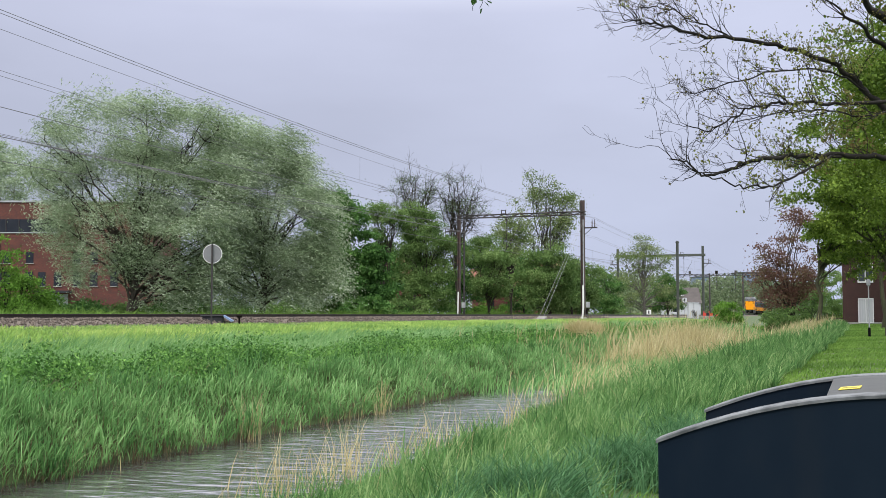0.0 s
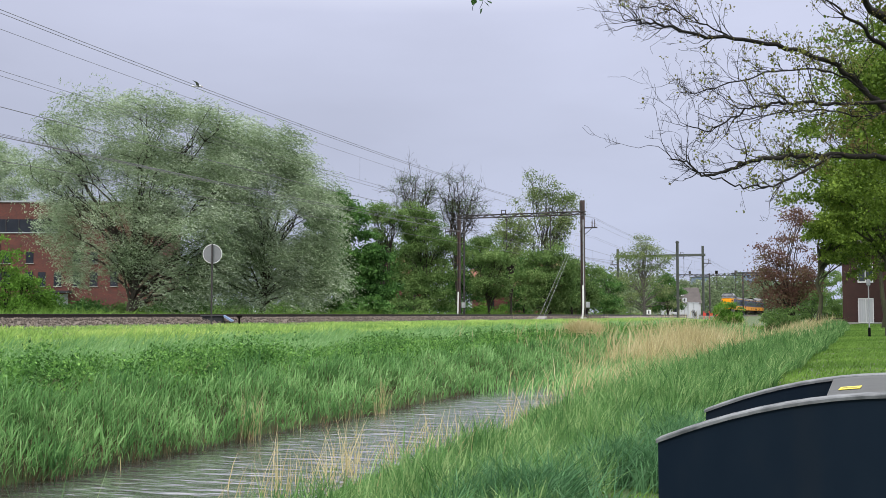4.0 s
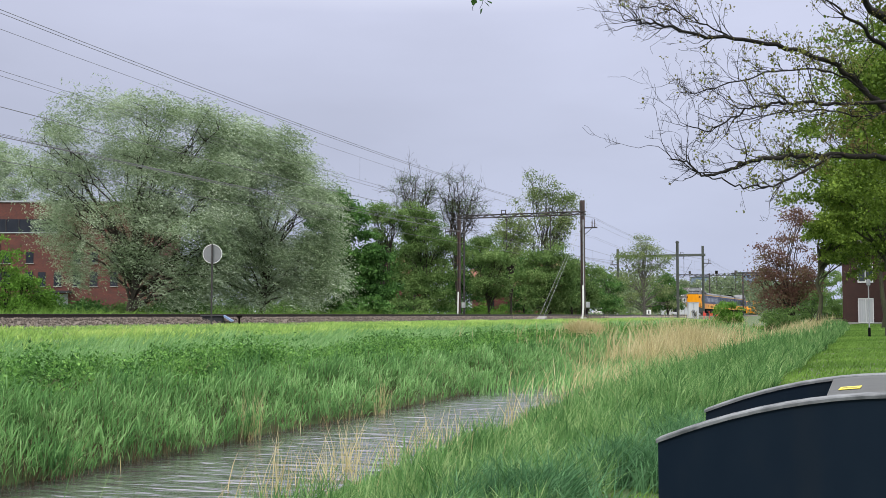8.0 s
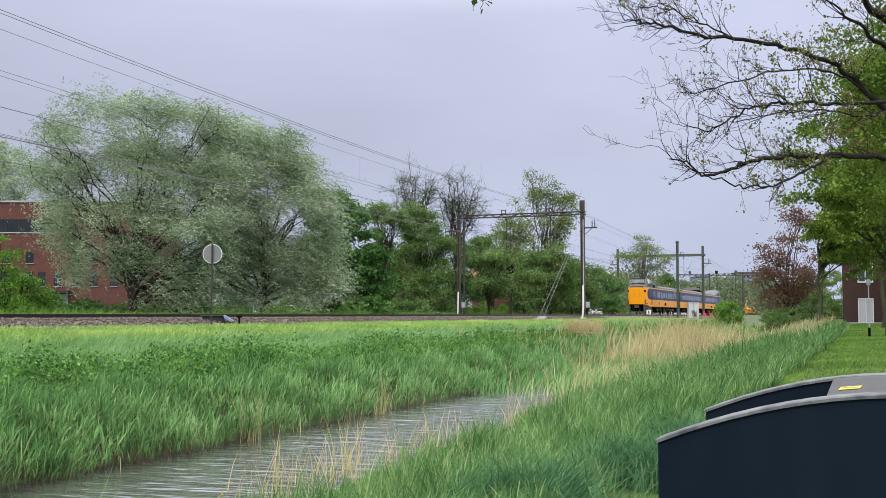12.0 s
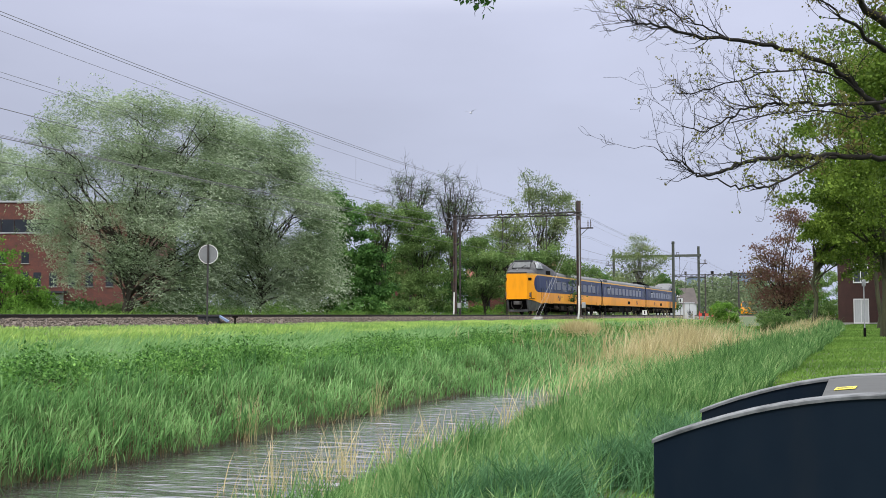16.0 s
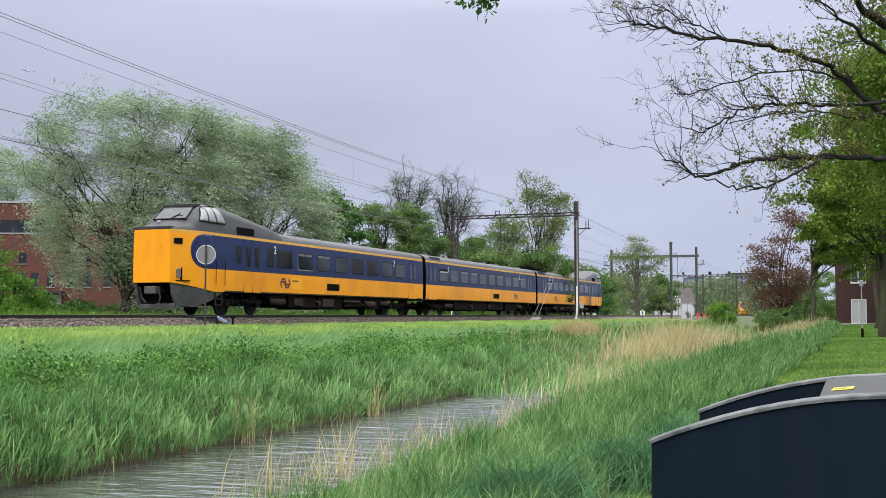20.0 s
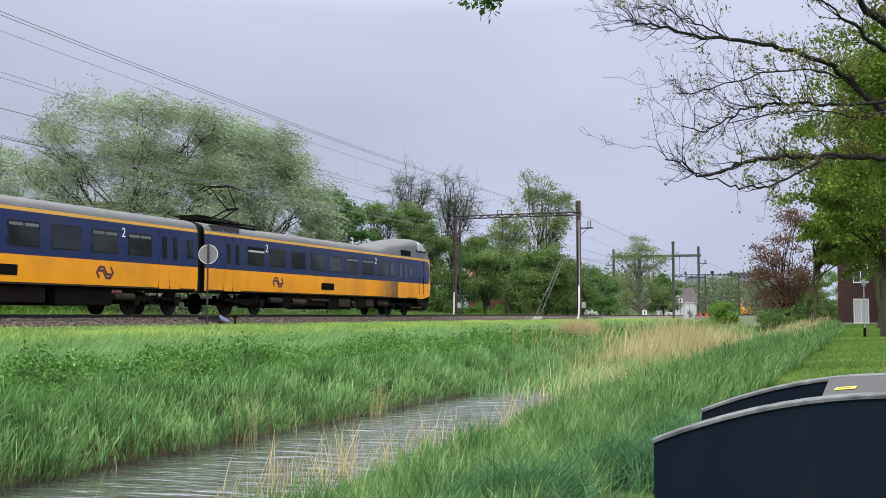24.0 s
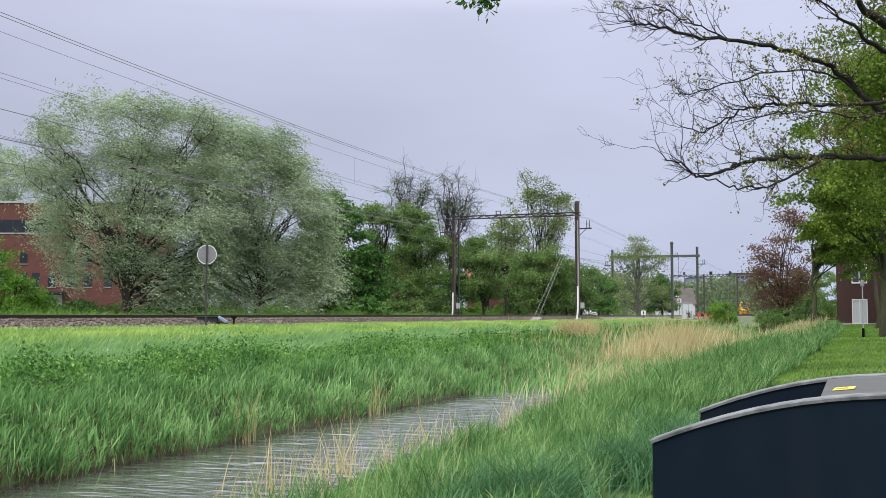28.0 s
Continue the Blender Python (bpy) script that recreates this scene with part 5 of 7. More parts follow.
def reed_stand(name, label, n_patch, x, y, h0, h1, per):
    """Reeds: brown-footed stems, each with per arching leaves; the leaves sway in patches."""
    n = len(x)
    z = np.maximum(ground_z(x, y), WATER_Z - 0.1)
    h = RNG.uniform(h0, h1, n) * (0.7 + 0.5 * lumps(x, y, 1.9))
    wide = np.interp(y, [7, 25, 90], [1.0, 1.25, 3.0])
    lean = WIND[:2] * 0.06 + RNG.normal(0, 0.07, (n, 2))
    root = np.stack([x, y, z], 1)
    tip = root + np.concatenate([lean * h[:, None], h[:, None] * 0.9], 1)
    a = RNG.uniform(0, 2 * np.pi, n)
    side = np.stack([np.cos(a), np.sin(a), 0 * a], 1) * (0.005 * wide)[:, None]
    v = np.stack([root - side, root + side, tip + side * 0.5, tip - side * 0.5], 1)
    stems = quick("reed_stems", v.reshape(-1, 3), np.arange(4 * n).reshape(-1, 4), M["stubble"])
    tagged(stems, "brown bare stems at the foot of the reeds", "reeds", kind="stuff")
    stand = tagged(empty(name), label, "reeds", kind="stuff")
    for idx in np.array_split(np.argsort(y), n_patch):
        c = root[idx].mean(0)
        rt, tp = np.repeat(root[idx], per, 0) - c, np.repeat(tip[idx], per, 0) - c
        m = len(rt)
        f = RNG.uniform(0.28, 1.0, m)[:, None]
        p = rt + (tp - rt) * f
        b = RNG.uniform(0, 2 * np.pi, m)
        out = np.stack([np.cos(b), np.sin(b), 0 * b], 1) * RNG.uniform(0.15, 0.6, m)[:, None] + WIND * 0.18
        ln = RNG.uniform(0.28, 0.6, m)[:, None] * np.repeat(h[idx], per)[:, None]
        w = (RNG.uniform(0.007, 0.015, m) * np.repeat(wide[idx], per))[:, None]
        s = np.cross(out, np.array([0, 0, 1.0]))
        s = s / (np.linalg.norm(s, axis=1)[:, None] + 1e-9) + RNG.normal(0, 0.35, (m, 3))
        arch = RNG.uniform(0.05, 0.6, m)[:, None]
        rows = []
        for q, wd in ((0, 0.6), (0.4, 1.0), (0.75, 0.75), (1.0, 0.06)):
            mid = p + ln * (out * q * (0.55 + 0.45 * q) + np.array([0, 0, 1.0]) * (q - arch * q * q))
            rows += [mid - s * w * wd * 0.5, mid + s * w * wd * 0.5]
        vv = np.stack(rows, 1)
        ff = (np.arange(m) * 8)[:, None, None] + np.array([[0, 1, 3, 2], [2, 3, 5, 4], [4, 5, 7, 6]])[None]
        ob = quick("patch", vv.reshape(-1, 3), ff.reshape(-1, 4), M["reed"], parent=stand)
        ob.location = Vector(c)
        PATCHES.append((ob, tuple(float(q) for q in c), 2.2))
    return stand


def build_grass():
    wx, wy = 0.16 * CA, 0.16 * SA
    # reeds along the far water's edge: stems that carry arching leaves
    x, y = scatter(17000, -10.5, -8.7, 7, 105, 1.9)
    x, y = tufts(x, y, 0.5, 0.1)
    x = np.clip(x, -10.8, -8.6)
    keep = RNG.uniform(0, 1, len(x)) < np.interp(x, [-10.8, -10.2, -9.6, -8.7], [0.12, 0.4, 1, 0.8])
    reed_stand("reed_bed", "tall green reeds leaning in the wind at the water's edge", 22, x[keep], y[keep], 0.40, 0.66, 7)
    # herbs and nettles on the slope, in domed clumps
    cx, cy = scatter(1500, -12.7, -10.0, 7, 105, 1.5)
    crown = RNG.uniform(0.22, 0.55, 1500) * (0.5 + 0.9 * lumps(cx, cy, 0.8, 2.0))
    of = RNG.integers(0, 1500, 13500)
    r, a = np.sqrt(RNG.uniform(0, 1, len(of))), RNG.uniform(0, 2 * np.pi, len(of))
    wide = np.interp(cy[of], [8, 40, 100], [0.42, 0.6, 1.0])
    x, y = cx[of] + r * np.cos(a) * wide, cy[of] + r * np.sin(a) * wide * 1.3
    ok = (x > -13.1) & (x < -9.8)
    x, y, of, r = x[ok], y[ok], of[ok], r[ok]
    z = ground_z(x, y)
    hh = (crown[of] * (1.15 - 0.75 * r * r) + 0.08) * RNG.uniform(0.75, 1.15, len(x))
    per = 12
    pos = np.repeat(np.stack([x, y, z], 1), per, 0)
    pos[:, 2] += np.repeat(hh, per) * RNG.uniform(0.05, 1, len(pos)) ** 0.45
    pos[:, :2] += RNG.normal(0, 0.05, (len(pos), 2))
    v, f = leaf_cloud(pos, RNG.uniform(0.045, 0.10, len(pos)) * np.repeat(np.interp(y, [8, 30, 90], [0.8, 0.85, 1.4]), per), None, 0.3, 0.6)
    tagged(quick("nettles", v, f, M["nettle"]), "dark green nettles and herbs in clumps on the bank", "herbs", kind="stuff")
    # a band of long wind-combed grass above the nettles, and thin grass among them
    x, y = scatter(44000, -16.6, -12.3, 9, 112, 1.5)
    x, y = tufts(x, y, 0.4, 0.15)
    z = ground_z(x, y)
    h = RNG.uniform(0.22, 0.5, len(x)) * (0.7 + 0.6 * lumps(x, y, 0.9))
    w = RNG.uniform(0.008, 0.018, len(x)) * np.interp(y, [6, 25, 90], [1, 1.3, 3])
    patched("slope_grass", "windblown long blue-green grass on the bank", "grass", 16, x, y, z, h, w, M["windgrass"], (wx * 2.2, wy * 2.2), 0.9, 0.25, 3, 1.6)
    x, y = scatter(9000, -12.8, -10.0, 7, 60, 1.5)
    tagged(blades("thin_grass", x, y, ground_z(x, y), RNG.uniform(0.3, 0.6, len(x)), RNG.uniform(0.008, 0.018, len(x)), M["reed"], (wx, wy), 0.9, 0.3, 3), "scattered tall grass among the nettles", "grass", kind="stuff")
    for cx, cy, n in ((-11.2, 13.2, 160), (-11.4, 16.4, 120), (-10.9, 10.4, 120)):
        ob = blades("withered_patch", RNG.normal(0, 0.3, n), RNG.normal(0, 0.35, n), 0.22 + 0 * np.zeros(n), RNG.uniform(0.1, 0.35, n), RNG.uniform(0.005, 0.012, n), M["stubble"], (0.3, 0.1), 0.8, 0.9, 3)
        ob.location = (cx, cy, float(ground_z(cx, cy)) - 0.05)
        tagged(ob, "small patch of withered brown stalks on the bank", "dry grass", group="withered patches")
    # bright short meadow up to the ballast
    x, y = scatter(72000, -23.75, -15.8, 15, 130, 1.35)
    z = ground_z(x, y)
    tagged(blades("meadow_grass", x, y, z, RNG.uniform(0.06, 0.2, len(x)) * (0.6 + 0.8 * lumps(x, y, 0.8)) * np.interp(x, [-23.7, -22, -18], [0.55, 0.8, 1.2]), RNG.uniform(0.014, 0.036, len(x)) * np.interp(y, [6, 25, 120], [1, 1.2, 3]), M["meadow"], (wx, wy), 0.5, 0.3, 2), "short bright yellow-green meadow grass beside the track", "grass", kind="stuff")
    # verge beyond the tracks
    x, y = scatter(26000, -46, -34, 15, 190, 1.2)
    z = ground_z(x, y)
    tagged(blades("verge_grass", x, y, z, RNG.uniform(0.2, 0.6, len(x)) * (0.6 + 1.2 * lumps(x, y, 0.35, 1.2)), RNG.uniform(0.03, 0.07, len(x)), M["lawn"], (wx, wy), 0.5, 0.3, 2), "grass verge beyond the tracks", "grass", kind="stuff")
    # long upright grass on the near bank, lower beside the water
    x, y = scatter(150000, -5.65, -0.6, 3.5, 85, 1.9)
    x, y = tufts(x, y, 0.55, 0.08)
    x = np.clip(x, -5.7, -0.3)
    z = np.maximum(ground_z(x, y), WATER_Z - 0.1)
    ok = (x < -1.75 + np.clip((y - 20) * 0.02, -0.2, 0.8) + 0.4 * lumps(x, y, 0.6, 1.0)) & (y > 3.2)
    x, y, z = x[ok], y[ok], z[ok]
    shore = np.interp(y, [8, 12, 22], [-4.7, -4.95, -5.7]) + 0.25 * (lumps(x, y, 2.3, 0.6) - 0.5)
    ok = x > shore
    x, y, z, shore = x[ok], y[ok], z[ok], shore[ok]
    hmax = np.interp(x - shore, [0, 0.4, 1.2, 2.4], [0.22, 0.38, 0.6, 0.66]) * np.interp(x, [-3, -1.9, -1.2, -0.6], [1, 0.85, 0.62, 0.4])
    hmax = hmax * np.interp(y, [8, 14, 24], [0.85, 1.0, 1.1])
    h = RNG.uniform(0.45, 1.15, len(x)) * hmax * (0.42 + 0.95 * lumps(x, y, 1.7) * (0.35 + 1.0 * lumps(x, y, 4.3, 1.5)))
    w = RNG.uniform(0.006, 0.015, len(x)) * np.interp(y, [3, 10, 60], [0.9, 1.3, 4.5])
    patched("bank_grass", "long fresh green grass and young reed bent by the wind", "grass", 26, x, y, z, h, w, M["bluegrass"], (wx * 0.35, wy * 0.35), 0.6, 0.2, 3, 1.8)
    # mown lawn
    x, y = scatter(84000, -2.4, 3.4, 6, 112, 1.4)
    x, y = np.append(x, RNG.uniform(5, 22, 9000)), np.append(y, RNG.uniform(0, 90, 9000))
    z = ground_z(x, y)
    tagged(blades("lawn_grass", x, y, z, RNG.uniform(0.04, 0.11, len(x)), RNG.uniform(0.010, 0.022, len(x)) * np.interp(y, [6, 25, 100], [0.8, 1.6, 6]), M["lawn"], (wx, wy), 0.4, 0.3, 2), "short green lawn under the trees", "grass", kind="stuff")
    # thin short grass round the place where the camera stands
    x, y = scatter(12000, -5.2, 9, -9, 6.2)
    ok = ~((x > -0.5) & (x < 0.6) & (y > -0.6) & (y < 2.1)) & ~((x < 0) & (y > 2.2))
    x, y = x[ok], y[ok]
    tagged(blades("short_grass", x, y, ground_z(x, y), RNG.uniform(0.04, 0.12, len(x)), RNG.uniform(0.012, 0.03, len(x)), M["lawn"], (wx, wy), 0.4, 0.3, 2), "short trodden grass round the litter bin", "grass", kind="stuff")
    # dry reed stems of last year
    groups = ((750, -5.5, 0.4, 11, 40, 0.4, 0.85), (3000, -6.7, 0.9, 36, 58, 1.1, 2.1), (1200, -6.9, 0.5, 40, 50, 1.5, 2.3), (900, -6.3, 0.7, 24, 38, 0.6, 1.3), (2600, -9.0, 1.5, 34, 76, 0.6, 1.4), (60, -5.7, 0.2, 9, 13, 0.5, 0.8), 
              (120, -8.95, 0.15, 8, 24, 0.3, 0.7), (3200, -3.5, 0.8, 50, 96, 0.7, 1.2), (700, -4.6, 0.7, 8, 30, 0.4, 0.75))
    x = np.concatenate([RNG.normal(c, s, n) for n, c, s, a, b, h0, h1 in groups])
    y = np.concatenate([RNG.uniform(a, b, n) for n, c, s, a, b, h0, h1 in groups])
    h = np.concatenate([RNG.uniform(h0, h1, n) for n, c, s, a, b, h0, h1 in groups])
    keep = RNG.uniform(0, 1, len(x)) < 0.15 + 1.3 * lumps(x, y, 1.6, 0.4) * lumps(x, y, 0.7, 2.2) * 1.5
    x, y, h = x[keep], y[keep], h[keep] * (0.7 + 0.5 * lumps(x[keep], y[keep], 2.4))
    z = np.maximum(ground_z(x, y), WATER_Z - 0.1)
    tagged(blades("dry_reeds", x, y, z, h, RNG.uniform(0.006, 0.012, len(x)) * np.interp(y, [8, 30, 90], [1, 2, 5]), M["straw"], (wx * 0.6, wy * 0.6), 0.4, 0.2), "straw-coloured dry reed stems from last year", "reeds", kind="stuff")

    # reeds that close the ditch farther on
    x, y = scatter(16000, -8.8, -5.3, 24.5, 112, 1.25)
    keep = RNG.uniform(0, 1, len(x)) < np.clip((y - 24) / 8 + np.abs(x + 7.0) * 0.25, 0, 1) * np.where((y > 59) & (y < 68), 0.02, 1)
    x, y = x[keep], y[keep]
    h = RNG.uniform(0.45, 1.0, len(x)) * (0.6 + 0.6 * lumps(x, y, 0.9))
    w = RNG.uniform(0.012, 0.026, len(x)) * np.interp(y, [25, 90], [1.2, 3])
    patched("ditch_reeds", "green reeds growing across the ditch", "reeds", 8, x, y, 0 * x + WATER_Z - 0.1, h, w, M["reed"], (wx, wy), 0.8, 0.22, 4, 2.2)
    # dark blue-green tussocks among the grass of the near bank
    n = 9000
    tx, ty = RNG.normal(-1.9, 0.5, 26), RNG.normal(9.2, 1.8, 26)
    of = RNG.integers(0, 26, n)
    x, y = tx[of] + RNG.normal(0, 0.13, n), ty[of] + RNG.normal(0, 0.16, n)
    ok = (y > 5) & (x < -1.0)
    x, y = x[ok], y[ok]
    tagged(blades("tussock_grass", x, y, ground_z(x, y), RNG.uniform(0.25, 0.55, len(x)), RNG.uniform(0.008, 0.016, len(x)), M["tussock"], (wx, wy), 0.9, 0.32, 3), "dark blue-green tussocks among the long grass", "grass", kind="stuff")
    # pale tussock of dead grass on the far bank
    n = 2600
    ob = blades("dead_tussock", RNG.normal(0, 0.32, n), RNG.normal(0, 0.5, n), np.zeros(n), RNG.uniform(0.75, 1.25, n), RNG.uniform(0.018, 0.035, n), M["straw"], (-0.05 * CA, -0.05 * SA), 0.3, 0.26, 4)
    ob.location = (-11.35, 47.0, float(ground_z(-11.35, 47.0)) - 0.03)
    tagged(ob, "pale tussock of dead grass on the bank", "dry grass")
    # two clumps of tall dry stems that stand alone in the water's edge
    for cx, cy, n in ((-8.75, 14.6, 40), (-8.7, 19.4, 34), (-5.9, 12.2, 22), (-5.5, 9.6, 26)):
        xx, yy = RNG.normal(0, 0.09, n), RNG.normal(0, 0.12, n)
        ob = blades("dry_reed_clump", xx, yy, 0 * xx, RNG.uniform(0.5, 1.05, n), RNG.uniform(0.006, 0.011, n), M["straw"], (0.03, 0.02), 0.4, 0.12, 4)
        ob.location = (cx, cy, WATER_Z - 0.06)
        tagged(ob, "clump of straw-coloured dry reed stems in the ditch", "reeds", group="dry reed clumps")
        PATCHES.append((ob, (cx, cy, WATER_Z - 0.06), 3.0))


build_grass()
# ---- near bank: litter bin, row of trees, houses ----
M["bin"] = material("bin_plastic", (0.0045, 0.010, 0.019), (0.008, 0.0145, 0.024), rough=0.55, scale=16, bump=0.0012, dirt=(0.016, 0.018, 0.021), spec=0.05, stretch=(1, 1, 0.45))
M["bin_rim"] = material("worn_rim", (0.17, 0.18, 0.19), (0.05, 0.055, 0.06), rough=0.6, scale=60, bump=0.0015, dirt=(0.03, 0.034, 0.038))
M["bin_lid"] = material("weathered_lid", (0.018, 0.02, 0.021), (0.045, 0.049, 0.048), rough=0.6, scale=45, bump=0.001, dirt=(0.02, 0.022, 0.02))
M["sticker"] = material("yellow_sticker", (0.68, 0.57, 0.03), (0.58, 0.48, 0.05), rough=0.5, scale=40)
M["ink"] = material("ink", (0.12, 0.10, 0.02), rough=0.6)
M["brick"] = material("red_brick", (0.14, 0.045, 0.033), (0.07, 0.03, 0.027), rough=0.9, scale=7, bump=0.01, dirt=(0.06, 0.03, 0.028), stretch=(1, 1, 2))
M["brick_dark"] = material("brown_brick", (0.06, 0.026, 0.022), (0.04, 0.019, 0.017), rough=0.9, scale=14, bump=0.01)
M["roof_tile"] = material("roof_tiles", (0.10, 0.085, 0.08), (0.06, 0.052, 0.05), rough=0.8, scale=10, bump=0.01)
M["roof_red"] = material("red_roof_tiles", (0.2, 0.08, 0.045), (0.15, 0.06, 0.04), rough=0.8, scale=10)
M["house_glass"] = material("window_glass", (0.045, 0.055, 0.065), (0.08, 0.09, 0.1), rough=0.06, scale=0.6)
M["curtain"] = material("net_curtain", (0.55, 0.56, 0.57), (0.42, 0.43, 0.45), rough=0.8, scale=12, stretch=(6, 6, 0.2))


def build_bin():
    b = empty("litter_bin", -0.227, 1.305, 0)
    tagged(b, "dark blue-grey plastic litter bin with an arched top and side slot", "litter bin")
    W, D, mid = 0.574, 0.46, 0.287
    top = EYE - 0.088
    arch = [(W * k / 24, top - 0.728 * (W * k / 24 - mid) ** 2) for k in range(25)]

    def panel(y0, y1, name, lower=0.0):
        bm = bmesh.new()
        pts = [(x, z - lower) for x, z in arch] + [(W, 0.1), (0.0, 0.1)]
        f = [bm.verts.new((x, y0, z)) for x, z in pts]
        g = [bm.verts.new((x, y1, z)) for x, z in pts]
        bm.faces.new(f), bm.faces.new(g[::-1])
        for k in range(len(pts)):
            bm.faces.new((f[k], g[k], g[(k + 1) % len(pts)], f[(k + 1) % len(pts)]))
        bmesh.ops.recalc_face_normals(bm, faces=bm.faces)
        return part(name, bm, M["bin"], b)

    def rim(y0, y1, x_from, x_to, name, mat, rise=0.002, thick=0.003):
        bm = bmesh.new()
        rows = []
        n = 20
        for k in range(n + 1):
            x = x_from + (x_to - x_from) * k / n
            z = top - 0.728 * (x - mid) ** 2
            ch = min(0.0015, (y1 - y0) * 0.3)
            rows.append([bm.verts.new(q) for q in ((x, y0, z - thick), (x, y0, z + rise - ch), (x, y0 + ch, z + rise), (x, y1 - ch, z + rise), (x, y1, z + rise - ch), (x, y1, z - thick))])
        for a, c in zip(rows, rows[1:]):
            for k in range(6):
                bm.faces.new((a[k], a[(k + 1) % 6], c[(k + 1) % 6], c[k]))
        bm.faces.new(rows[0]), bm.faces.new(rows[-1][::-1])
        bmesh.ops.recalc_face_normals(bm, faces=bm.faces)
        return part(name, bm, mat, b)

    panel(0.0, 0.03, "front_panel", 0.003)
    panel(D - 0.03, D, "back_panel", 0.003)
    rim(-0.003, 0.033, -0.002, W + 0.002, "front_rim", M["bin_rim"])["label"] = "grey scuffed rim"
    rim(D - 0.033, D + 0.003, -0.002, W + 0.002, "back_rim", M["bin_rim"])["label"] = "grey scuffed rim"
    rim(0.036, D - 0.036, 0.188, W - 0.188, "lid", M["bin_lid"], 0.0, 0.02)
    for x in (0.0, W - 0.025):
        part("side_panel", box(x, x + 0.025, 0.03, D - 0.03, 0.1, top - 0.2, 0.004), M["bin"], b)
    for x in (0.188, W - 0.213):
        part("slot_wall", box(x, x + 0.025, 0.03, D - 0.03, top - 0.3, top - 0.03), M["bin"], b)
    part("inner_floor", box(0.02, W - 0.02, 0.03, D - 0.03, top - 0.42, top - 0.38), M["bin"], b)
    part("foot", box(0.06, W - 0.06, 0.05, D - 0.05, -0.02, 0.1, 0.01), M["bin"], b)
    # sticker on the lid, with two unreadable lines
    st = bmesh.new()
    add_box(st, -0.0125, 0.0125, -0.027, 0.027, -0.0002, 0.0003)
    s = part("sticker", st, M["sticker"], b, "small yellow notice sticker")
    s.matrix_basis = pose(0.2136, 0.157, top - 0.0032, 0, -6.1, -3)
    for k in range(2):
        bar = part("print_bar", box(-0.010, 0.009 - k * 0.005, -0.012 + k * 0.016, -0.004 + k * 0.016, 0.0003, 0.0005), M["ink"], s)
    for x in (0.05, W - 0.05):
        for z in (0.9, 0.4):
            part("rivet", tube([(x, -0.003, z), (x, 0.004, z)], [0.004, 0.008], 10), M["bin_rim"], b)


build_bin()


def at(k, e, d):
    """World place from thousandths right of the view's middle and above the horizon, at depth d."""
    x, y = spot(k, d)
    return np.array([x, y, EYE + e * d / 1000])


def smooth_path(pts, n=5):
    """Rounded polyline through pts (Catmull-Rom)."""
    pts = np.asarray(pts, float)
    P = np.concatenate([[2 * pts[0] - pts[1]], pts, [2 * pts[-1] - pts[-2]]])
    out = []
    for i in range(1, len(P) - 2):
        for t in np.linspace(0, 1, n, endpoint=False):
            out.append(0.5 * (2 * P[i] + (P[i + 1] - P[i - 1]) * t + (2 * P[i - 1] - 5 * P[i] + 4 * P[i + 1] - P[i + 2]) * t * t + (3 * P[i] - P[i - 1] - 3 * P[i + 1] + P[i + 2]) * t ** 3))
    out.append(pts[-1])
    return np.array(out)


def twigs_from(path, radii, n, length, strands, tips, level=0, side=None):
    """Crooked twigs that leave a branch, mostly upwards and outwards."""
    L = len(path)
    for _ in range(n):
        i = int(RNG.integers(max(1, L // 4), L))
        a = path[i]
        d = path[min(i + 1, L - 1)] - path[max(i - 2, 0)]
        d = d / (np.linalg.norm(d) + 1e-9)
        v = d * 0.9 + RNG.normal(0, 0.45, 3) + np.array([0, 0, RNG.uniform(-0.15, 0.6)])
        v /= np.linalg.norm(v)
        ln = length * RNG.uniform(0.5, 1.3)
        pts = [a]
        for k in range(6):
            v = v + RNG.normal(0, 0.3, 3) + d * 0.08 + np.array([0, 0, 0.05])
            v /= np.linalg.norm(v)
            pts.append(pts[-1] + v * ln / 6)
        pts = np.array(pts)
        r0 = min(radii[min(i, len(radii) - 1)] * 0.6, (0.008, 0.004, 0.003)[level])
        strands.append((pts, np.linspace(r0, 0.002, 7)))
        tips.append((pts[-1], v))
        if level < 2:
            twigs_from(pts, np.linspace(r0, 0.003, 7), 3, ln * 0.5, strands, tips, level + 1)


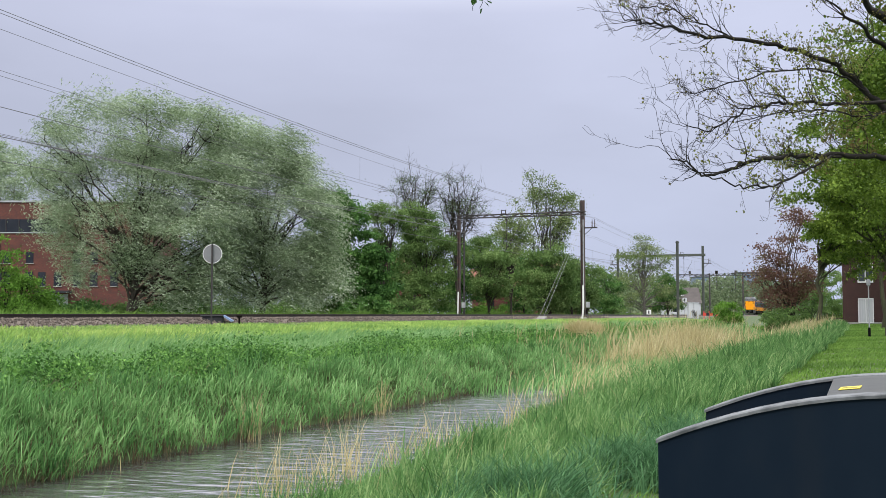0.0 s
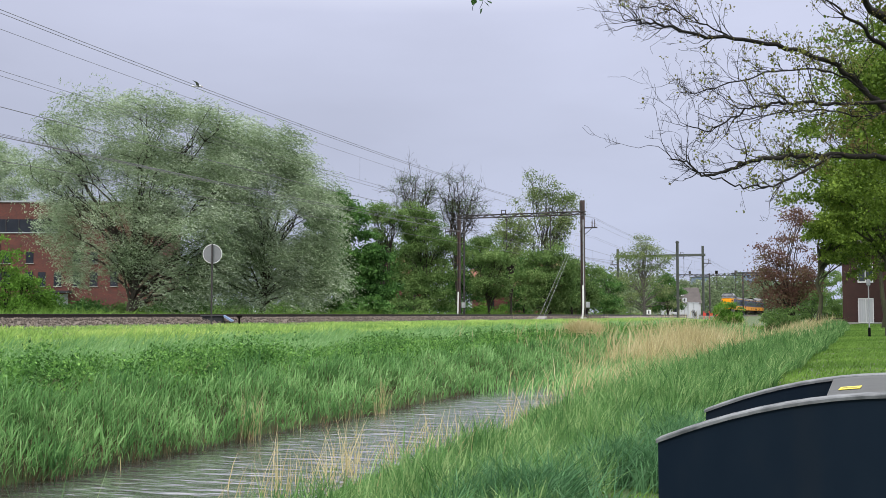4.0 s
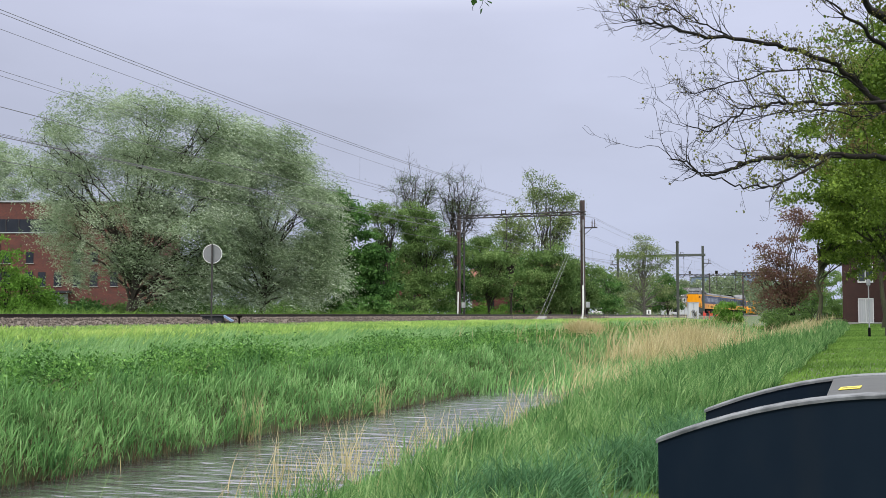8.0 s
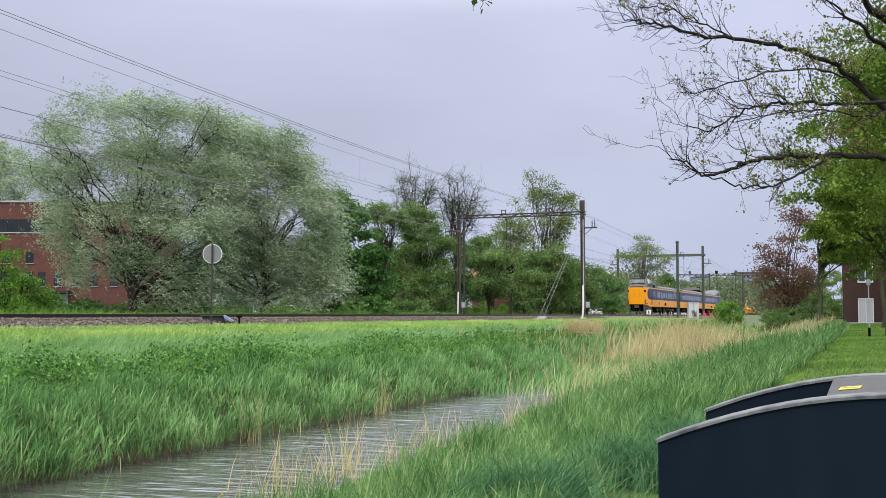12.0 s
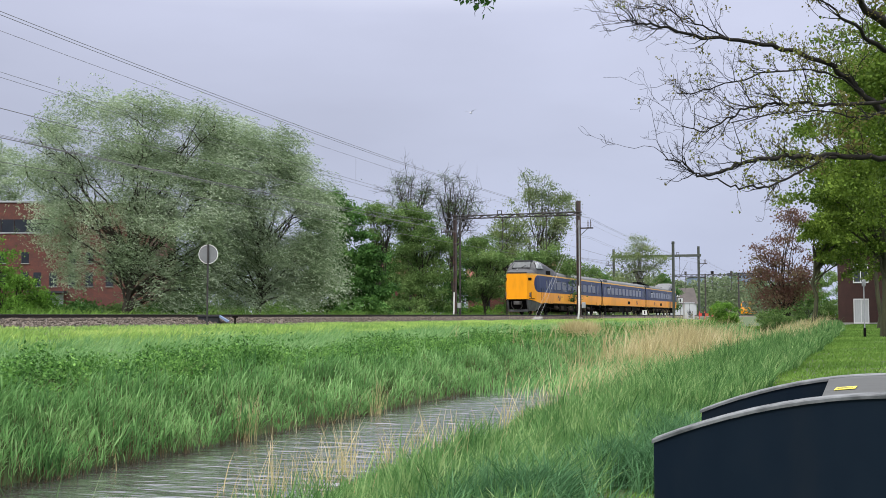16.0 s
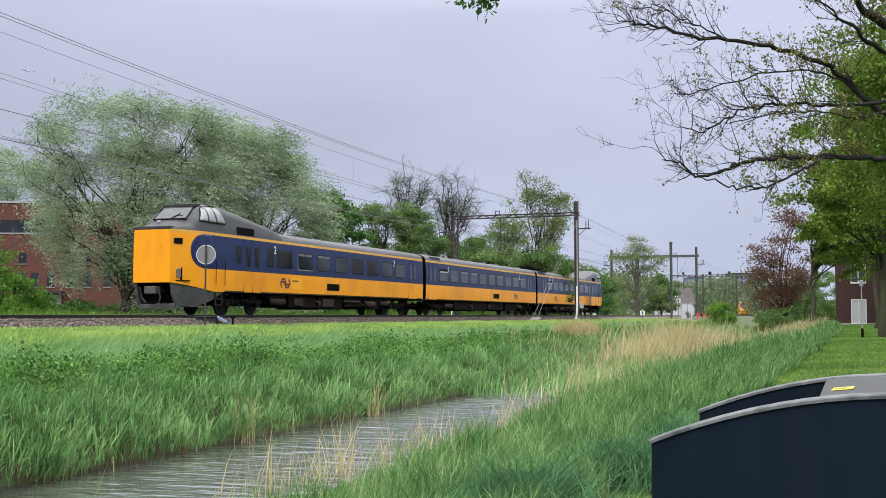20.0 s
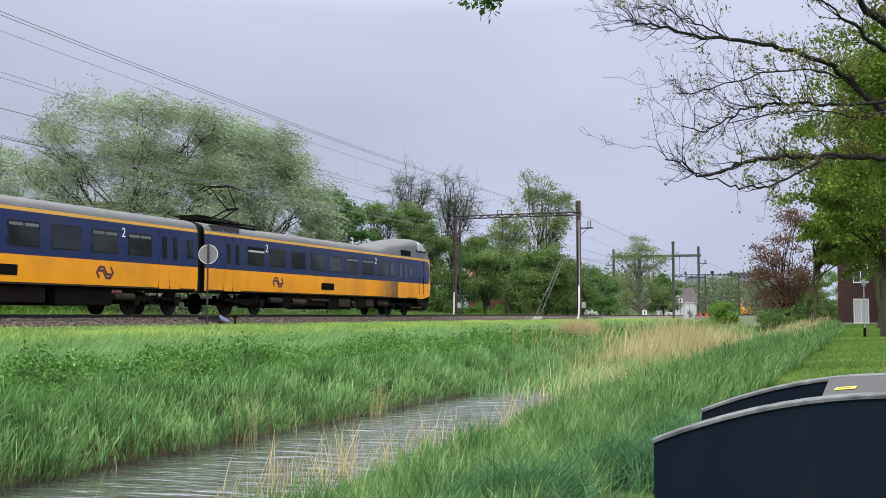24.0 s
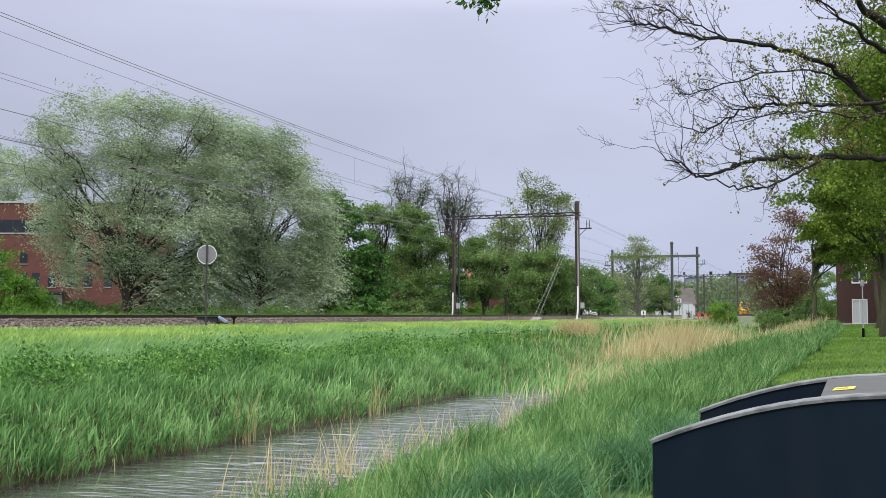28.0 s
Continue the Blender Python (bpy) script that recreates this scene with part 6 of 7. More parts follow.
def build_near_tree():
    bx, by = spot(520, 15)
    t = empty("maple_tree", bx, by, float(ground_z(bx, by)))
    tagged(t, "maple with long crooked branches just coming into bronze leaf", "tree", group="trees on the lawn")
    org = np.array(t.location)
    strands, tips = [], []
    trunk = smooth_path([at(520, -75, 15), at(517, 20, 15), at(512, 120, 15), at(498, 220, 14.8), at(500, 330, 14.6)])
    strands.append((trunk, np.linspace(0.26, 0.15, len(trunk))))
    limbs = [
        ([at(512, 120, 15), at(455, 140, 14.5), at(408, 146, 14), at(369, 148, 14), at(327, 146, 13.8), at(291, 143, 13.6), at(267, 134, 13.5), at(243, 127, 13.4), at(228, 137, 13.4), at(210, 147, 13.3)], 0.075, 40, 0.62),
        ([at(369, 148, 14), at(352, 142, 13.8), at(330, 130, 13.6), at(305, 121, 13.4), at(280, 118, 13.3), at(256, 124, 13.2), at(240, 131, 13.2)], 0.03, 22, 0.45),
        ([at(498, 190, 14.9), at(440, 200, 14.6), at(393, 196, 14.4), at(357, 196, 14.2), at(327, 197, 14.0), at(303, 194, 14.0), at(279, 190, 13.8), at(252, 172, 13.6), at(228, 174, 13.5)], 0.05, 42, 0.62),
        ([at(440, 200, 14.6), at(410, 188, 14), at(385, 183, 14), at(350, 190, 13.9), at(310, 187, 13.7), at(270, 178, 13.6)], 0.022, 20, 0.5),
        ([at(500, 160, 15), at(440, 175, 15), at(396, 203, 15), at(381, 222, 15), at(357, 236, 14.9), at(321, 248, 14.8), at(271, 257, 14.6), at(232, 260, 14.5), at(205, 269, 14.4), at(186, 273, 14.3), at(166, 275, 14.2)], 0.085, 50, 0.5),
        ([at(396, 203, 15), at(370, 222, 14.9), at(340, 228, 14.8), at(300, 224, 14.7), at(260, 212, 14.6), at(222, 205, 14.5)], 0.025, 24, 0.6),
        ([at(271, 257, 14.6), at(240, 272, 14.5), at(210, 285, 14.4), at(186, 287, 14.3)], 0.018, 22, 0.46),
        ([at(500, 230, 14.8), at(440, 240, 14.6), at(408, 252, 14.2), at(381, 274, 14), at(350, 300, 13.8)], 0.09, 10, 0.9),
        ([at(495, 240, 14.6), at(450, 262, 14), at(412, 276, 13.8), at(392, 292, 13.6), at(370, 320, 13.5)], 0.17, 4, 0.6),
    ]
    for pts, r, n, ln in limbs:
        p = smooth_path(pts)
        p = p + RNG.normal(0, 0.018, p.shape)
        r = r * 0.66
        rad = np.linspace(r, max(0.007, r * 0.12), len(p))
        strands.append((p, rad))
        twigs_from(p, rad, int(n * 0.8), ln, strands, tips)
    tubes_mesh("trunk", [(p - org, r) for p, r in strands], M["twig"], 5, t)
    pos = np.array([p for p, v in tips]) - org
    keep = RNG.uniform(0, 1, len(pos)) < np.interp(pos @ WIND, np.quantile(pos @ WIND, [0.2, 0.5, 0.8]), [0.05, 0.25, 0.75])
    pos = pos[keep]
    pos = (pos[:, None] + RNG.normal(0, 0.035, (len(pos), 5, 3))).reshape(-1, 3)
    v, f = leaf_cloud(pos, RNG.uniform(0.02, 0.05, len(pos)), None, 0.7, 0.8)
    c = quick("crown", v, f, M["bronze"], parent=t)
    c["label"] = "small bronze-green young leaves"
    # a leafy spray that hangs into the top of the view from a branch overhead
    sp, st, tp = smooth_path([at(500, 330, 14.6), at(380, 420, 12), at(200, 400, 9.5), at(60, 345, 8.2), at(30, 316, 8)]), [], []
    st.append((sp, np.linspace(0.06, 0.006, len(sp))))
    twigs_from(sp[-8:], np.linspace(0.02, 0.006, 8), 10, 0.3, st, tp, 1)
    pivot = at(200, 400, 9.5)
    spray = tubes_mesh("hanging_branch", [(p - pivot, r) for p, r in st], M["twig"], 5, t)
    spray.location = Vector(pivot - org)
    cen = np.concatenate([at(k, 303 + RNG.uniform(-5, 10), 8)[None] for k in np.linspace(10, 50, 18)])
    pos = (cen[:, None] + RNG.normal(0, 0.035, (len(cen), 9, 3))).reshape(-1, 3) - pivot
    v, f = leaf_cloud(pos, RNG.uniform(0.03, 0.07, len(pos)), None, 0.6, 0.7)
    lf = quick("spray_leaves", v, f, M["chestnut"], parent=spray)
    return t, spray, np.array(pivot - org)


near_tree, hanging_spray, SPRAY_AT = build_near_tree()


def build_lawn_trees():
    # trees in a row along the ditch
    rows = [(1.6, 27.5, 11.5, "maple", 52000, 0.085, [(-0.4, 9.0, 1.8, 1.6), (1.0, 7.4, 1.8, 1.6), (-1.4, 7.4, 1.3, 1.2), (-0.6, 6.0, 1.5, 1.1), (-1.4, 5.0, 1.1, 0.8), (0.4, 4.8, 1.4, 0.9), (0.6, 10.5, 2.2, 1.4), (2.6, 7, 1.8, 2.2)], 0.24),
            (1.4, 40, 12, "maple", 44000, 0.11, [(-0.4, 10.2, 2.2, 1.8), (1.0, 8.2, 2.4, 2.0), (-1.8, 7.8, 1.6, 1.4), (-1.4, 5.8, 1.7, 1.2), (0.6, 5.4, 1.8, 1.2), (0.4, 12, 2.4, 1.6), (2.6, 7, 2, 2)], 0.3),
            (1.25, 54, 13.5, "maple", 40000, 0.13, [(-3.3, 8.4, 1.4, 1.4), (-3.0, 6.4, 1.6, 1.3), (-1.9, 8.8, 2.1, 1.9), (0.4, 10.8, 2.6, 2.0), (-1.9, 6.0, 2.1, 1.5), (0.6, 7, 3.6, 2.6), (-0.2, 5.6, 2.6, 1.1), (-1.0, 4.0, 1.6, 0.8), (0.6, 3.6, 1.5, 0.8), (3, 8, 3, 3)], 0.24),
            (1.3, 72, 13.0, "maple", 20000, 0.18, [(-1.6, 8.0, 2.2, 2.2), (0, 10, 3, 2.6), (-2.0, 6.0, 2.2, 1.5), (0.8, 7, 3.4, 2.2), (2.6, 6.2, 3, 1.8)], 0.17),
            (-2.6, 80, 9.6, "maple", 18000, 0.18, [(1.8, 7.4, 2.2, 2.0), (3.0, 5.0, 1.8, 1.3), (2.4, 8.6, 2.2, 2.2), (0.6, 7.0, 1.6, 1.5), (3.4, 6.4, 2.0, 1.5), (1.4, 5.4, 1.5, 0.9)], 0.2)]
    for x, y, h, leaf, n, size, env, r in rows:
        tree("maple_tree", x, y, h, side_env(env), "maple with fresh light green leaves on the lawn", leaf, n, size, 18, 0.16, 22, r, 5, "moss_bark", None, 0.6, 0.75, group="trees on the lawn", shell=0.3, fork=0.8, boughs=90, bough_r=0.75, dome=0.5)
    x, y = spot(318, 92)
    tree("copper_beech", x, y, 12.4, side_env([(-1.2, 6.9, 1.3, 1.4), (0.3, 8.6, 1.3, 1.5), (0.9, 10.6, 1.1, 1.4), (-2.0, 5.2, 1.0, 1.1), (1.7, 6.2, 1.3, 1.4), (0.3, 4.8, 1.7, 1.3), (-0.6, 3.4, 1.6, 1.0)]), "copper-leaved tree with dark red foliage", "copper", 11000, 0.18, 10, 0.34, 36, 0.16, 6, "bark", None, 0.3, 0.65, boughs=60, bough_r=0.7)
    for k, d, h, w, leaf, n, lab in ((262, 108, 2.6, 3.6, "hedge", 9000, "rounded dense green bush at the end of the ditch"), (292, 104, 0.9, 2.6, "hedge", 3000, "low green bush beside the dry reeds"), (312, 88, 3.0, 4.0, "olive", 8000, "grey-green shrub under the copper tree"),
                                     (338, 104, 4.4, 4.5, "olive", 7000, "grey-green shrub under the copper tree"), (358, 110, 5.0, 4.5, "hedge", 7000, "dark shrub beside the brick house"), (312, 112, 3.2, 3.5, "hedge", 5000, "green shrub behind the reeds"), (352, 106, 7.0, 6.0, "olive", 12000, "tall grey-green shrub beside the brick house")):
        x, y = spot(k, d)
        env = [(RNG.uniform(-.3, .3) * w, RNG.uniform(-.2, .2) * w, h * RNG.uniform(0.35, 0.62), w * 0.3, w * 0.3, h * 0.36) for _ in range(6)]
        tree("bush", x, y, h * 0.8, env, lab, leaf, n, 0.15, 18, 0.14, 14, 0.05, 3, "twig", None, 0.2, 0.6, category="bush", group="bushes", boughs=36, bough_r=0.5)


build_lawn_trees()


def window_in(parent, u0, u1, z0, z1, put, mat="house_glass", mullion=True, name="window"):
    """A framed window; put(u, out, z) gives a wall place."""
    def slab(u0, u1, z0, z1, o0, o1):
        bm = bmesh.new()
        vs = [bm.verts.new(put(u, o, z)) for u in (u0, u1) for o in (o0, o1) for z in (z0, z1)]
        for q in ((0, 1, 3, 2), (4, 6, 7, 5), (0, 4, 5, 1), (2, 3, 7, 6), (0, 2, 6, 4), (1, 5, 7, 3)):
            bm.faces.new([vs[i] for i in q])
        bmesh.ops.recalc_face_normals(bm, faces=bm.faces)
        return bm
    w = part(name, slab(u0, u1, z0, z1, -0.05, 0.01), M[mat], parent)
    for a, b, c, d in ((u0 - .07, u1 + .07, z1, z1 + .08), (u0 - .07, u1 + .07, z0 - .1, z0), (u0 - .07, u0, z0, z1), (u1, u1 + .07, z0, z1)):
        part("window_frame", slab(a, b, c, d, -0.04, 0.05), M["white"], w)
    if mullion:
        part("mullion", slab((u0 + u1) / 2 - .03, (u0 + u1) / 2 + .03, z0, z1, 0.0, 0.04), M["white"], w)
    return w


def build_house():
    x0, y0 = spot(367, 82)
    h = empty("brick_house", x0, y0, 0)
    tagged(h, "two-storey brown brick house with white window frames beside the lawn", "house")
    zb = float(ground_z(x0, y0)) - 0.2
    wl = part("wall", box(0, 10, 0.0, 9, zb, 6.3), M["brick_dark"], h)

    def put(u, o, z):
        return (u, -o, z)
    part("plinth", box(-0.02, 10.02, -0.02, 9, zb, zb + 0.45), M["concrete"], h)
    window_in(h, 1.15, 2.1, 0.72, 2.4, put, "curtain")
    window_in(h, 1.15, 2.1, 3.75, 5.0, put)
    window_in(h, 4.2, 5.6, 0.72, 2.4, put)
    window_in(h, 4.2, 5.6, 3.75, 5.0, put)
    bm = bmesh.new()
    vs = [bm.verts.new(q) for q in ((-0.4, -0.4, 6.2), (10.4, -0.4, 6.2), (10.4, 9.4, 6.2), (-0.4, 9.4, 6.2), (-0.4, 4.5, 9.6), (10.4, 4.5, 9.6))]
    for q in ((0, 1, 5, 4), (2, 3, 4, 5), (0, 4, 3), (1, 2, 5), (0, 3, 2, 1)):
        bm.faces.new([vs[i] for i in q])
    bmesh.ops.recalc_face_normals(bm, faces=bm.faces)
    part("roof", bm, M["roof_tile"], h)
    part("gutter", tube([(-0.4, -0.42, 6.15), (10.4, -0.42, 6.15)], 0.07, 8), M["white"], h)
    # wall lamp post and low fence by the lawn
    x, y = spot(391, 50)
    lp = empty("path_lamp", x, y, float(ground_z(x, y)))
    tagged(lp, "slender grey path lamp on a dark foot beside the lawn", "street lamp")
    part("pole", tube([(0, 0, 0), (0, 0, 2.35)], [0.032, 0.026], 10), M["galv"], lp)
    part("foot", tube([(0, 0, -0.05), (0, 0, 0.42), (0, 0, 0.46)], [0.06, 0.06, 0.035], 12), M["black"], lp)
    part("lantern", tube([(0, 0, 2.35), (0, 0, 2.4), (0, 0, 2.62), (0, 0, 2.68)], [0.035, 0.085, 0.09, 0.04], 12), M["galv"], lp)
    x, y = spot(352, 88)
    fn = empty("low_fence", x, y, float(ground_z(x, y)))
    tagged(fn, "low dark wooden rail fence beside the house", "fence")
    for k in range(4):
        part("post", box(k * .9, k * .9 + .08, 0, .08, 0, .75), M["bark"], fn)
    for z in (.35, .62):
        part("rail", box(0, 2.8, -.03, 0, z, z + .1), M["bark"], fn)


build_house()
# ---- trackside things and the distance ----
M["sign_back"] = material("sign_back", (0.2, 0.205, 0.215), (0.16, 0.165, 0.175), rough=0.6, metal=0.0, scale=6)
M["blue_box"] = material("blue_box", (0.08, 0.15, 0.36), (0.22, 0.3, 0.45), rough=0.5, scale=6)
M["haze_blue"] = material("blue_cladding", (0.14, 0.2, 0.3), (0.2, 0.26, 0.36), rough=0.5, scale=0.4)
M["pale"] = material("pale_cladding", (0.5, 0.52, 0.55), (0.42, 0.44, 0.47), rough=0.6, scale=0.4)
M["red"] = material("red_paint", (0.6, 0.06, 0.04), (0.5, 0.05, 0.035), rough=0.5)
M["strip_glass"] = material("strip_glass", (0.012, 0.015, 0.022), (0.03, 0.034, 0.042), rough=0.1, scale=0.7, spec=0.3)


def build_trackside():
    x, y = spot(-212.5, 42)
    z = float(ground_z(x, y))
    s = empty("round_sign", x, y, z)
    tagged(s, "round grey trackside sign on a pole, back turned", "sign")
    top = EYE + 2.72 - z
    part("pole", tube([(0, 0, -0.1), (0, 0, top)], 0.035, 10), M["mast"], s)
    bm = bmesh.new()
    ux, uy = CA, SA
    bk = Vector((-SA, CA, 0))
    ring = []
    for o in (0.045, 0.06):
        ring.append([bm.verts.new(Vector((0.36 * math.cos(a) * ux, 0.36 * math.cos(a) * uy, top - 0.37 + 0.36 * math.sin(a))) + bk * o) for a in (2 * math.pi * k / 28 for k in range(28))])
    bm.faces.new(ring[0]), bm.faces.new(ring[1][::-1])
    for k in range(28):
        bm.faces.new((ring[0][k], ring[0][(k + 1) % 28], ring[1][(k + 1) % 28], ring[1][k]))
    bmesh.ops.recalc_face_normals(bm, faces=bm.faces)
    disc = part("disc", bm, M["sign_back"], s, "pale grey disc")
    bm = bmesh.new()
    pts = [Vector((0.365 * math.cos(a) * ux, 0.365 * math.cos(a) * uy, top - 0.37 + 0.365 * math.sin(a))) + bk * 0.05 for a in (2 * math.pi * k / 28 for k in range(29))]
    part("edge_rim", add_tube(bm, pts, 0.014, 6, caps=False), M["white"], disc, "white rim")
    # lid-topped box beside the rails
    x, y = -24.25, 37.9
    z = 0.96
    b = empty("track_box", x, y, z)
    tagged(b, "low blue and white equipment box on the ballast", "equipment box")
    bx = part("body", box(-.6, .22, -.25, .25, -.1, .22, .03), M["dark_grey"], b)
    part("lid", box(-.68, .25, -.3, .3, .22, .27, .02), M["dark_grey"], b)
    bm = bmesh.new()
    vs = [bm.verts.new(q) for q in ((.25, -.3, .28), (.25, .3, .28), (.62, .3, .05), (.62, -.3, .05), (.25, -.3, .2), (.25, .3, .2), (.56, .3, .0), (.56, -.3, .0))]
    for q in ((0, 1, 2, 3), (4, 7, 6, 5), (0, 3, 7, 4), (1, 5, 6, 2), (2, 6, 7, 3), (0, 4, 5, 1)):
        bm.faces.new([vs[i] for i in q])
    part("sloping_cover", bm, M["blue_box"], b)
    part("knob", tube([(.85, 0, -.15), (.85, 0, .16), (.85, 0, .18), (.85, 0, .26)], [.04, .04, .12, .12], 10), M["grime"], b)
    b.rotation_euler.z = radians(HEAD + 6)
    # anchor block with two stays up to the portal
    ax, ay = NEAR - 0.1, P1 - 13.5
    an = empty("anchor_block", ax, ay, float(ground_z(ax, ay)))
    tagged(an, "concrete anchor block with two steel stays up to the portal", "anchor")
    bm = box(-.36, .36, -.45, .45, -.1, .3, .05)
    for v in bm.verts:
        if v.co.z > 0.2 and v.co.y < 0:
            v.co.z -= 0.2
    part("block", bm, M["sleeper"], an)
    for q in (-.18, .18):
        part("stay", tube([(q, 0, .25), (.1 + q * .4, 13.3, EYE + 8.3 - an.location.z)], .009, 6), M["galv"], an)
    # green mast between the portals
    m = empty("steel_mast", NEAR, 151, 0.8)
    tagged(m, "plain green-grey steel mast beside the track", "mast")
    part("shaft", beam_mesh(h_outline(0, 0.34, 0.3), 0, 10.6, "z"), M["mast_green"], m)
    part("cap_arm", box(-.25, .25, -.08, .08, 10.3, 10.42), M["mast_green"], m)
    # relay cabinet with scribbles
    x, y = spot(229.5, 150)
    c = empty("relay_cabinet", x, y, float(ground_z(x, y)) - .02)
    tagged(c, "white metal relay cabinet covered in dark scribbles", "cabinet")
    c.rotation_euler.z = radians(HEAD)
    part("body", box(-.68, .68, -.5, .5, 0, 2.15, .03), M["pale"], c)
    part("roof", box(-.74, .74, -.56, .56, 2.15, 2.25, .03), M["galv"], c)
    part("door_gap", box(-.02, .02, -.512, -.49, .1, 2.1), M["dark_grey"], c)
    for k in range(7):
        a, b_ = RNG.uniform(-.6, .2), RNG.uniform(.3, 1.8)
        pts = [(a + q * .08, -.51, b_ + .28 * math.sin(q * 1.7 + k)) for q in range(6)]
        part("scribble", tube(pts, .03, 5), M["dark_grey"], c)
    # red and white barrier
    x, y = spot(244, 148)
    b = empty("crossing_barrier", x, y, float(ground_z(x, y)))
    tagged(b, "red and dark barrier boards beside the track", "barrier")
    for k in range(4):
        part("board", box(-.8 + k * .45, -.8 + k * .45 + .43, -.04, .04, .45, .85), M["red" if k % 2 == 0 else "dark_grey"], b)
    for q in (-.7, 0, .7):
        part("post", box(q, q + .1, .04, .12, 0, 1.1), M["red"], b)
    part("end_post", box(.95, 1.25, -.1, .1, 0, 1.55), M["red"], b)
    b.rotation_euler.z = radians(HEAD)
    # small lineside boards and posts
    for k, d, h, w, mat in ((172, 178, 3.2, .85, "white"), (189, 130, 1.0, .55, "white"), (222, 190, 3.2, .8, "pale")):
        x, y = spot(k, d)
        s = empty("lineside_board", x, y, float(ground_z(x, y)))
        tagged(s, "small pale lineside board on a thin post", "sign", group="lineside boards")
        part("post", tube([(0, 0, 0), (0, 0, h)], .04, 6), M["mast"], s)
        part("board", box(-w / 2, w / 2, -.06, -.04, h - w, h), M[mat], s)
        part("stripe", box(-w / 8, w / 8, -.075, -.06, h - w * .85, h - w * .15), M["dark_grey"], s)
    # cable trough lid pile between the tracks
    x, y = spot(60, 99)
    s = empty("sleeper_stack", x - 1, y, 1.0)
    tagged(s, "low stack of dark old sleepers by the track", "timber stack")
    for k in range(4):
        part("timber", box(-1.3 + k * .05, 1.3 + k * .1, -.5 + .3 * (k % 2), -.26 + .3 * (k % 2), .14 * (k // 2), .14 * (k // 2) + .13, .01), M["bark"], s)


build_trackside()


def build_brick_block():
    """Low brick office block behind the willows."""
    d = 96
    x0, y0 = spot(-470, d)
    b = empty("brick_building", x0, y0, 0)
    b.rotation_euler.z = radians(HEAD)
    tagged(b, "three-storey red brick building with dark window bands", "building")
    top, zb = EYE + 9.95, 0.4
    part("wall", box(0, 19.5, 0, 10, zb, top), M["brick"], b)
    part("coping", box(-.1, 19.6, -.1, 10.1, top, top + .15), M["galv"], b)

    def put(u, o, z):
        return (u, -o, z)

    def z_at(v):
        return EYE + (557.4 - v) / 1.925 * d / 1000

    def u_at(p):
        return (p - 784) / 1.925 * d / 1000 + 470 * d / 1000
    # band of strip windows under the roof
    for p in range(-4, 3):
        a = u_at(-60 + p * 0 + (p + 4) * 23)
        part("strip_window", box(a, a + 1.05, -.02, .1, z_at(411), z_at(388), .0), M["strip_glass"], b)
        part("window_frame", box(a + 1.05, a + 1.12, -.05, .1, z_at(411), z_at(388)), M["dark_grey"], b)
    part("band_sill", box(0, u_at(100), -.08, .05, z_at(413), z_at(411)), M["galv"], b)
    for row, (lo, hi) in enumerate(((466, 446), (507, 482))):
        for p in (-48, -10, 6, 46, 68, 96, 130, 160, 196):
            if row == 0 and p in (68, 96):
                continue
            a = u_at(p)
            w = part("window", box(a, a + .62, -.015, .1, z_at(lo), z_at(hi)), M["strip_glass"], b)
            part("window_frame", box(a - .05, a, -.04, .1, z_at(lo), z_at(hi)), M["dark_grey"], w)
            part("window_sill", box(a - .06, a + .68, -.09, .05, z_at(lo) - .06, z_at(lo)), M["concrete"], w)
    part("entrance_door", box(u_at(93), u_at(121), -.02, .1, zb, z_at(521)), M["galv"], b)
    part("canopy", box(u_at(60), u_at(128), -1.0, 0, z_at(519), z_at(515)), M["dark_grey"], b)


build_brick_block()


def hedge_row():
    """Undergrowth that closes the foot of the wood behind the line."""
    spec = []
    for k in np.arange(-418, 160, 13):
        d = np.interp(k, [-418, -250, -100, 0, 160], [66, 78, 96, 114, 150]) + RNG.uniform(-3, 3)
        spec.append((k + RNG.uniform(-5, 5), d))
    for k, d in spec:
        x, y = spot(k, d)
        h = RNG.uniform(0.9, 2.4) * (d / 90)
        if k < -380:
            h *= 1.2
        w = RNG.uniform(2.2, 3.6) * d / 90
        leaf = RNG.choice(["hedge", "olive", "chestnut"], p=[0.2, 0.3, 0.5]) if k > -360 else "hedge"
        env = [(RNG.uniform(-.35, .35) * w, RNG.uniform(-.2, .2) * w, h * RNG.uniform(0.3, 0.65), w * 0.3, w * 0.3, h * 0.36) for _ in range(4)]
        tree("shrub", x, y, h * 0.8, env, {"hedge": "fresh green shrub behind the railway", "olive": "olive-green shrub behind the railway", "chestnut": "dark green shrub behind the railway"}[leaf], leaf, 1900, 0.18, 16, 0.16, 8, 0.05, 2, "twig", None, 0.2, 0.6, category="bush", group="shrubs behind the railway", boughs=20, bough_r=0.5)


hedge_row()
for _k, _d, _h, _w in ((-402, 63, 4.6, 3.2), (-385, 66, 2.6, 2.6), (-368, 68, 1.8, 2.4)):
    _x, _y = spot(_k, _d)
    tree("shrub", _x, _y, _h * 0.9, [(RNG.uniform(-.25, .25) * _w, RNG.uniform(-.2, .2) * _w, _h * q, _w * 0.28, _w * 0.28, _h * 0.22) for q in (0.25, 0.4, 0.55, 0.72, 0.85)], "airy green shrub in front of the brick building", "hedge", 4200, 0.14, 16, 0.16, 14, 0.06, 3, "twig", None, 0.2, 0.6, category="bush", group="shrubs behind the railway", boughs=26, bough_r=0.55)


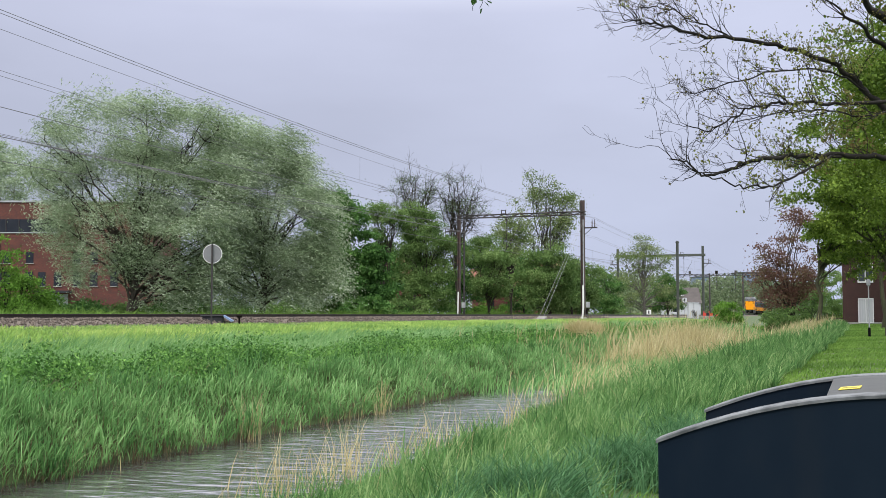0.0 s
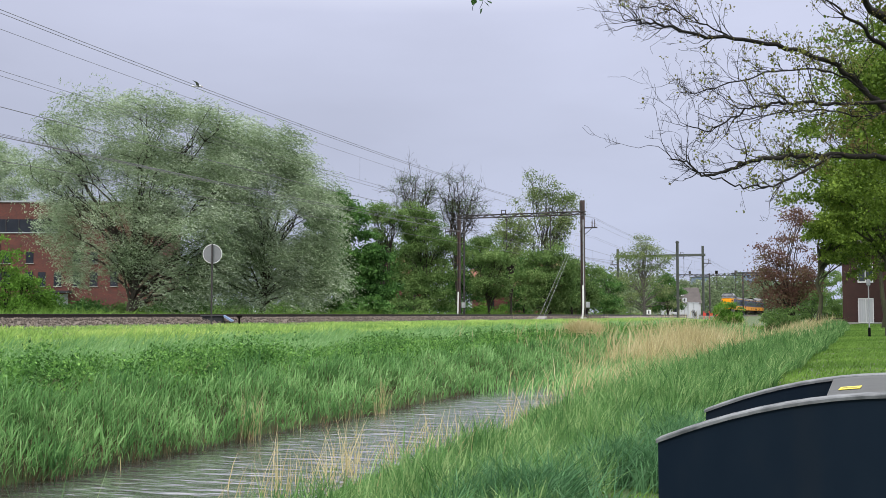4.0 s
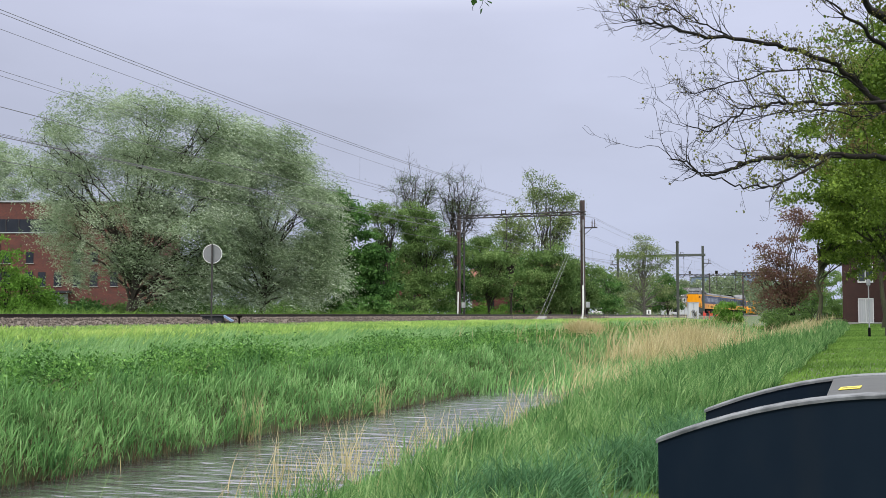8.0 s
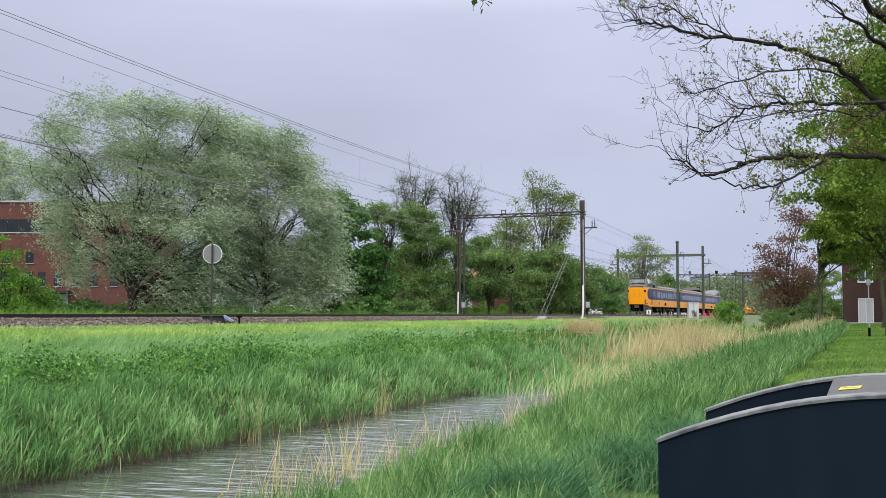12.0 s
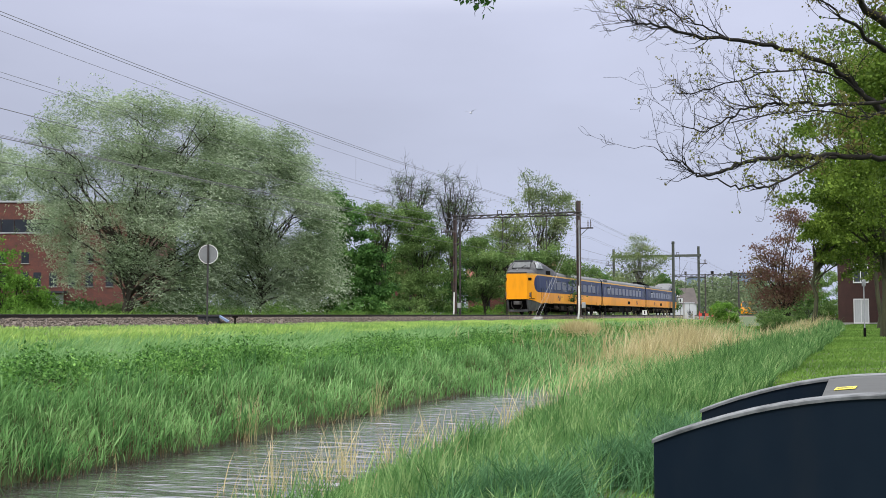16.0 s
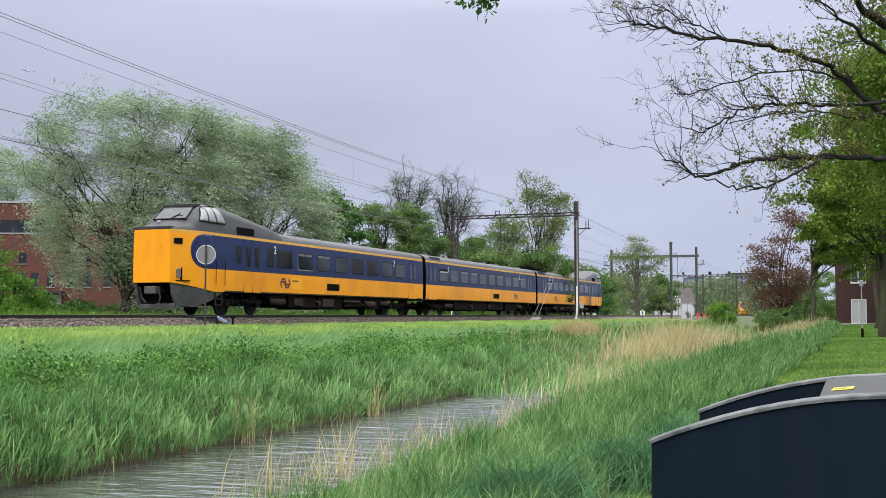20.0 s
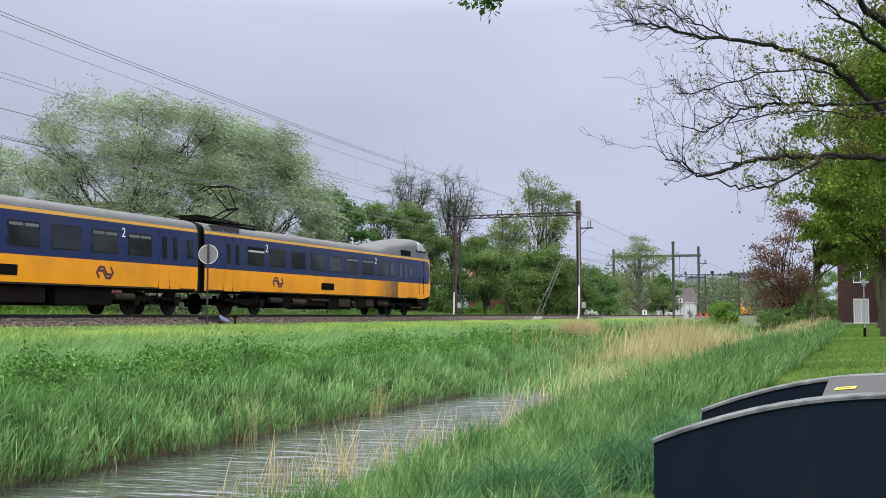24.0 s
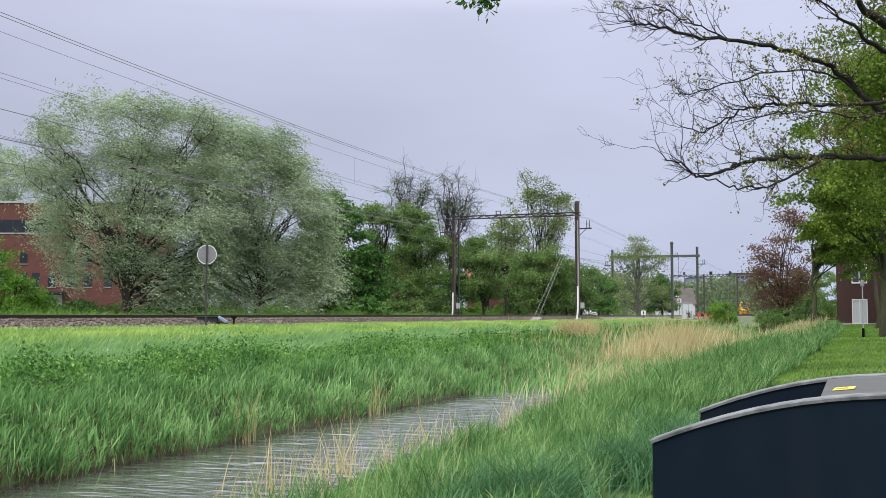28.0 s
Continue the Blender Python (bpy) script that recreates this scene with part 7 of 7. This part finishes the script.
def build_distance():
    # wide portals over the yard
    for y, xa, xb, bz in ((258, -40, -10, 9.3), (352, -44, -12, 9.2)):
        p = empty("yard_portal", 0, y, 0)
        tagged(p, "wide grey overhead-line portal across the yard", "catenary portal", group="yard portals")
        for x in (xa, xa + 7.5, xa + 15, xb):
            part("mast", box(x - .16, x + .16, -.16, .16, .7, EYE + bz + .3), M["mast"], p)
        bm = bmesh.new()
        for z in (bz - .3, bz + .05):
            add_box(bm, xa, xb, -.15, .15, EYE + z, EYE + z + .14)
        for k in range(24):
            a, c = xa + (xb - xa) * k / 24, xa + (xb - xa) * (k + 1) / 24
            add_tube(bm, [(a, 0, EYE + bz - .25), (c, 0, EYE + bz + .1)], .05, 4)
        part("beam", bm, M["mast"], p)
        for x in (xa + 3, xa + 9, TRACK_B, TRACK, xb - 4):
            part("hanger", box(x - .25, x + .25, -.06, .06, EYE + bz + .2, EYE + bz + .9), M["mast"], p)
            part("drop_tube", tube([(x, 0, EYE + bz - .3), (x, 0, RAIL + 6)], .06, 6), M["mast"], p)
    # waiting train on the far track
    w = empty("waiting_train", TRACK_B, 336, RAIL)
    tagged(w, "yellow-fronted electric train waiting on the far track", "train")
    bm = bmesh.new()
    rings = []
    for s, hw, lo, hi in ((0, .9, .5, 1.6), (.35, 1.2, .4, 2.4), (1.4, 1.4, .4, 3.7), (2.2, 1.42, .4, 4.0), (24, 1.42, .4, 4.0)):
        rings.append([bm.verts.new((x * hw, s, z)) for x, z in ((-1, lo), (-1, lo + (hi - lo) * .75), (-.75, hi), (.75, hi), (1, lo + (hi - lo) * .75), (1, lo))])
    for a, c in zip(rings, rings[1:]):
        for k in range(6):
            bm.faces.new((a[k], a[(k + 1) % 6], c[(k + 1) % 6], c[k]))
    bm.faces.new(rings[0]), bm.faces.new(rings[-1])
    bmesh.ops.recalc_face_normals(bm, faces=bm.faces)
    part("body", bm, M["yellow"], w)
    bm = bmesh.new()
    q = [(-.95, .42, 2.42), (.95, .42, 2.42), (1.0, 1.5, 3.75), (-1.0, 1.5, 3.75)]
    o = [bm.verts.new((x, y - .12, z + .08)) for x, y, z in q]
    i_ = [bm.verts.new((x, y + .1, z - .1)) for x, y, z in q]
    bm.faces.new(o), bm.faces.new(i_[::-1])
    for k in range(4):
        bm.faces.new((o[k], i_[k], i_[(k + 1) % 4], o[(k + 1) % 4]))
    bmesh.ops.recalc_face_normals(bm, faces=bm.faces)
    part("windscreen", bm, M["blue"], w, "dark blue windscreen surround")
    for f in (1, -1):
        part("side_band", box(min(f * 1.41, f * 1.45), max(f * 1.41, f * 1.45), 4, 23.8, 1.9, 3.1), M["blue"], w)
        part("headlight", tube([(f * .75, .02, 1.25), (f * .75, -.06, 1.25)], .12, 10), M["lamp_off"], w)
    part("roof", box(-1.0, 1.0, 2.6, 24, 4.0, 4.25, .1), M["roof_grey"], w)
    # distant office blocks
    for k, d, wd, z0, z1, mat, lab in ((239, 560, 7.0, 13, 20.5, "haze_blue", "distant dark blue office tower above the trees"), (281, 620, 13, 17, 25, "haze_blue", "distant blue-topped office block"), (290, 640, 12, 12, 21, "pale", "distant pale office block beside the yard")):
        x, y = spot(k, d)
        b = empty("office_block", x, y, 0)
        b.rotation_euler.z = radians(HEAD)
        tagged(b, lab, "building", group="distant buildings")
        part("wall", box(-wd / 2, wd / 2, 0, 12, 0, z1), M[mat], b)
        part("roof", box(-wd / 2 - .3, wd / 2 + .3, -.3, 12.3, z1, z1 + .5), M["dark_grey"], b)
        for r in range(int((z1 - 4) / 3.2)):
            for q in range(int(wd / 2.5)):
                part("window", box(-wd / 2 + .5 + q * 2.5, -wd / 2 + 2.1 + q * 2.5, -.06, 0, z1 - 2.6 - r * 3.2, z1 - 1.2 - r * 3.2), M["strip_glass"], b)
    # house with a grey roof beyond the crossing
    for k, d, wd, hw, hr, mat, roof, lab in ((221, 255, 8, 3.2, 7.0, "pale", "roof_tile", "pale house with a grey tiled roof beyond the line"), (94, 150, 9, 4.6, 8.2, "brick", "roof_red", "brick house with an orange tiled roof among trees"), (60, 155, 10, 4.6, 7.2, "brick", "roof_red", "brick house with an orange tiled roof among trees"),
                                             (-46, 140, 9, 5.2, 8.0, "brick", "roof_red", "brick house behind the trees")):
        x, y = spot(k, d)
        b = empty("far_house", x, y, .7)
        b.rotation_euler.z = radians(HEAD)
        tagged(b, lab, "house", group="houses behind the railway")
        part("wall", box(-wd / 2, wd / 2, 0, 7, -.3, hw), M[mat], b)
        bm = bmesh.new()
        vs = [bm.verts.new(q) for q in ((-wd / 2 - .3, -.3, hw), (wd / 2 + .3, -.3, hw), (wd / 2 + .3, 7.3, hw), (-wd / 2 - .3, 7.3, hw), (-wd / 2 - .3, 3.5, hr), (wd / 2 + .3, 3.5, hr))]
        for q in ((0, 1, 5, 4), (2, 3, 4, 5), (0, 4, 3), (1, 2, 5), (0, 3, 2, 1)):
            bm.faces.new([vs[i] for i in q])
        part("roof", bm, M[roof], b)
        for q in (-wd / 4, wd / 4):
            win = part("window", box(q - .5, q + .5, -.04, .05, 1.2, 2.6), M["strip_glass"], b)
            part("window_frame", box(q - .6, q + .6, -.03, .05, 1.1, 1.2), M["white"], win)
        part("skylight", box(-.4, .4, 1.1, 1.9, (hw + hr) / 2 - .2, (hw + hr) / 2 + .15), M["white"], b)
    # far woods, with the haze of distance in their leaf colour
    pos = []
    for k in np.arange(150, 345, 2.2):
        d = RNG.uniform(300, 420)
        h = RNG.uniform(8.5, 13.5)
        x, y = spot(k, d)
        n = 520
        c = np.stack([RNG.normal(0, 2.2, n), RNG.normal(0, 2.2, n), np.abs(RNG.uniform(0.02, 1, n)) ** 0.8 * h + RNG.normal(0, .4, n)], 1)
        c[:, :2] *= (1.1 - 0.7 * (c[:, 2:3] / h) ** 2)
        pos.append(c + np.array([x, y, .6]))
    pos = np.concatenate(pos)
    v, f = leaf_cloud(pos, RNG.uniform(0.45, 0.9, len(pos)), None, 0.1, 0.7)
    tagged(quick("far_woods", v, f, M["hazed_leaf"]), "hazy green trees in the distance beyond the yard", "woods", kind="stuff")
    pos = []
    for k in np.arange(-700, 200, 5):
        d = RNG.uniform(190, 240)
        h = RNG.uniform(7, 11)
        x, y = spot(k, d)
        n = 240
        c = np.stack([RNG.normal(0, 2.6, n), RNG.normal(0, 2.6, n), np.abs(RNG.uniform(0.02, 1, n)) ** 0.8 * h + RNG.normal(0, .4, n)], 1)
        pos.append(c + np.array([x, y, .6]))
    pos = np.concatenate(pos)
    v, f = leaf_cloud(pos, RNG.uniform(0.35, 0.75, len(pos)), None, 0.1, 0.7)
    tagged(quick("back_woods", v, f, M["hazed_leaf"]), "green trees standing far behind the railway", "woods", kind="stuff")

    # white car waiting on the road behind the line
    c = empty("white_car", 0, 0, 0)
    tagged(c, "small white hatchback waiting beyond the crossing", "car")
    bm = bmesh.new()
    side = [(-1.9, .3), (1.9, .3), (1.95, .75), (1.1, .9), (.55, 1.42), (-1.1, 1.45), (-1.75, .95), (-1.95, .85)]
    a = [bm.verts.new((x, -.8 if z < 1 else -.66, z)) for x, z in side]
    b = [bm.verts.new((x, .8 if z < 1 else .66, z)) for x, z in side]
    bm.faces.new(a), bm.faces.new(b[::-1])
    for k in range(8):
        bm.faces.new((a[k], b[k], b[(k + 1) % 8], a[(k + 1) % 8]))
    bmesh.ops.recalc_face_normals(bm, faces=bm.faces)
    part("body", bm, M["white"], c)
    for y0, y1 in ((-.83, -.66), (.66, .83)):
        part("side_window", box(-1.0, .5, y0 * .93, y1 * .93, .95, 1.34, .03), M["strip_glass"], c)
    part("windscreen", box(.68, .86, -.6, .6, .95, 1.25, .02), M["strip_glass"], c)
    for x in (-1.2, 1.2):
        for y in (-.78, .78):
            w = part("wheel", tube([(x, y - .1, .3), (x, y + .1, .3)], .3, 16), M["rubber"], c)
            part("rim", tube([(x, y - .11, .3), (x, y + .11, .3)], .18, 12), M["galv"], w)
    for y in (-.6, .6):
        part("headlight", box(1.88, 1.97, y - .15, y + .15, .6, .75), M["lamp_off"], c)
    return c


white_car = build_distance()
# ---- gulls ----
M["feather"] = material("white_feathers", (0.55, 0.55, 0.56), (0.45, 0.46, 0.48), rough=0.8, scale=20)
M["wing"] = material("grey_wing", (0.24, 0.25, 0.27), (0.17, 0.175, 0.19), rough=0.8, scale=20)


def gull():
    g = empty("gull", 0, 0, 40)
    tagged(g, "white gull with grey wings gliding in the wind", "bird", group="gulls")
    part("body", tube([(0, .26, 0), (0, .2, .02), (0, .05, .02), (0, -.12, 0), (0, -.24, -.01)], [.015, .05, .075, .05, .012], 10), M["feather"], g, smooth=True)
    part("tail", tube([(0, -.2, 0), (0, -.3, 0), (0, -.36, 0)], [.02, .05, .04], 4), M["feather"], g)
    part("bill", tube([(0, .26, .0), (0, .32, -.01)], [.014, .004], 6), M["yellow"], g)
    wings = []
    for s in (1, -1):
        bm = bmesh.new()
        spec = [(0.04, .1, -.07, .0), (.25, .13, -.06, .07), (.42, .08, -.07, .08), (.65, -.04, -.13, .03)]
        rows = [[bm.verts.new((s * x, a, z)), bm.verts.new((s * x, (a + b) / 2, z + .014)), bm.verts.new((s * x, b, z)), bm.verts.new((s * x, (a + b) / 2, z - .004))] for x, a, b, z in spec]
        for p, q in zip(rows, rows[1:]):
            for k in range(4):
                bm.faces.new((p[k], p[(k + 1) % 4], q[(k + 1) % 4], q[k]))
        bm.faces.new(rows[0]), bm.faces.new(rows[-1][::-1])
        bmesh.ops.recalc_face_normals(bm, faces=bm.faces)
        wings.append(part("wing", bm, M["wing"], g))
    return g, wings


gull_a, wings_a = gull()
gull_b, wings_b = gull()


def flight(rows):
    """Rows of seconds, thousandths right and up, depth, and the bank in degrees; the bird faces its way."""
    pts = [(t, Vector(at(k, e, d)), bank) for t, k, e, d, bank in rows]
    out = []
    for i, (t, p, bank) in enumerate(pts):
        a, b = pts[max(0, i - 1)][1], pts[min(len(pts) - 1, i + 1)][1]
        v = b - a
        yaw = math.degrees(math.atan2(-v.x, v.y))
        out.append((t, pose(p.x, p.y, p.z, math.degrees(math.atan2(v.z, math.hypot(v.x, v.y))), 0, yaw) @ pose(0, 0, 0, 0, bank, 0)))
    return out


FLIGHT_A = [(0, -1900, 260, 90, 0), (3.2, -430, 200, 70, 0), (5.5, -51.4, 222.0, 62, -20), (5.8, -8.8, 221.5, 66, -35), (6.0, 20.8, 219.4, 70, -45), (6.2, 53.5, 216.8, 76, -40), (6.5, 104.4, 208.5, 86, -15), (6.8, 154.3, 195.5, 98, 0), (7.0, 187.5, 184.1, 108, 0), (8, 330, 150, 160, 0), (14, 420, 80, 600, 0), (28, 500, 60, 1500, 0)]
FLIGHT_B = [(0, 340, 60, 1100, 0), (12, 330, 110, 400, 0), (15.2, 100, 165, 150, 5), (16.5, 0.5, 203.8, 95, 10), (17, -21.8, 222.0, 84, 20), (17.5, -52.5, 239.7, 76, 30), (18, -110.1, 263.1, 68, 50), (18.3, -150.1, 276.1, 66, 60), (18.6, -192.7, 283.8, 66, 50), (19, -248.3, 283.8, 70, 30), (19.5, -313.2, 258.4, 80, 10), (20, -379.7, 226.2, 95, 0), (21, -520, 170, 130, 0), (28, -1500, 120, 500, 0)]
# ---- motion ----
def motions():
    run = [(0, 290.1), (4, 239.3), (8, 188.7), (11, 150.6), (15, 100.0), (18, 61.95), (20, 36.6), (21, 23.9), (24, -14.65), (25, -28.2), (26, -42.4), (28, -71.0)]
    walk(train, [(t, pose(TRACK, s, RAIL)) for t, s in run])
    spin = np.array(run, float)
    for ws in WHEELSETS:
        base = ws.location.copy()
        rows = []
        for k in range(841):
            a = math.degrees((run[0][1] - float(np.interp(k / 30, spin[:, 0], spin[:, 1]))) / 0.46)
            rows.append((k / 30, pose(base.x, base.y, base.z, a)))
        walk(ws, rows)
    # the ripples drift along the ditch
    walk(ditch_water, [(0, pose(0, 0, WATER_Z)), (28, pose(0, -4.2, WATER_Z))])
    # crowns sway in gusts
    for i, (crown, much) in enumerate(SWAYING):
        rows = []
        for k in range(57):
            t = k * 0.5
            g = 0.6 + 0.4 * math.sin(t * 0.47 + i * 0.9)
            a = much * g * math.sin(t * 1.9 + i * 1.7) * 0.8
            b = much * g * math.sin(t * 2.3 + i * 2.6) * 0.5
            rows.append((t, pose(0, 0, 0, b * 0.6, 0.35 * much + a, 0.3 * b)))
        walk(crown, rows)
    for i, (ob, (x, y, z), much) in enumerate(PATCHES):
        rows = []
        for k in range(48):
            t = k * 28 / 47
            g = 0.6 + 0.4 * math.sin(t * 0.47 + y * 0.15)
            rows.append((t, pose(x, y, z, 0, much * g * (0.3 + 0.7 * math.sin(t * 2.6 + i * 1.3 + y * 0.4)), 0)))
        walk(ob, rows)
    # the spray overhead bobs into the view
    sway = [(0, 0), (1, .1), (2, 0), (3.5, 0), (6, .05), (9, .0), (12, .05), (14, .6), (15, 1.4), (15.6, .6), (16.5, .5), (18, .7), (19, .9), (20, .9), (21, .3), (22, .8), (24, 1.0), (25, 1.5), (25.6, .6), (26, -.4), (27, .4), (28, .9)]
    walk(hanging_spray, [(t, pose(SPRAY_AT[0] + .07 * v, SPRAY_AT[1] + .02 * v, SPRAY_AT[2] - .05 * v, 0.5 * v, -0.6 * v, 0)) for t, v in sway])

    a, b = spot(118, 176), spot(149, 172)
    head = math.degrees(math.atan2(b[1] - a[1], b[0] - a[0]))
    walk(white_car, [(0, pose(a[0], a[1], .82, 0, 0, head)), (3.6, pose(a[0], a[1], .82, 0, 0, head)), (5.3, pose(b[0], b[1], .82, 0, 0, head)), (28, pose(b[0], b[1], .82, 0, 0, head))])
    walk(gull_a, flight(FLIGHT_A))
    walk(gull_b, flight(FLIGHT_B))
    for wings, beat in ((wings_a, 4.0), (wings_b, 2.6)):
        for wing, s in zip(wings, (1, -1)):
            walk(wing, [(k * 0.1, pose(0, 0, 0, 0, -s * (8 + 14 * math.sin(k * 0.1 * beat * 2)), 0)) for k in range(281)])


motions()
